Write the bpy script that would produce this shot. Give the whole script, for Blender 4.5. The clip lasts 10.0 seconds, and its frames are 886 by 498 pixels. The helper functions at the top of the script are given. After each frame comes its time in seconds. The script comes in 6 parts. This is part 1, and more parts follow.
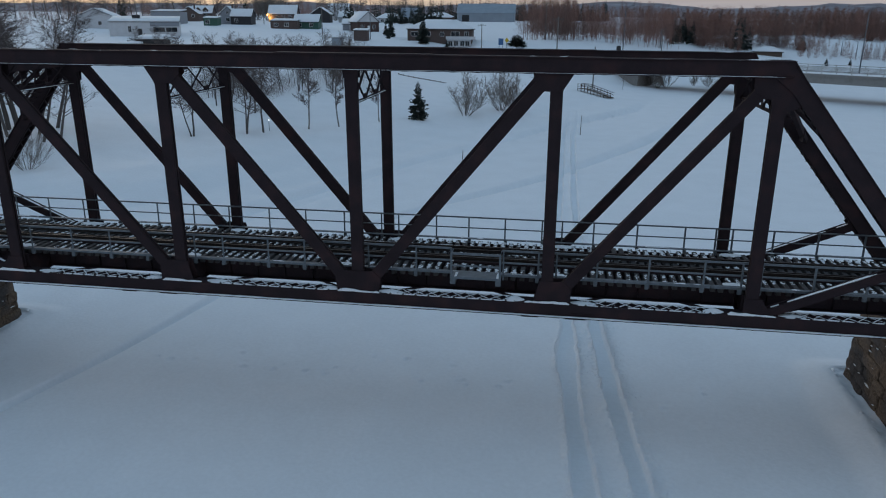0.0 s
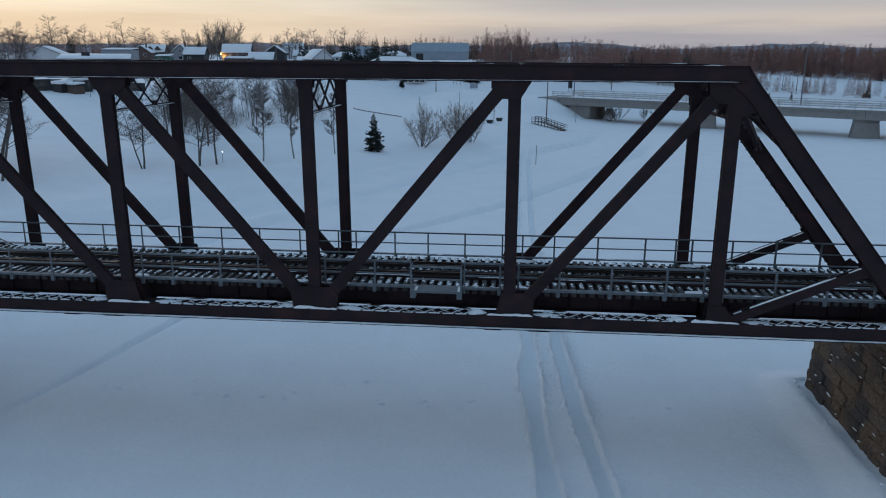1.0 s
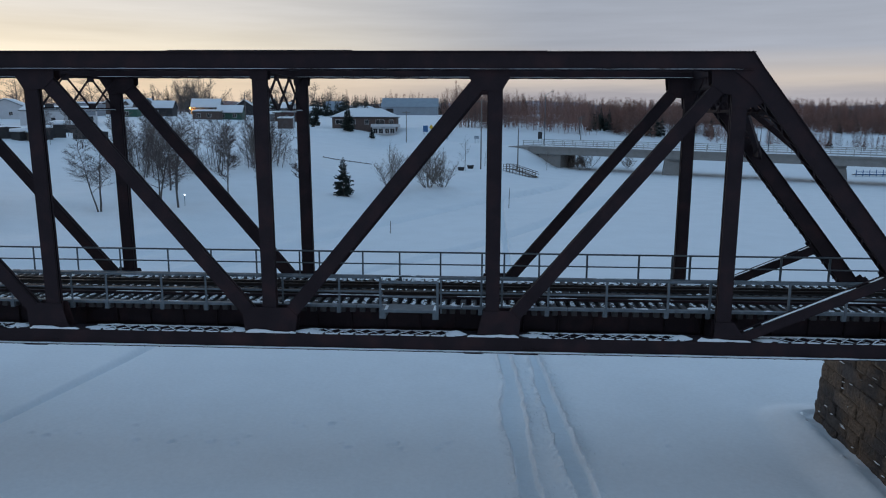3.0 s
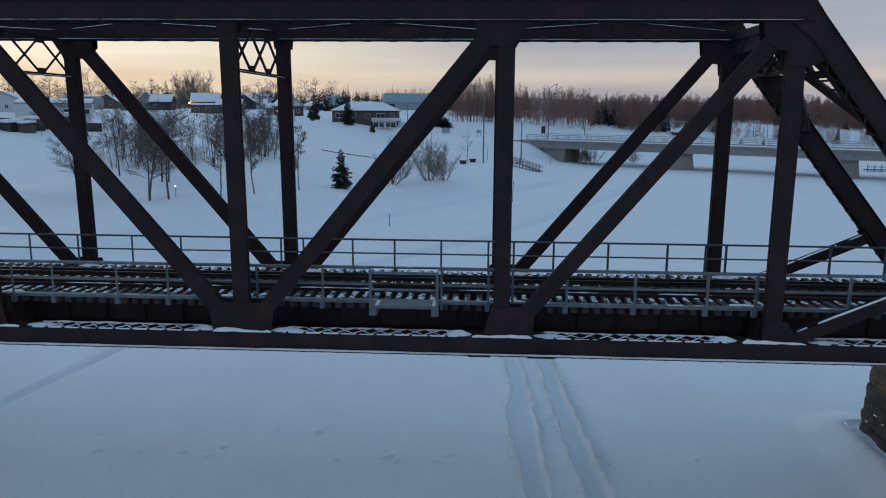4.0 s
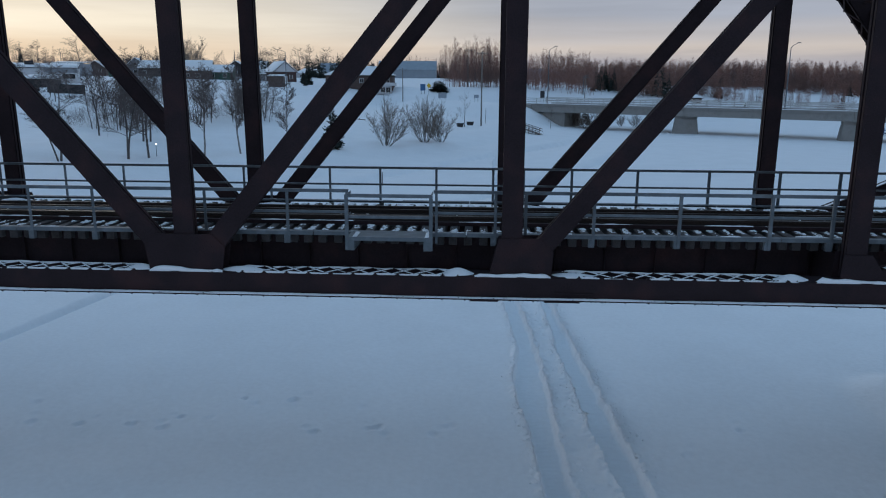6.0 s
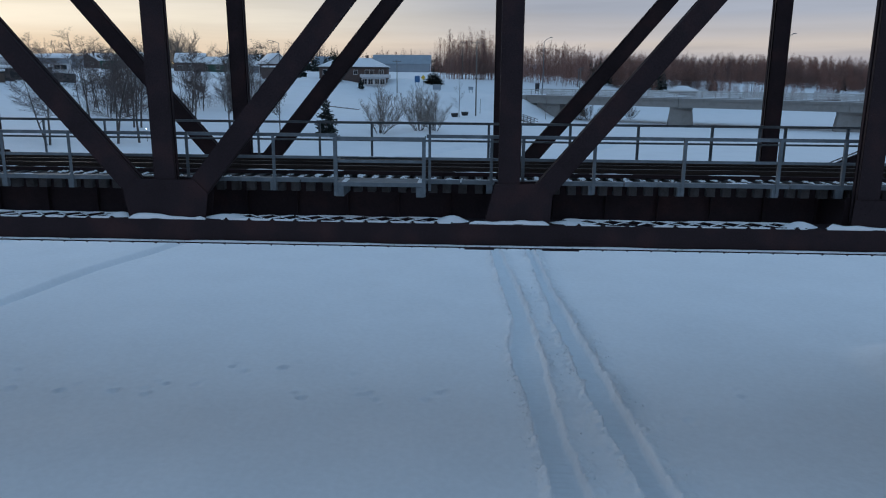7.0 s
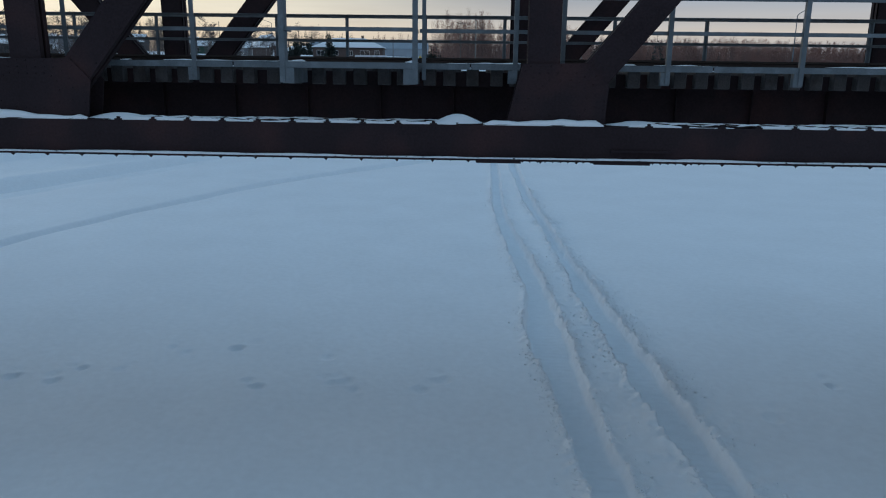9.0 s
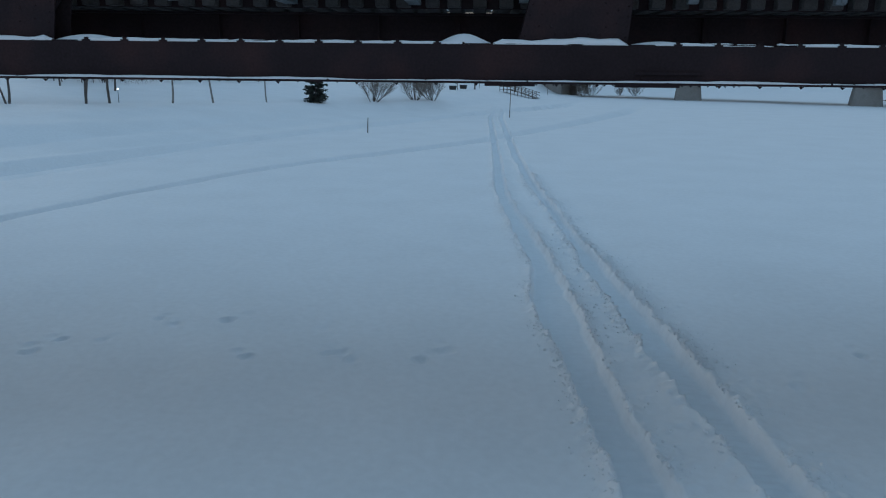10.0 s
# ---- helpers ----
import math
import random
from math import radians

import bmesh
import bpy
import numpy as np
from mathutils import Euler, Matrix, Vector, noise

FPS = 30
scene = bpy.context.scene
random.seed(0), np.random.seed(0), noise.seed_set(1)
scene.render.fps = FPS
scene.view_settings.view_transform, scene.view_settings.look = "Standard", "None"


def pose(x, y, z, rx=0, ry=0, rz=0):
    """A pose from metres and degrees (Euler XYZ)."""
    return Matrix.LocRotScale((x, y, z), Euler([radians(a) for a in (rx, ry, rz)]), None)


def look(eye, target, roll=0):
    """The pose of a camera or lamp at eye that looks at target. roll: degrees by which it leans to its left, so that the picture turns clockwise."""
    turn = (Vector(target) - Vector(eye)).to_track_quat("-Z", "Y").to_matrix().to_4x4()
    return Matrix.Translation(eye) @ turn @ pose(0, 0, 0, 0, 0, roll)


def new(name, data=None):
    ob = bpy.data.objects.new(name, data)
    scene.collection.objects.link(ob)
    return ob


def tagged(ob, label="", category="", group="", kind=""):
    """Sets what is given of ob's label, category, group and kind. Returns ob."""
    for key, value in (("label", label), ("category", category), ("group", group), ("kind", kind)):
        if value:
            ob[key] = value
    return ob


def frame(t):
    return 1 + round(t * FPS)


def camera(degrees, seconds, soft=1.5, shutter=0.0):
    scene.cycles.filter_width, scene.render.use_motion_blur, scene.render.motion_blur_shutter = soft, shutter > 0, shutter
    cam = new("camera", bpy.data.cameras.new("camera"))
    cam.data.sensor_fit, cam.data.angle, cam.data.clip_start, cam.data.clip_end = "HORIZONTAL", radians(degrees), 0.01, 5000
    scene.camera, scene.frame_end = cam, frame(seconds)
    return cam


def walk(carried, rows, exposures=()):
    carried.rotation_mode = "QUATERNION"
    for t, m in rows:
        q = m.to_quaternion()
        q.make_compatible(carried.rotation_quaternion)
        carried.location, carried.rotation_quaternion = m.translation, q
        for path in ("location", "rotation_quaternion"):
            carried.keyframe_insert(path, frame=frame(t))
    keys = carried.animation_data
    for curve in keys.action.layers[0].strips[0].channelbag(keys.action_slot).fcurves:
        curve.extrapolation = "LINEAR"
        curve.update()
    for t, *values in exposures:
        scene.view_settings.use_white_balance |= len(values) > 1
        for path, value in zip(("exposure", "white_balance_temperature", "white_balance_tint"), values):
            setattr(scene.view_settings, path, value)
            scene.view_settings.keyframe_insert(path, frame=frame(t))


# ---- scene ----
cam = camera(61.3, 10.0, 1.1)
PATH = [
    (0, (0.086, -27.815, 17.305), (-0.2, -25.929, 16.703), 0.4),
    (0.5, (0.042, -27.652, 16.654), (-0.184, -25.742, 16.105), 0.3),
    (1, (-0.033, -27.395, 16.173), (-0.211, -25.468, 15.668), 0.3),
    (1.5, (-0.126, -27.111, 15.633), (-0.254, -25.169, 15.174), 0.2),
    (2, (-0.222, -26.717, 15.048), (-0.324, -24.762, 14.641), 0.2),
    (3.5, (-0.451, -22.846, 13.375), (-0.558, -20.881, 13.02), 0.3),
    (4, (-0.55, -20.916, 12.894), (-0.658, -18.952, 12.528), 0.4),
    (4.5, (-0.69, -18.805, 12.421), (-0.793, -16.841, 12.057), 0.4),
    (5, (-0.759, -17.406, 11.928), (-0.86, -15.442, 11.563), 0.4),
    (5.5, (-0.734, -16.899, 11.386), (-0.837, -14.948, 10.957), 0.3),
    (7, (-0.735, -16.232, 9.558), (-0.818, -14.284, 9.111), 0.5),
    (7.5, (-0.802, -15.428, 8.905), (-0.884, -13.485, 8.436), 0.5),
    (8, (-0.868, -14.142, 8.307), (-0.946, -12.2, 7.833), 0.5),
    (8.5, (-0.938, -12.468, 7.757), (-1.015, -10.527, 7.282), 0.6),
    (9, (-0.998, -11.126, 7.242), (-1.072, -9.184, 6.769), 0.7),
    (9.5, (-1.069, -10.499, 6.701), (-1.141, -8.558, 6.227), 0.6),
    (10, (-1.089, -10.233, 6.127), (-1.163, -8.291, 5.655), 0.6),
]
walk(cam, [(t, look(eye, target, roll)) for t, eye, target, roll in PATH],
     exposures=[(0.0, 0.0, 7150, 11), (0.7, 0.0, 6800, 10), (2.0, 0.0, 6450, 9), (3.5, 0.0, 6600, 10), (5.5, 0.0, 6500, 10), (7.0, 0.0, 6400, 10), (8.5, 0.0, 6450, 7), (10.0, 0.0, 6700, 5)])

# ---- world and sun ----
SUN_AZ, SUN_EL = radians(-40), radians(7.0)  # azimuth from +y, towards +x positive
SUN_DIR = Vector((math.sin(SUN_AZ) * math.cos(SUN_EL), math.cos(SUN_AZ) * math.cos(SUN_EL), math.sin(SUN_EL)))


def make_world():
    w = bpy.data.worlds.new("dusk_sky")
    scene.world = w
    w.use_nodes = True
    nt = w.node_tree
    nt.nodes.clear()
    N, L = nt.nodes.new, nt.links.new
    out, bg = N("ShaderNodeOutputWorld"), N("ShaderNodeBackground")
    sky = N("ShaderNodeTexSky")
    sky.sky_type, sky.sun_disc = "NISHITA", False
    sky.sun_elevation, sky.sun_rotation = SUN_EL, SUN_AZ
    sky.air_density, sky.dust_density, sky.ozone_density = 1.0, 1.5, 1.5
    tc = N("ShaderNodeTexCoord")
    nrm = N("ShaderNodeVectorMath")
    nrm.operation = "NORMALIZE"
    L(tc.outputs["Generated"], nrm.inputs[0])
    sep = N("ShaderNodeSeparateXYZ")
    L(nrm.outputs[0], sep.inputs[0])
    # cloud deck: colour by height above the horizon, on the bright and on the dull side
    stretch = N("ShaderNodeMapping")
    stretch.inputs["Scale"].default_value = (1.6, 1.6, 22.0)
    L(nrm.outputs[0], stretch.inputs[0])
    nz = N("ShaderNodeTexNoise")
    nz.inputs["Scale"].default_value, nz.inputs["Detail"].default_value, nz.inputs["Roughness"].default_value = 1.6, 5.0, 0.55
    L(stretch.outputs[0], nz.inputs["Vector"])
    wob = N("ShaderNodeMath")
    wob.operation, wob.inputs[1].default_value, wob.inputs[2].default_value = "MULTIPLY_ADD", 0.028, -0.014
    L(nz.outputs["Fac"], wob.inputs[0])
    elev = N("ShaderNodeMath")
    elev.operation = "ADD"
    L(sep.outputs["Z"], elev.inputs[0])
    L(wob.outputs[0], elev.inputs[1])

    def ramp(stops):
        r = N("ShaderNodeValToRGB")
        r.color_ramp.interpolation = "EASE"
        e = r.color_ramp.elements
        while len(e) < len(stops):
            e.new(0.5)
        for el, (p, c) in zip(e, stops):
            el.position, el.color = p, (*c, 1)
        L(elev.outputs[0], r.inputs[0])
        return r
    warm = ramp(WARM_SKY)
    dull = ramp(DULL_SKY)
    dot = N("ShaderNodeVectorMath")
    dot.operation = "DOT_PRODUCT"
    L(nrm.outputs[0], dot.inputs[0])
    dot.inputs[1].default_value = (math.sin(SUN_AZ), math.cos(SUN_AZ), 0)
    mr = N("ShaderNodeMapRange")
    mr.interpolation_type = "SMOOTHSTEP"
    mr.inputs["From Min"].default_value, mr.inputs["From Max"].default_value = 0.68, 1.0
    L(dot.outputs["Value"], mr.inputs["Value"])
    deck = N("ShaderNodeMix")
    deck.data_type = "RGBA"
    L(mr.outputs[0], deck.inputs["Factor"])
    L(dull.outputs[0], deck.inputs[6])
    L(warm.outputs[0], deck.inputs[7])
    lift = N("ShaderNodeVectorMath")
    lift.operation = "SCALE"
    lift.inputs["Scale"].default_value = 8.3
    streak = N("ShaderNodeMapRange")
    streak.inputs["From Min"].default_value, streak.inputs["From Max"].default_value = 0.3, 0.7
    streak.inputs["To Min"].default_value, streak.inputs["To Max"].default_value = 0.88, 1.1
    L(nz.outputs["Fac"], streak.inputs["Value"])
    thick = N("ShaderNodeVectorMath")
    thick.operation = "SCALE"
    L(deck.outputs[2], thick.inputs[0])
    L(streak.outputs[0], thick.inputs["Scale"])
    L(thick.outputs[0], lift.inputs[0])
    gain = N("ShaderNodeMix")
    gain.data_type, gain.blend_type = "RGBA", "ADD"
    gain.inputs["Factor"].default_value = 0.015   # clear sky glimpsed through the thin cloud
    L(lift.outputs[0], gain.inputs[6])
    L(sky.outputs[0], gain.inputs[7])
    L(gain.outputs[2], bg.inputs["Color"])
    bg.inputs["Strength"].default_value = SKY_STRENGTH
    L(bg.outputs[0], out.inputs["Surface"])


SKY_STRENGTH = 0.124
WARM_SKY = [(0.0, (0.64, 0.50, 0.39)), (0.03, (0.78, 0.63, 0.47)), (0.07, (0.84, 0.76, 0.62)), (0.13, (0.74, 0.71, 0.67)), (0.2, (0.60, 0.62, 0.66)), (0.45, (0.34, 0.45, 0.60)), (1.0, (0.21, 0.36, 0.55))]
DULL_SKY = [(0.0, (0.34, 0.35, 0.41)), (0.02, (0.39, 0.38, 0.42)), (0.042, (0.58, 0.52, 0.48)), (0.062, (0.47, 0.46, 0.48)), (0.085, (0.37, 0.40, 0.47)), (0.16, (0.37, 0.41, 0.49)), (0.45, (0.26, 0.38, 0.54)), (1.0, (0.21, 0.36, 0.55))]
make_world()
sun_data = bpy.data.lights.new("sun", "SUN")
sun_data.energy, sun_data.angle, sun_data.color = 0.5, radians(30), (1.0, 0.93, 0.87)
sun = new("sun", sun_data)
sun.matrix_world = look(SUN_DIR * 500, (0, 0, 0))
scene.view_settings.exposure = 0.0

# ---- materials ----
def mat(name, base, rough=0.6, metal=0.0, var=0.25, scale=3.0, fine=40.0, bump=0.15, tint=None, spec=0.5, coords="Object", island=0.0, bump_dist=0.02, tint_at=(0.5, 0.7)):
    """Base colour with variation at two scales, a second colour in stains, fine relief."""
    m = bpy.data.materials.new(name)
    m.use_nodes = True
    nt = m.node_tree
    N, L = nt.nodes.new, nt.links.new
    bsdf = nt.nodes["Principled BSDF"]
    tc = N("ShaderNodeTexCoord")
    if coords == "World":
        geo = N("ShaderNodeNewGeometry")
        vec = geo.outputs["Position"]
    else:
        vec = tc.outputs[coords]
    big, small = N("ShaderNodeTexNoise"), N("ShaderNodeTexNoise")
    big.inputs["Scale"].default_value, big.inputs["Detail"].default_value = scale, 4
    small.inputs["Scale"].default_value, small.inputs["Detail"].default_value = fine, 3
    L(vec, big.inputs["Vector"])
    L(vec, small.inputs["Vector"])
    add = N("ShaderNodeMath")
    add.operation = "ADD"
    L(big.outputs["Fac"], add.inputs[0])
    L(small.outputs["Fac"], add.inputs[1])
    mr = N("ShaderNodeMapRange")
    mr.inputs["From Min"].default_value, mr.inputs["From Max"].default_value = 0.6, 1.4
    mr.inputs["To Min"].default_value, mr.inputs["To Max"].default_value = 1 - var, 1 + var
    L(add.outputs[0], mr.inputs["Value"])
    value = mr.outputs[0]
    if island:
        info = N("ShaderNodeObjectInfo")
        geo2 = N("ShaderNodeNewGeometry")
        s = N("ShaderNodeMath")
        s.operation = "ADD"
        L(info.outputs["Random"], s.inputs[0])
        L(geo2.outputs["Random Per Island"], s.inputs[1])
        mr2 = N("ShaderNodeMapRange")
        mr2.inputs["From Max"].default_value = 2.0
        mr2.inputs["To Min"].default_value, mr2.inputs["To Max"].default_value = 1 - island, 1 + island
        L(s.outputs[0], mr2.inputs["Value"])
        mul = N("ShaderNodeMath")
        mul.operation = "MULTIPLY"
        L(value, mul.inputs[0])
        L(mr2.outputs[0], mul.inputs[1])
        value = mul.outputs[0]
    col = N("ShaderNodeMix")
    col.data_type = "RGBA"
    col.inputs[6].default_value = (*base, 1)
    col.inputs[7].default_value = (*(tint or base), 1)
    st = N("ShaderNodeMapRange")
    st.inputs["From Min"].default_value, st.inputs["From Max"].default_value = tint_at
    L(big.outputs["Fac"], st.inputs["Value"])
    L(st.outputs[0], col.inputs["Factor"])
    sc = N("ShaderNodeVectorMath")
    sc.operation = "SCALE"
    L(col.outputs[2], sc.inputs[0])
    L(value, sc.inputs["Scale"])
    L(sc.outputs[0], bsdf.inputs["Base Color"])
    bsdf.inputs["Roughness"].default_value = rough
    bsdf.inputs["Metallic"].default_value = metal
    bsdf.inputs["Specular IOR Level"].default_value = spec
    if bump:
        b = N("ShaderNodeBump")
        b.inputs["Strength"].default_value, b.inputs["Distance"].default_value = bump, bump_dist
        L(add.outputs[0], b.inputs["Height"])
        L(b.outputs[0], bsdf.inputs["Normal"])
    return m


SNOW = mat("snow", (0.80, 0.83, 0.86), 0.75, var=0.05, scale=0.3, fine=5.0, bump=0.2, coords="World", spec=0.25, bump_dist=0.09)
STEEL = mat("rusted_dark_steel", (0.029, 0.0195, 0.0225), 0.8, 0.0, 0.3, 1.2, 30, 0.2, tint=(0.040, 0.0215, 0.0225), coords="World", spec=0.15)
GALV = mat("galvanised_steel", (0.115, 0.137, 0.155), 0.6, 0.2, 0.25, 4, 60, 0.1, tint=(0.14, 0.165, 0.19), coords="World")
RAIL = mat("rail_steel", (0.03, 0.022, 0.02), 0.5, 0.4, 0.3, 2, 50, 0.15, coords="World")
TIE = mat("weathered_tie_timber", (0.056, 0.052, 0.053), 0.85, 0, 0.4, 3, 45, 0.5, tint=(0.022, 0.018, 0.017), island=0.3, coords="World")
STONE = mat("pier_sandstone", (0.15, 0.108, 0.078), 0.92, 0, 0.6, 0.55, 8, 1.0, tint=(0.058, 0.051, 0.049), island=0.35, coords="World", bump_dist=0.11, tint_at=(0.42, 0.6), spec=0.2)
MORTAR = mat("pier_core_mortar", (0.17, 0.14, 0.115), 0.95, 0, 0.2, 2, 20, 0.4, coords="World")


# ---- building helpers ----
def part(name, bm, material, parent, label="", smooth=False):
    me = bpy.data.meshes.new(name)
    bm.to_mesh(me)
    bm.free()
    me.materials.append(material)
    if smooth:
        me.polygons.foreach_set("use_smooth", [True] * len(me.polygons))
    ob = new(name, me)
    ob.parent = parent
    if label:
        tagged(ob, label)
    return ob


def shared(name, mesh, parent, m=None, label=""):
    """One more object on a mesh that is already there."""
    ob = new(name, mesh)
    ob.parent = parent
    if m is not None:
        ob.matrix_basis = m
    if label:
        tagged(ob, label)
    return ob


def thing(name, label, category, group="", kind="", at=(0, 0, 0)):
    ob = new(name)
    ob.empty_display_size = 0.3
    ob.location = at
    return tagged(ob, label, category, group, kind)


def raw_mesh(name, verts, faces, material, smooth=False):
    me = bpy.data.meshes.new(name)
    me.from_pydata([tuple(v) for v in verts], [], [tuple(f) for f in faces])
    me.materials.append(material)
    if smooth:
        me.polygons.foreach_set("use_smooth", [True] * len(me.polygons))
    me.update()
    return me


BOX_F = [(0, 3, 2, 1), (4, 5, 6, 7), (0, 1, 5, 4), (1, 2, 6, 5), (2, 3, 7, 6), (3, 0, 4, 7)]


def box(bm, x0, x1, y0, y1, z0, z1):
    v = [bm.verts.new(p) for p in ((x0, y0, z0), (x1, y0, z0), (x1, y1, z0), (x0, y1, z0), (x0, y0, z1), (x1, y0, z1), (x1, y1, z1), (x0, y1, z1))]
    for f in BOX_F:
        bm.faces.new([v[i] for i in f])


def bar(bm, p0, p1, w, h, up=(0, 0, 1)):
    """A straight bar of width w (across) and height h (along up) between two points."""
    p0, p1 = Vector(p0), Vector(p1)
    a = (p1 - p0).normalized()
    side = a.cross(Vector(up))
    if side.length < 1e-4:
        side = a.cross(Vector((0, 1, 0)))
    side.normalize()
    u = side.cross(a)
    v = []
    for p in (p0, p1):
        for s, k in ((-1, -1), (1, -1), (1, 1), (-1, 1)):
            v.append(bm.verts.new(p + side * (s * w / 2) + u * (k * h / 2)))
    for f in BOX_F:
        bm.faces.new([v[i] for i in f])


def prism(bm, outline, y0, y1):
    """An outline in x, z, run from y0 to y1."""
    a = [bm.verts.new((x, y0, z)) for x, z in outline]
    b = [bm.verts.new((x, y1, z)) for x, z in outline]
    n = len(a)
    bm.faces.new(a)
    bm.faces.new(b[::-1])
    for i in range(n):
        bm.faces.new((a[i], b[i], b[(i + 1) % n], a[(i + 1) % n]))


def rivet(bm, p, axis, r=0.02):
    """A low rivet head at p that stands out along axis."""
    a = Vector(axis)
    s = a.orthogonal().normalized() * r
    t = a.cross(s)
    p = Vector(p)
    base = [bm.verts.new(p + s), bm.verts.new(p + t), bm.verts.new(p - s), bm.verts.new(p - t)]
    top = bm.verts.new(p + a * r * 0.9)
    for i in range(4):
        bm.faces.new((base[i], base[(i + 1) % 4], top))


def tube(bm, pts, radii, n=6, cap=True):
    rings = []
    for i, p in enumerate(pts):
        p = Vector(p)
        d = (Vector(pts[min(i + 1, len(pts) - 1)]) - Vector(pts[max(i - 1, 0)])).normalized()
        s = d.cross(Vector((0.31, 0.95, 0.05)))
        if s.length < 1e-3:
            s = d.cross(Vector((1, 0, 0)))
        s.normalize()
        t = d.cross(s)
        rings.append([bm.verts.new(p + (s * math.cos(2 * math.pi * k / n) + t * math.sin(2 * math.pi * k / n)) * radii[i]) for k in range(n)])
    for a, b in zip(rings, rings[1:]):
        for k in range(n):
            bm.faces.new((a[k], a[(k + 1) % n], b[(k + 1) % n], b[k]))
    if cap:
        bm.faces.new(rings[-1])
        bm.faces.new(rings[0][::-1])


# ---- ground: river ice under snow, banks, town plateau, one sheet to the horizon ----
def smooth(a, b, v):
    t = np.clip((v - a) / (b - a), 0, 1)
    return t * t * (3 - 2 * t)


def shore_distance(x, y):
    """Metres inland of the left bank's toe, which runs obliquely away from the bridge."""
    toe = np.interp(y, [-400, -60, 0, 35, 60, 90, 120, 150, 175, 200, 230, 3000], [-160, -75, -45, -30, -20, -5, 12, 20, 24, 42, 120, 3000])
    return (toe - x) * 0.85


def bank_height(x, y):
    d = shore_distance(x, y)
    z = 0.35 * smooth(-2, 2.5, d) + 1.65 * smooth(1, 14, d) + 1.3 * smooth(14, 32, d)
    z = z + 5.6 * smooth(26, 105, d) + 3.5 * smooth(100, 330, d)
    # road embankment at the left end of the road bridge
    ax, ay = 14.1, 173.9
    along = (x - ax) * 0.844 - (y - ay) * 0.535
    across = (x - ax) * 0.535 + (y - ay) * 0.844
    emb = 5.5 * np.clip((8.0 - along) / 9.5, 0, 1) * smooth(17, 6.5, np.abs(across))
    z = np.maximum(z, np.minimum(emb, 5.5))
    # dip in front of the bungalow's walk-out storey
    z = z - 2.1 * np.exp(-((x + 31 * (y + 15) / 227) / 6.0) ** 2) * smooth(165, 203, y) * smooth(222, 215.5, y)
    # far bank beyond the road bridge
    far = (y - (330 - 0.28 * x)) * 0.96
    z = np.maximum(z, 4.5 * smooth(-8, 40, far) * smooth(10, 60, x) + 6 * smooth(500, 2600, far) * smooth(-200, 300, x))
    return z


def value_noise(x, y, seed, cell):
    """Smooth noise of about -1 to 1 on arrays."""
    rng = np.random.RandomState(seed)
    g = rng.uniform(-1, 1, (128, 128))
    u, v = x / cell, y / cell
    i, j = np.floor(u).astype(int), np.floor(v).astype(int)
    fu, fv = u - i, v - j
    fu, fv = fu * fu * (3 - 2 * fu), fv * fv * (3 - 2 * fv)
    a, b = g[i % 128, j % 128], g[(i + 1) % 128, j % 128]
    c, d = g[i % 128, (j + 1) % 128], g[(i + 1) % 128, (j + 1) % 128]
    return (a * (1 - fu) + b * fu) * (1 - fv) + (c * (1 - fu) + d * fu) * fv


LEFT_OUTER = ((-20, 2.4), (-2.7, 1.3), (0.9, 1.17), (2.8, 1.08), (5.5, 0.93), (7.5, 0.65), (9.5, 0.53), (11.5, 0.75), (13.5, 0.9), (17, 0.65), (23.6, 0.25), (30, 0.1), (45, 0.35), (85, 0.75), (110, 2.0))
LEFT_INNER = ((-20, 3.3), (-2.5, 2.4), (1.1, 2.0), (3.5, 1.85), (5.8, 1.79), (8.5, 1.83), (12.9, 1.65), (15.6, 1.55), (20, 1.2), (25.6, 0.8), (30, 0.75), (45, 0.95), (85, 1.3), (110, 2.6))
RIGHT_INNER = ((-20, 4.9), (-2.7, 3.66), (0.5, 3.35), (2.4, 3.2), (4.6, 2.9), (7.6, 2.8), (12.8, 2.55), (21, 2.38), (29.7, 1.92), (45, 1.75), (85, 2.1), (110, 3.4))
RIGHT_OUTER = ((-20, 5.8), (-2.5, 4.5), (1.4, 4.1), (3.9, 3.9), (7.1, 3.7), (13.1, 3.27), (18, 2.95), (31.8, 2.5), (47, 2.4), (85, 2.75), (110, 4.0))


def rut_edge(y, line, seed):
    """Where one edge of a rut runs at y, with a ragged wobble."""
    e = np.interp(y, [p[0] for p in line], [p[1] for p in line])
    return e + value_noise(y, y * 0 + seed, seed, 0.8) * 0.06 + value_noise(y, y * 0 + seed, seed + 1, 0.3) * 0.018


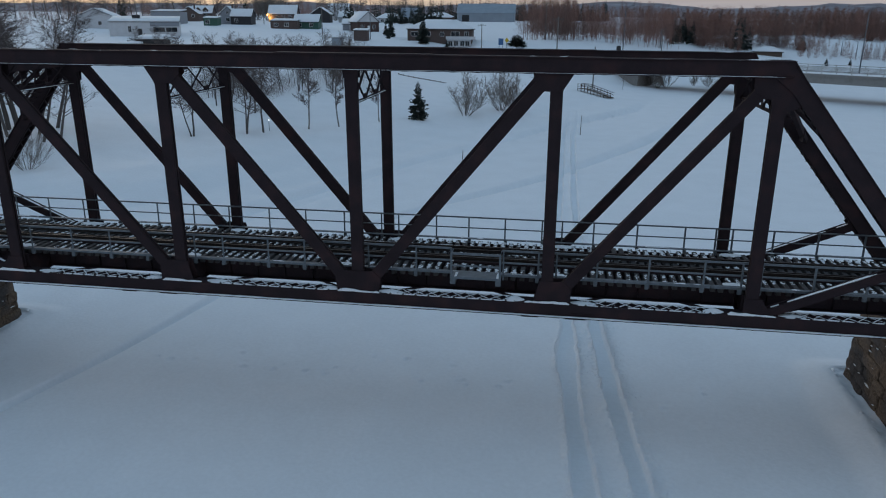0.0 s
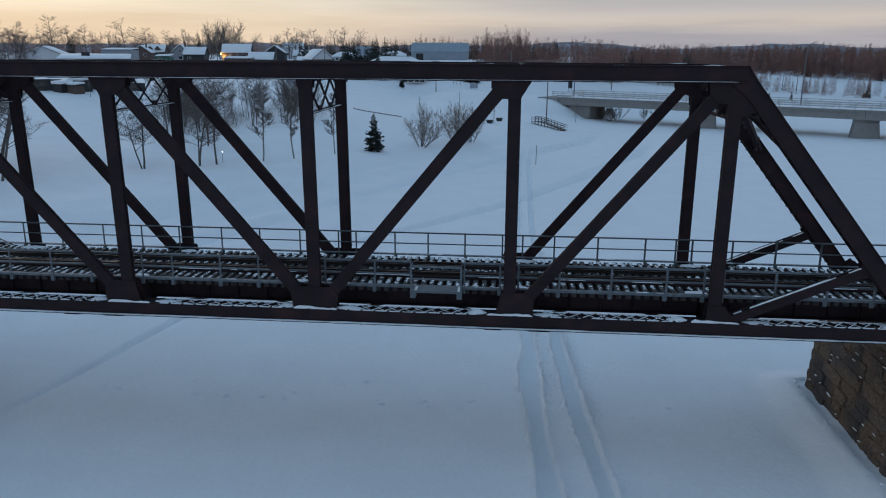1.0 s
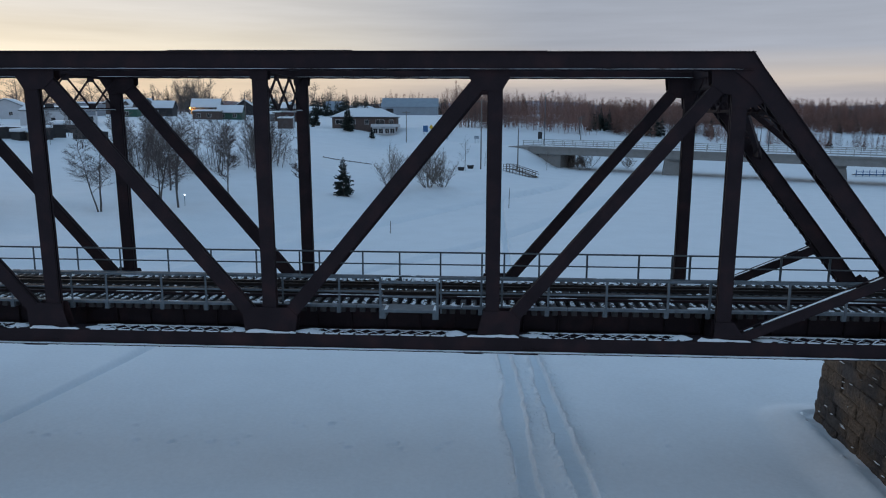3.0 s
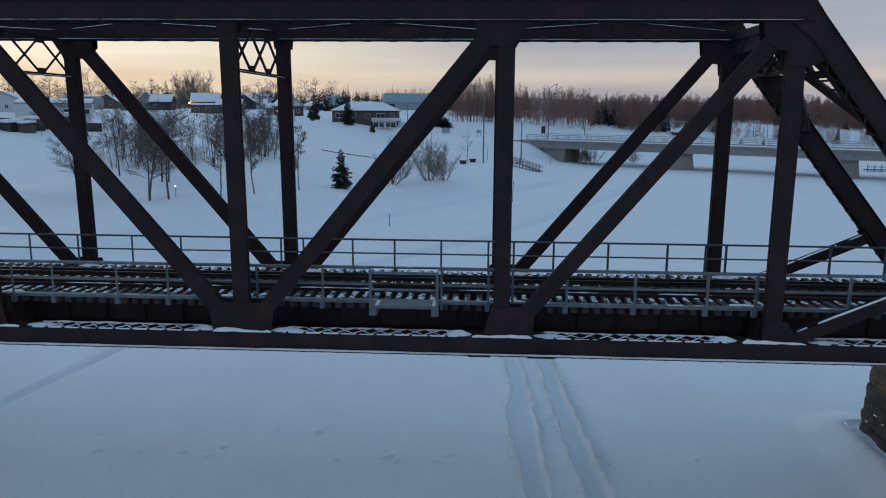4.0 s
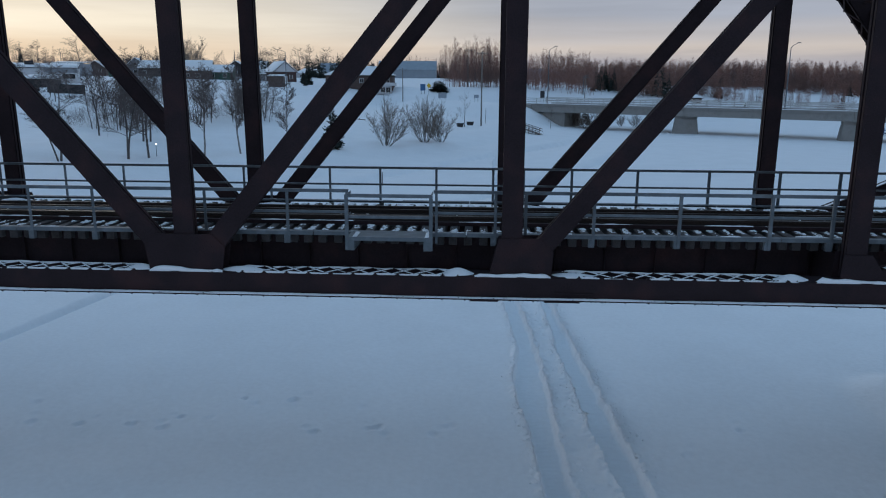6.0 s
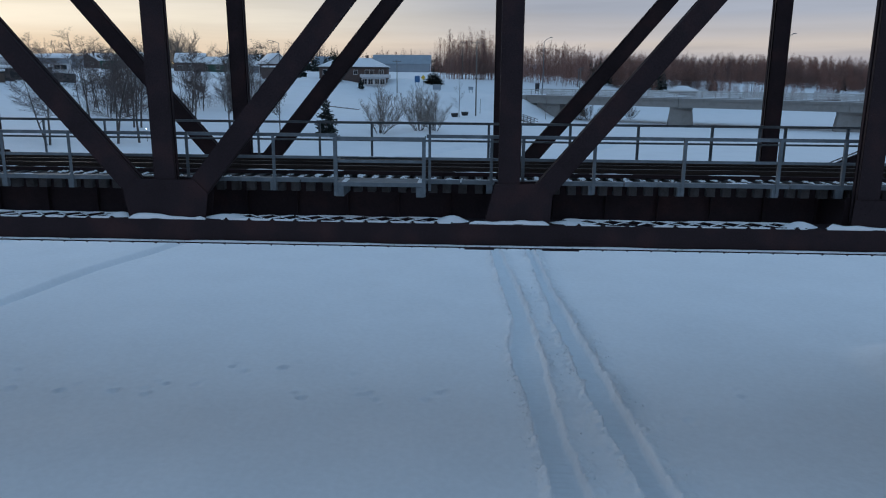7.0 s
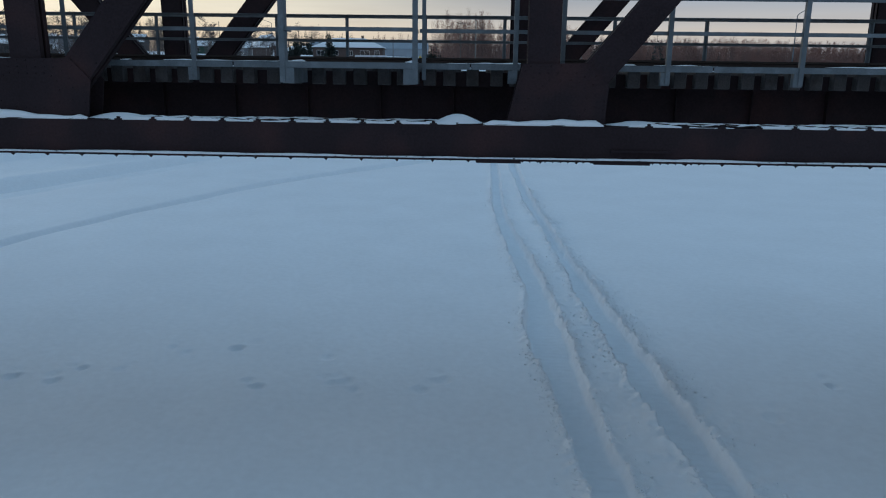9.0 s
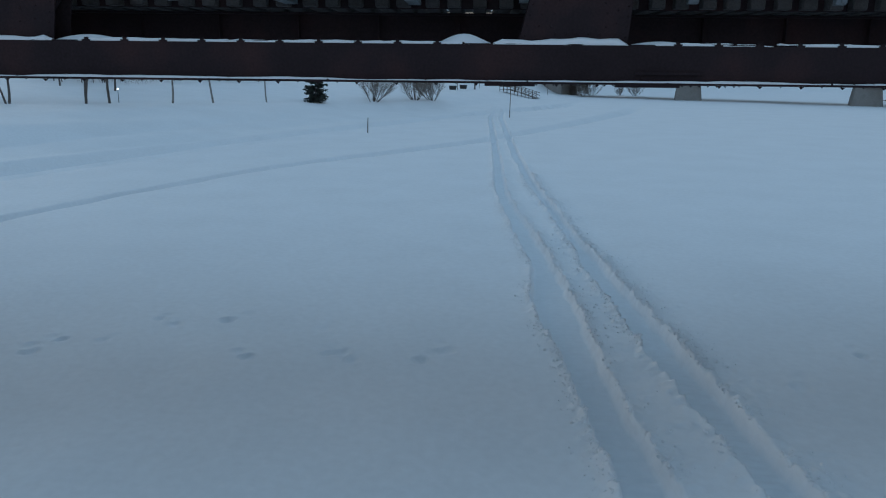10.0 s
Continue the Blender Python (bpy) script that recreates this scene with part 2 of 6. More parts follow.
def ruts(x, y):
    """Two flat-bedded snowmobile ruts with sharp inner walls and crumbled banks thrown up beside them."""
    lo, li, ri, ro = (rut_edge(y, e, s) for e, s in ((LEFT_OUTER, 14), (LEFT_INNER, 17), (RIGHT_INNER, 20), (RIGHT_OUTER, 23)))
    crumb = np.maximum(-0.5, 0.6 * value_noise(x, y, 11, 0.11) + 0.6 * value_noise(x, y, 12, 0.21) + 0.45 * value_noise(x, y, 13, 0.6))
    h = 0 * x
    for a, b, deep in ((lo, li, 0.215), (ri, ro, 0.235)):
        inside = np.minimum(x - a, b - x)
        h = h - deep * smooth(-0.06, 0.11, inside) * (1 + 0.1 * value_noise(x, y, 24, 1.5))
        h = h + smooth(0.08, 0.16, inside) * (0.010 * np.sin(y * 2 * math.pi / 0.22) + 0.012 * value_noise(x, y, 25, 0.3))
    for out, amp, wide in ((lo - x, 0.26, 0.14), (x - li, 0.15, 0.27), (ri - x, 0.23, 0.16), (x - ro, 0.15, 0.42)):
        k = np.where(out > 0, np.exp(-np.maximum(out, 0) / wide), np.exp(-(out / 0.05) ** 2))
        patch = 0.75 + 0.35 * value_noise(x * 0.3, y, 31 + int(wide * 100), 1.9)
        keep = np.where((x > li) & (x < ri), smooth(0.0, 0.5, np.minimum(x - li, ri - x) + 0.3), 1.0) if wide in (0.14, 0.42) else np.where((x > li) & (x < ri), 1.0, 0.0)
        h = h + k * amp * patch * keep * (0.9 + (0.58 if wide < 0.2 else 0.85) * crumb)
        # loose crumbs rolled further out
        h = h + np.where(out > 0, np.exp(-((out - 1.4 * wide) / (1.1 * wide)) ** 2), 0) * keep * 0.09 * np.maximum(0, value_noise(x, y, 41, 0.12) - 0.35) * patch
    # slips and scuffs across the middle ridge
    mid = smooth(0.0, 0.25, np.minimum(x - li, ri - x))
    h = h + mid * 0.05 * value_noise(x, y, 61, 0.7) * (value_noise(x * 0.2, y, 62, 2.6) > 0)
    return h * smooth(120, 70, y)


def crossing_trail(x, y):
    """An old drifted trail that crosses the river obliquely, and a second one along the bank."""
    cx = np.interp(y, [-30, 0, 5, 10, 15, 19.4, 25.3, 32.2, 37.4, 46, 55.3, 75, 104, 140], [-32, -24.2, -22.8, -21.7, -20.8, -20.1, -18.4, -15.2, -13.0, -6.8, -0.4, 9.5, 22.3, 32])
    a = (x - cx) * 0.88
    wide = np.interp(y, [10, 26, 45, 90], [0.27, 0.36, 0.6, 0.9])
    h = -(0.62 + 0.08 * value_noise(x, y, 45, 2.5)) * np.exp(-(a / wide) ** 2 * (1 + 0.5 * (a / wide) ** 2)) * np.interp(y, [20, 45, 90], [1, 1.1, 1.2])
    d = shore_distance(x, y)
    h2 = -0.62 * np.exp(-((d + 2.4) / 0.6) ** 2) + 0.16 * np.exp(-((d + 0.9) / 0.7) ** 2) - 0.25 * np.exp(-((d - 5.5) / 0.9) ** 2) - 0.12 * np.exp(-((d + 4.5) / 0.5) ** 2)
    return h * smooth(130, 100, y) * (0.6 + 0.4 * smooth(5, 24, y)) + h2 * smooth(150, 110, y) * smooth(-20, 10, y) * (0.9 + 0.4 * value_noise(x, y, 40, 9))


PRINTS = ((-10.8, 4.9), (-10.5, 5.7), (-9.5, 5.6), (-8.8, 7.2), (-8.3, 6.8), (-5.9, 4.8), (-7.1, 7.2), (-4.6, 6.8), (-4.2, 5.2), (-3.9, 5.3), (-3.6, 4.8), (-2.1, 4.9), (-1.6, 5.5), (-20.1, 5.4), (-19.3, 5.2), (-18.0, 5.4), (-15.9, 6.5), (-15.2, 5.0), (-13.6, 5.0), (-11.9, 5.1), (5.6, 4.0), (7.7, 5.8))


def footprints(x, y):
    """Old, half-filled prints of an animal."""
    rng = np.random.RandomState(3)
    h = 0 * x
    for px, py in PRINTS:
        dep, rx = rng.uniform(0.045, 0.09), rng.uniform(0.13, 0.21)
        for ox, oy, k in ((0, 0, 1.0), (rng.uniform(-0.5, 0.5), rng.uniform(0.15, 0.6), rng.uniform(0.2, 0.6))):
            q = ((x - px - ox) / rx) ** 2 + ((y - py - oy) / (1.15 * rx)) ** 2
            h = h - dep * k * np.exp(-q * q) + 0.15 * dep * k * np.exp(-((np.sqrt(q) - 1.35) / 0.3) ** 2)
    return h


def pier_drift(x, y):
    """Wind scoop and drift round each pier."""
    h = 0 * x
    for cx in PIERS:
        dx, dy = np.maximum(np.abs(x - cx) - 1.9, 0), np.maximum(np.abs(y - 3.1) - 5.5, 0)
        d = np.sqrt(dx * dx + dy * dy)
        # a ramp that climbs to the pier, a broken lip along its top and a scoured moat behind the lip
        h = h + 0.36 * smooth(2.7, 0.7, d) * (1 + 0.25 * value_noise(x, y, 50, 1.7))
        lip = 0.62 + 0.16 * value_noise(y, x, 53, 0.9) + 0.06 * value_noise(y, x, 55, 0.3)
        h = h + 0.10 * np.exp(-((d - lip) / 0.16) ** 2) * (1 + 0.8 * value_noise(x, y, 52, 0.5))
        h = h - 0.16 * smooth(lip - 0.02, lip - 0.12, d) * (0.7 + 0.5 * value_noise(x, y, 54, 1.1)) + 0.05 * value_noise(x, y, 51, 0.3) * smooth(lip, lip - 0.2, d)
    return h


PIERS = (16.75, -32.3)


def ground_height(x, y):
    x, y = np.asarray(x, float), np.asarray(y, float)
    z = bank_height(x, y)
    inland = smooth(0, 12, shore_distance(x, y))
    near = smooth(260, 120, np.hypot(x, y))
    z = z + (0.035 + 0.12 * inland) * value_noise(x, y, 1, 6.5) + (0.07 + 0.3 * inland) * value_noise(x + 40, y, 2, 24)
    z = z + near * (0.03 * value_noise(x, y, 3, 1.9) * (0.5 + 0.5 * value_noise(x, y, 4, 12)))
    # long wind ripples
    z = z + near * 0.022 * value_noise(x * 0.9 + y * 0.3, (y - 0.35 * x) * 0.22, 9, 1.1) * (1 - inland)
    # wind-carved drifts along the foot of the bank
    foot = np.exp(-((shore_distance(x, y) - 3.5) / 7.0) ** 2) * smooth(130, 90, y) * smooth(-10, 25, y)
    z = z + foot * 0.34 * value_noise((x + 0.9 * y) * 0.16, x - y * 0.5, 71, 3.1)
    return z + ruts(x, y) + crossing_trail(x, y) + footprints(x, y) + pier_drift(x, y)


def ground_at(x, y):
    return float(ground_height(np.array([x]), np.array([y]))[0])


def graded(lo, hi, step, out_lo, out_hi, grow=1.09, mid=0):
    """Even steps from lo to hi, then growing ones out to the ends."""
    v = list(np.arange(lo, hi, step))
    s, p, right = step, v[-1], []
    while p < out_hi:
        s = min(s * grow, max(step, 0.06 * abs(p - hi) + step * 3 + 0.02 * abs(p)))
        p += s
        right.append(p)
    s, p, left = step, v[0], []
    while p > out_lo:
        s = min(s * grow, max(step, 0.06 * abs(p - lo) + step * 3 + 0.02 * abs(p)))
        p -= s
        left.append(p)
    return np.array(left[::-1] + v + right)


def build_ground():
    gx = np.concatenate([np.arange(-25.0, -0.6, 0.085), np.arange(-0.6, 5.6, 0.042), np.arange(5.6, 9.0, 0.08)])
    wide = graded(-25.0, 9.0, 0.085, -4200, 4200, 1.04)
    gx = np.concatenate([wide[wide < -25.05], gx, wide[wide > 9.0]])
    gy = graded(-5.0, 24.0, 0.06, -400, 4600, 1.03)
    X, Y = np.meshgrid(gx, gy, indexing="ij")
    Z = ground_height(X, Y)
    nx, ny = len(gx), len(gy)
    verts = np.stack([X.ravel(), Y.ravel(), Z.ravel()], 1)
    i, j = np.meshgrid(np.arange(nx - 1), np.arange(ny - 1), indexing="ij")
    a = (i * ny + j).ravel()
    faces = np.stack([a, a + ny, a + ny + 1, a + 1], 1)
    me = bpy.data.meshes.new("ground")
    me.vertices.add(len(verts))
    me.vertices.foreach_set("co", verts.ravel())
    me.loops.add(faces.size)
    me.loops.foreach_set("vertex_index", faces.ravel())
    me.polygons.add(len(faces))
    me.polygons.foreach_set("loop_start", np.arange(0, faces.size, 4))
    me.polygons.foreach_set("use_smooth", np.ones(len(faces), bool))
    me.update(calc_edges=True)
    me.materials.append(SNOW)
    return tagged(new("ground", me), "snow-covered frozen river and snowy banks with snowmobile ruts", "ground", kind="structure")


build_ground()


def build_crumbs():
    """Loose lumps of snow thrown up beside the ruts."""
    rng = np.random.RandomState(71)
    n = 24000
    y = -5.5 + 40 * rng.uniform(0, 1, n) ** 1.6
    which = rng.randint(0, 5, n)
    edges = [rut_edge(y, e, s) for e, s in ((LEFT_OUTER, 14), (LEFT_INNER, 17), (RIGHT_INNER, 20), (RIGHT_OUTER, 23))]
    out = rng.exponential(1.0, n)
    x = np.choose(which, [edges[0] - out * 0.11, edges[1] + out * 0.10, edges[2] - out * 0.10, edges[3] + out * 0.13, edges[3] + out * 0.2])
    keep = value_noise(x * 0.5, y, 88, 1.1) + 0.5 * value_noise(x, y, 89, 0.4) > rng.uniform(-0.9, 0.4, n)
    x, y = x[keep], y[keep]
    size = 0.008 + 0.022 * rng.uniform(0, 1, len(x)) ** 2 + 0.02 * (rng.uniform(0, 1, len(x)) > 0.96)
    z = ground_height(x, y) + size * 0.25
    base = np.array([(1, 0, 0), (0, 1, 0), (-1, 0, 0), (0, -1, 0), (0, 0, 1), (0, 0, -0.7)])
    V = base[None] * size[:, None, None] * rng.uniform(0.65, 1.35, (len(x), 6, 1)) + rng.uniform(-0.25, 0.25, (len(x), 6, 3)) * size[:, None, None] + np.stack([x, y, z], 1)[:, None]
    oct_f = np.array([(0, 1, 4), (1, 2, 4), (2, 3, 4), (3, 0, 4), (1, 0, 5), (2, 1, 5), (3, 2, 5), (0, 3, 5)])
    F = (oct_f[None] + 6 * np.arange(len(x))[:, None, None]).reshape(-1, 3)
    me = raw_mesh("snow_crumbs", V.reshape(-1, 3), F.tolist(), SNOW, True)
    tagged(new("snow_crumbs", me), "loose crumbs of snow along the snowmobile ruts", "snow", kind="stuff")


build_crumbs()


# ---- railway truss bridge ----
NODES = [-30.56, -22.98, -15.29, -7.63, 0.0, 7.70, 15.32]          # panel points of the bottom chord
UPPER = [-30.56, -23.10, -15.40, -7.71, -0.01, 7.70, 15.32]        # and of the top chord
Z_LOW, Z_UP = 6.22, 15.52           # axes of the chords
MID = 3.08                          # the bridge's centre line
bridge = thing("truss_bridge", "dark rusted riveted steel railway truss bridge over the frozen river", "bridge")


def side_y(far, y):
    """y on the near truss, mirrored for the far one."""
    return 2 * MID - y if far else y


def yspan(far, a, b):
    p, q = side_y(far, a), side_y(far, b)
    return (min(p, q), max(p, q))


def built_up_member(name, a, b, width, far, y0=0.025, y1=0.415, lace=0.0, rivets=True, label=""):
    """A riveted member: two plates with turned edges, joined by lacing bars or by a solid web; a, b in x, z."""
    bm = bmesh.new()
    a, b = Vector((a[0], 0, a[1])), Vector((b[0], 0, b[1]))
    ax = (b - a).normalized()
    n = Vector((-ax.z, 0, ax.x))
    L = (b - a).length
    h = width / 2
    for ya, yb, fl in ((y0, y0 + 0.018, 0.1), (y1 - 0.018, y1, -0.1)):
        p, q = yspan(far, ya, yb)
        out = [a + n * h, b + n * h, b - n * h, a - n * h]
        prism(bm, [(v.x, v.z) for v in out], p, q)
        # flanges turned inwards
        for s in (-1, 1):
            e0, e1 = h * s, (h - 0.02) * s
            f = [a + n * e0, b + n * e0, b + n * e1, a + n * e1]
            p2, q2 = yspan(far, *sorted((ya if fl > 0 else yb, (ya if fl > 0 else yb) + fl)))
            prism(bm, [(v.x, v.z) for v in f], p2 + (0.002 if not far else 0), q2 - (0.002 if far else 0))
    if not lace:
        p, q = yspan(far, y0 + 0.02, y1 - 0.02)
        for e in (-0.55, 0.55):
            o = [a + n * (h * e + 0.008), b + n * (h * e + 0.008), b + n * (h * e - 0.008), a + n * (h * e - 0.008)]
            prism(bm, [(v.x, v.z) for v in o], p, q)
    # zigzag lacing on both edges
    k = max(2, int(L / lace)) if lace else 0
    for s in (-1, 1):
        for i in range(k):
            t0, t1 = L * (i + 0.1) / k, L * (i + 0.9) / k
            ya, yb = (y0 + 0.06, y1 - 0.06) if i % 2 else (y1 - 0.06, y0 + 0.06)
            p, q = a + ax * t0 + n * (h + 0.008) * s, a + ax * t1 + n * (h + 0.008) * s
            p.y, q.y = side_y(far, ya), side_y(far, yb)
            bar(bm, p, q, 0.06, 0.014, up=n)
    if rivets:
        # rivet rows along both edges of the outer web
        yo, d = (side_y(far, y0), -1) if not far else (side_y(far, y1), -1)
        for s in (-1, 1):
            m = int(L / 0.16)
            for i in range(m):
                p = a + ax * (L * (i + 0.5) / m) + n * (h - 0.05) * s
                rivet(bm, (p.x, yo, p.z), (0, d, 0), 0.017)
    return part(name, bm, STEEL, bridge, label)


def plate(outline, far, rows=True):
    """A pair of gusset plates, on both faces of a truss, with rivets."""
    for ya, yb in (((0.416, 0.44), (0.0, 0.024)) if not far else ((0.0, 0.024), (0.416, 0.44))):
        bm = bmesh.new()
        prism(bm, outline, *yspan(far, ya, yb))
        if (ya == 0.0) == far:
            part("gusset_plate", bm, STEEL, bridge)
    if rows:
        yo = side_y(far, 0.0) if not far else side_y(far, 0.44)
        cx, cz = sum(p[0] for p in outline) / len(outline), sum(p[1] for p in outline) / len(outline)
        for k in (0.93, 0.72, 0.5):
            for i in range(len(outline)):
                p, q = outline[i], outline[(i + 1) % len(outline)]
                m = max(2, int(math.dist(p, q) * k / 0.13))
                for j in range(m):
                    u = (j + 0.5) / m
                    x, z = p[0] + (q[0] - p[0]) * u, p[1] + (q[1] - p[1]) * u
                    rivet(bm, (cx + (x - cx) * k, yo, cz + (z - cz) * k), (0, -1, 0), 0.017)
    return part("gusset_plate", bm, STEEL, bridge)


def chord_top(far):
    bm = bmesh.new()
    x0, x1 = UPPER[1] - 0.3, UPPER[5] + 0.32
    z0, z1 = 15.26, 15.80
    for ya, yb in ((-0.06, -0.035), (0.475, 0.5)):
        box(bm, x0, x1, *yspan(far, ya, yb), z0, z1)
    box(bm, x0 - 0.02, x1 + 0.02, *yspan(far, -0.12, 0.56), z1 + 0.002, z1 + 0.024)         # cover plate
    for xa, xb in ((NODES[2] - 1.6, NODES[4] + 1.6), (NODES[3] - 3, NODES[3] + 3)):
        box(bm, xa, xb, *yspan(far, -0.11, 0.55), z1 + 0.026 + 0.02 * (xb - xa < 8), z1 + 0.044 + 0.02 * (xb - xa < 8))
    for ya, yb in ((-0.14, -0.062), (0.502, 0.58)):
        box(bm, x0, x1, *yspan(far, ya, yb), z0, z0 + 0.016)                               # bottom angles
    for ya, yb in ((-0.033, 0.05), (0.39, 0.473)):
        box(bm, x0, x1, *yspan(far, ya, yb), z0 - 0.014, z0)
    k = int((x1 - x0) / 0.45)
    for i in range(k):
        xa, xb = x0 + (x1 - x0) * i / k, x0 + (x1 - x0) * (i + 1) / k
        ya, yb = (0.0, 0.44) if i % 2 else (0.44, 0.0)
        bar(bm, (xa, side_y(far, ya), z0 - 0.022), (xb, side_y(far, yb), z0 - 0.022), 0.065, 0.014)
    m = int((x1 - x0) / 0.13)
    for i in range(m):
        x = x0 + (x1 - x0) * (i + 0.5) / m
        for y in (-0.09, 0.53):
            rivet(bm, (x, side_y(far, y), z1 + 0.024), (0, 0, 1), 0.03)
        yo = side_y(far, -0.06) if not far else side_y(far, 0.5)
        for z in (z0 + 0.07, z1 - 0.06):
            rivet(bm, (x, yo, z), (0, -1, 0), 0.017)
    return part("top_chord", bm, STEEL, bridge)


def lace_mesh():
    bm = bmesh.new()
    bar(bm, (-0.26, -0.27, 0), (0.26, 0.27, 0), 0.06, 0.014)
    me = bpy.data.meshes.new("lacing_bar")
    bm.to_mesh(me)
    bm.free()
    me.materials.append(STEEL)
    return me


def chord_low(far):
    bm = bmesh.new()
    x0, x1 = NODES[0] - 0.4, NODES[6] + 0.4
    z0, z1 = 5.93, 6.425
    for ya, yb in ((-0.13, -0.105), (0.545, 0.57)):
        box(bm, x0, x1, *yspan(far, ya, yb), z0, z1)
    for ya, yb in ((-0.103, -0.02), (0.46, 0.543)):
        box(bm, x0, x1, *yspan(far, ya, yb), z1 - 0.016, z1)
    for ya, yb in ((-0.29, -0.132), (0.572, 0.73)):
        box(bm, x0, x1, *yspan(far, ya, yb), z0, z0 + 0.028)
    # splice plates under the lower angles, with close rivets, and a ledge on the web
    for xs in (NODES[4] + 0.8, NODES[2] - 0.9):
        for xa, xb in ((xs - 1.75, xs - 1.1), (xs - 0.05, xs + 0.75)):
            box(bm, xa, xb, *yspan(far, -0.30, -0.13), z0 - 0.03, z0 - 0.002)
        for q in range(26):
            rivet(bm, (xs - 1.3 + 0.11 * q, side_y(far, -0.262), z0 - 0.003), (0, 0, -1), 0.022)
            rivet(bm, (xs - 1.3 + 0.11 * q, side_y(far, -0.16), z0 + 0.027), (0, 0, 1), 0.018)
        box(bm, xs + 0.2, xs + 1.08, *yspan(far, -0.165, -0.132), z0 + 0.13, z0 + 0.165)
    k = int((x1 - x0) / 0.52)
    for i in range(k):
        x = x0 + 0.52 * (i + 0.5)
        # bolted ends of the lacing: a washer plate and a thick nut
        if min(abs(x - n) for n in NODES) > 1.15:
            box(bm, x - 0.05, x + 0.05, *yspan(far, -0.125, -0.06), z1 + 0.001, z1 + 0.022)
            box(bm, x - 0.022, x + 0.022, *yspan(far, -0.112, -0.072), z1 + 0.022, z1 + 0.05)
        rivet(bm, (x, side_y(far, -0.262), z0 - 0.002), (0, 0, -1), 0.036)
        rivet(bm, (x + 0.26, side_y(far, -0.262), z0 - 0.002), (0, 0, -1), 0.016)
        for q in (-0.14, 0.14):
            rivet(bm, (x + q, side_y(far, -0.262), z0 + 0.027), (0, 0, 1), 0.026)
    for i in range(int((x1 - x0) / 0.17)):
        rivet(bm, (x0 + 0.17 * (i + 0.5), side_y(far, -0.13) if not far else side_y(far, 0.57), z0 + 0.07), (0, -1, 0), 0.015)
    chord = part("bottom_chord", bm, STEEL, bridge)
    me = LACE
    spots = []
    for a, b in zip(NODES, NODES[1:]):
        n = int((b - a - 2.6) / 0.52)
        for i in range(n + 1):
            spots.append(a + 1.3 + 0.52 * i + (b - a - 2.6 - 0.52 * n) / 2)
    for x in spots:
        for s in (0, 1):
            shared("lacing_bar", me, chord, pose(x, side_y(far, 0.22), z1 + 0.008 + 0.0145 * s, 0, 0, 0 if s else 180) @ Matrix.Diagonal((1, -1 if s else 1, 1, 1)))
    # solid tie plates at the panel points
    for n in NODES:
        bm = bmesh.new()
        box(bm, n - 1.25, n + 1.25, *yspan(far, -0.1, 0.54), z1 + 0.002, z1 + 0.014)
        part("tie_plate", bm, STEEL, chord)
    return spots


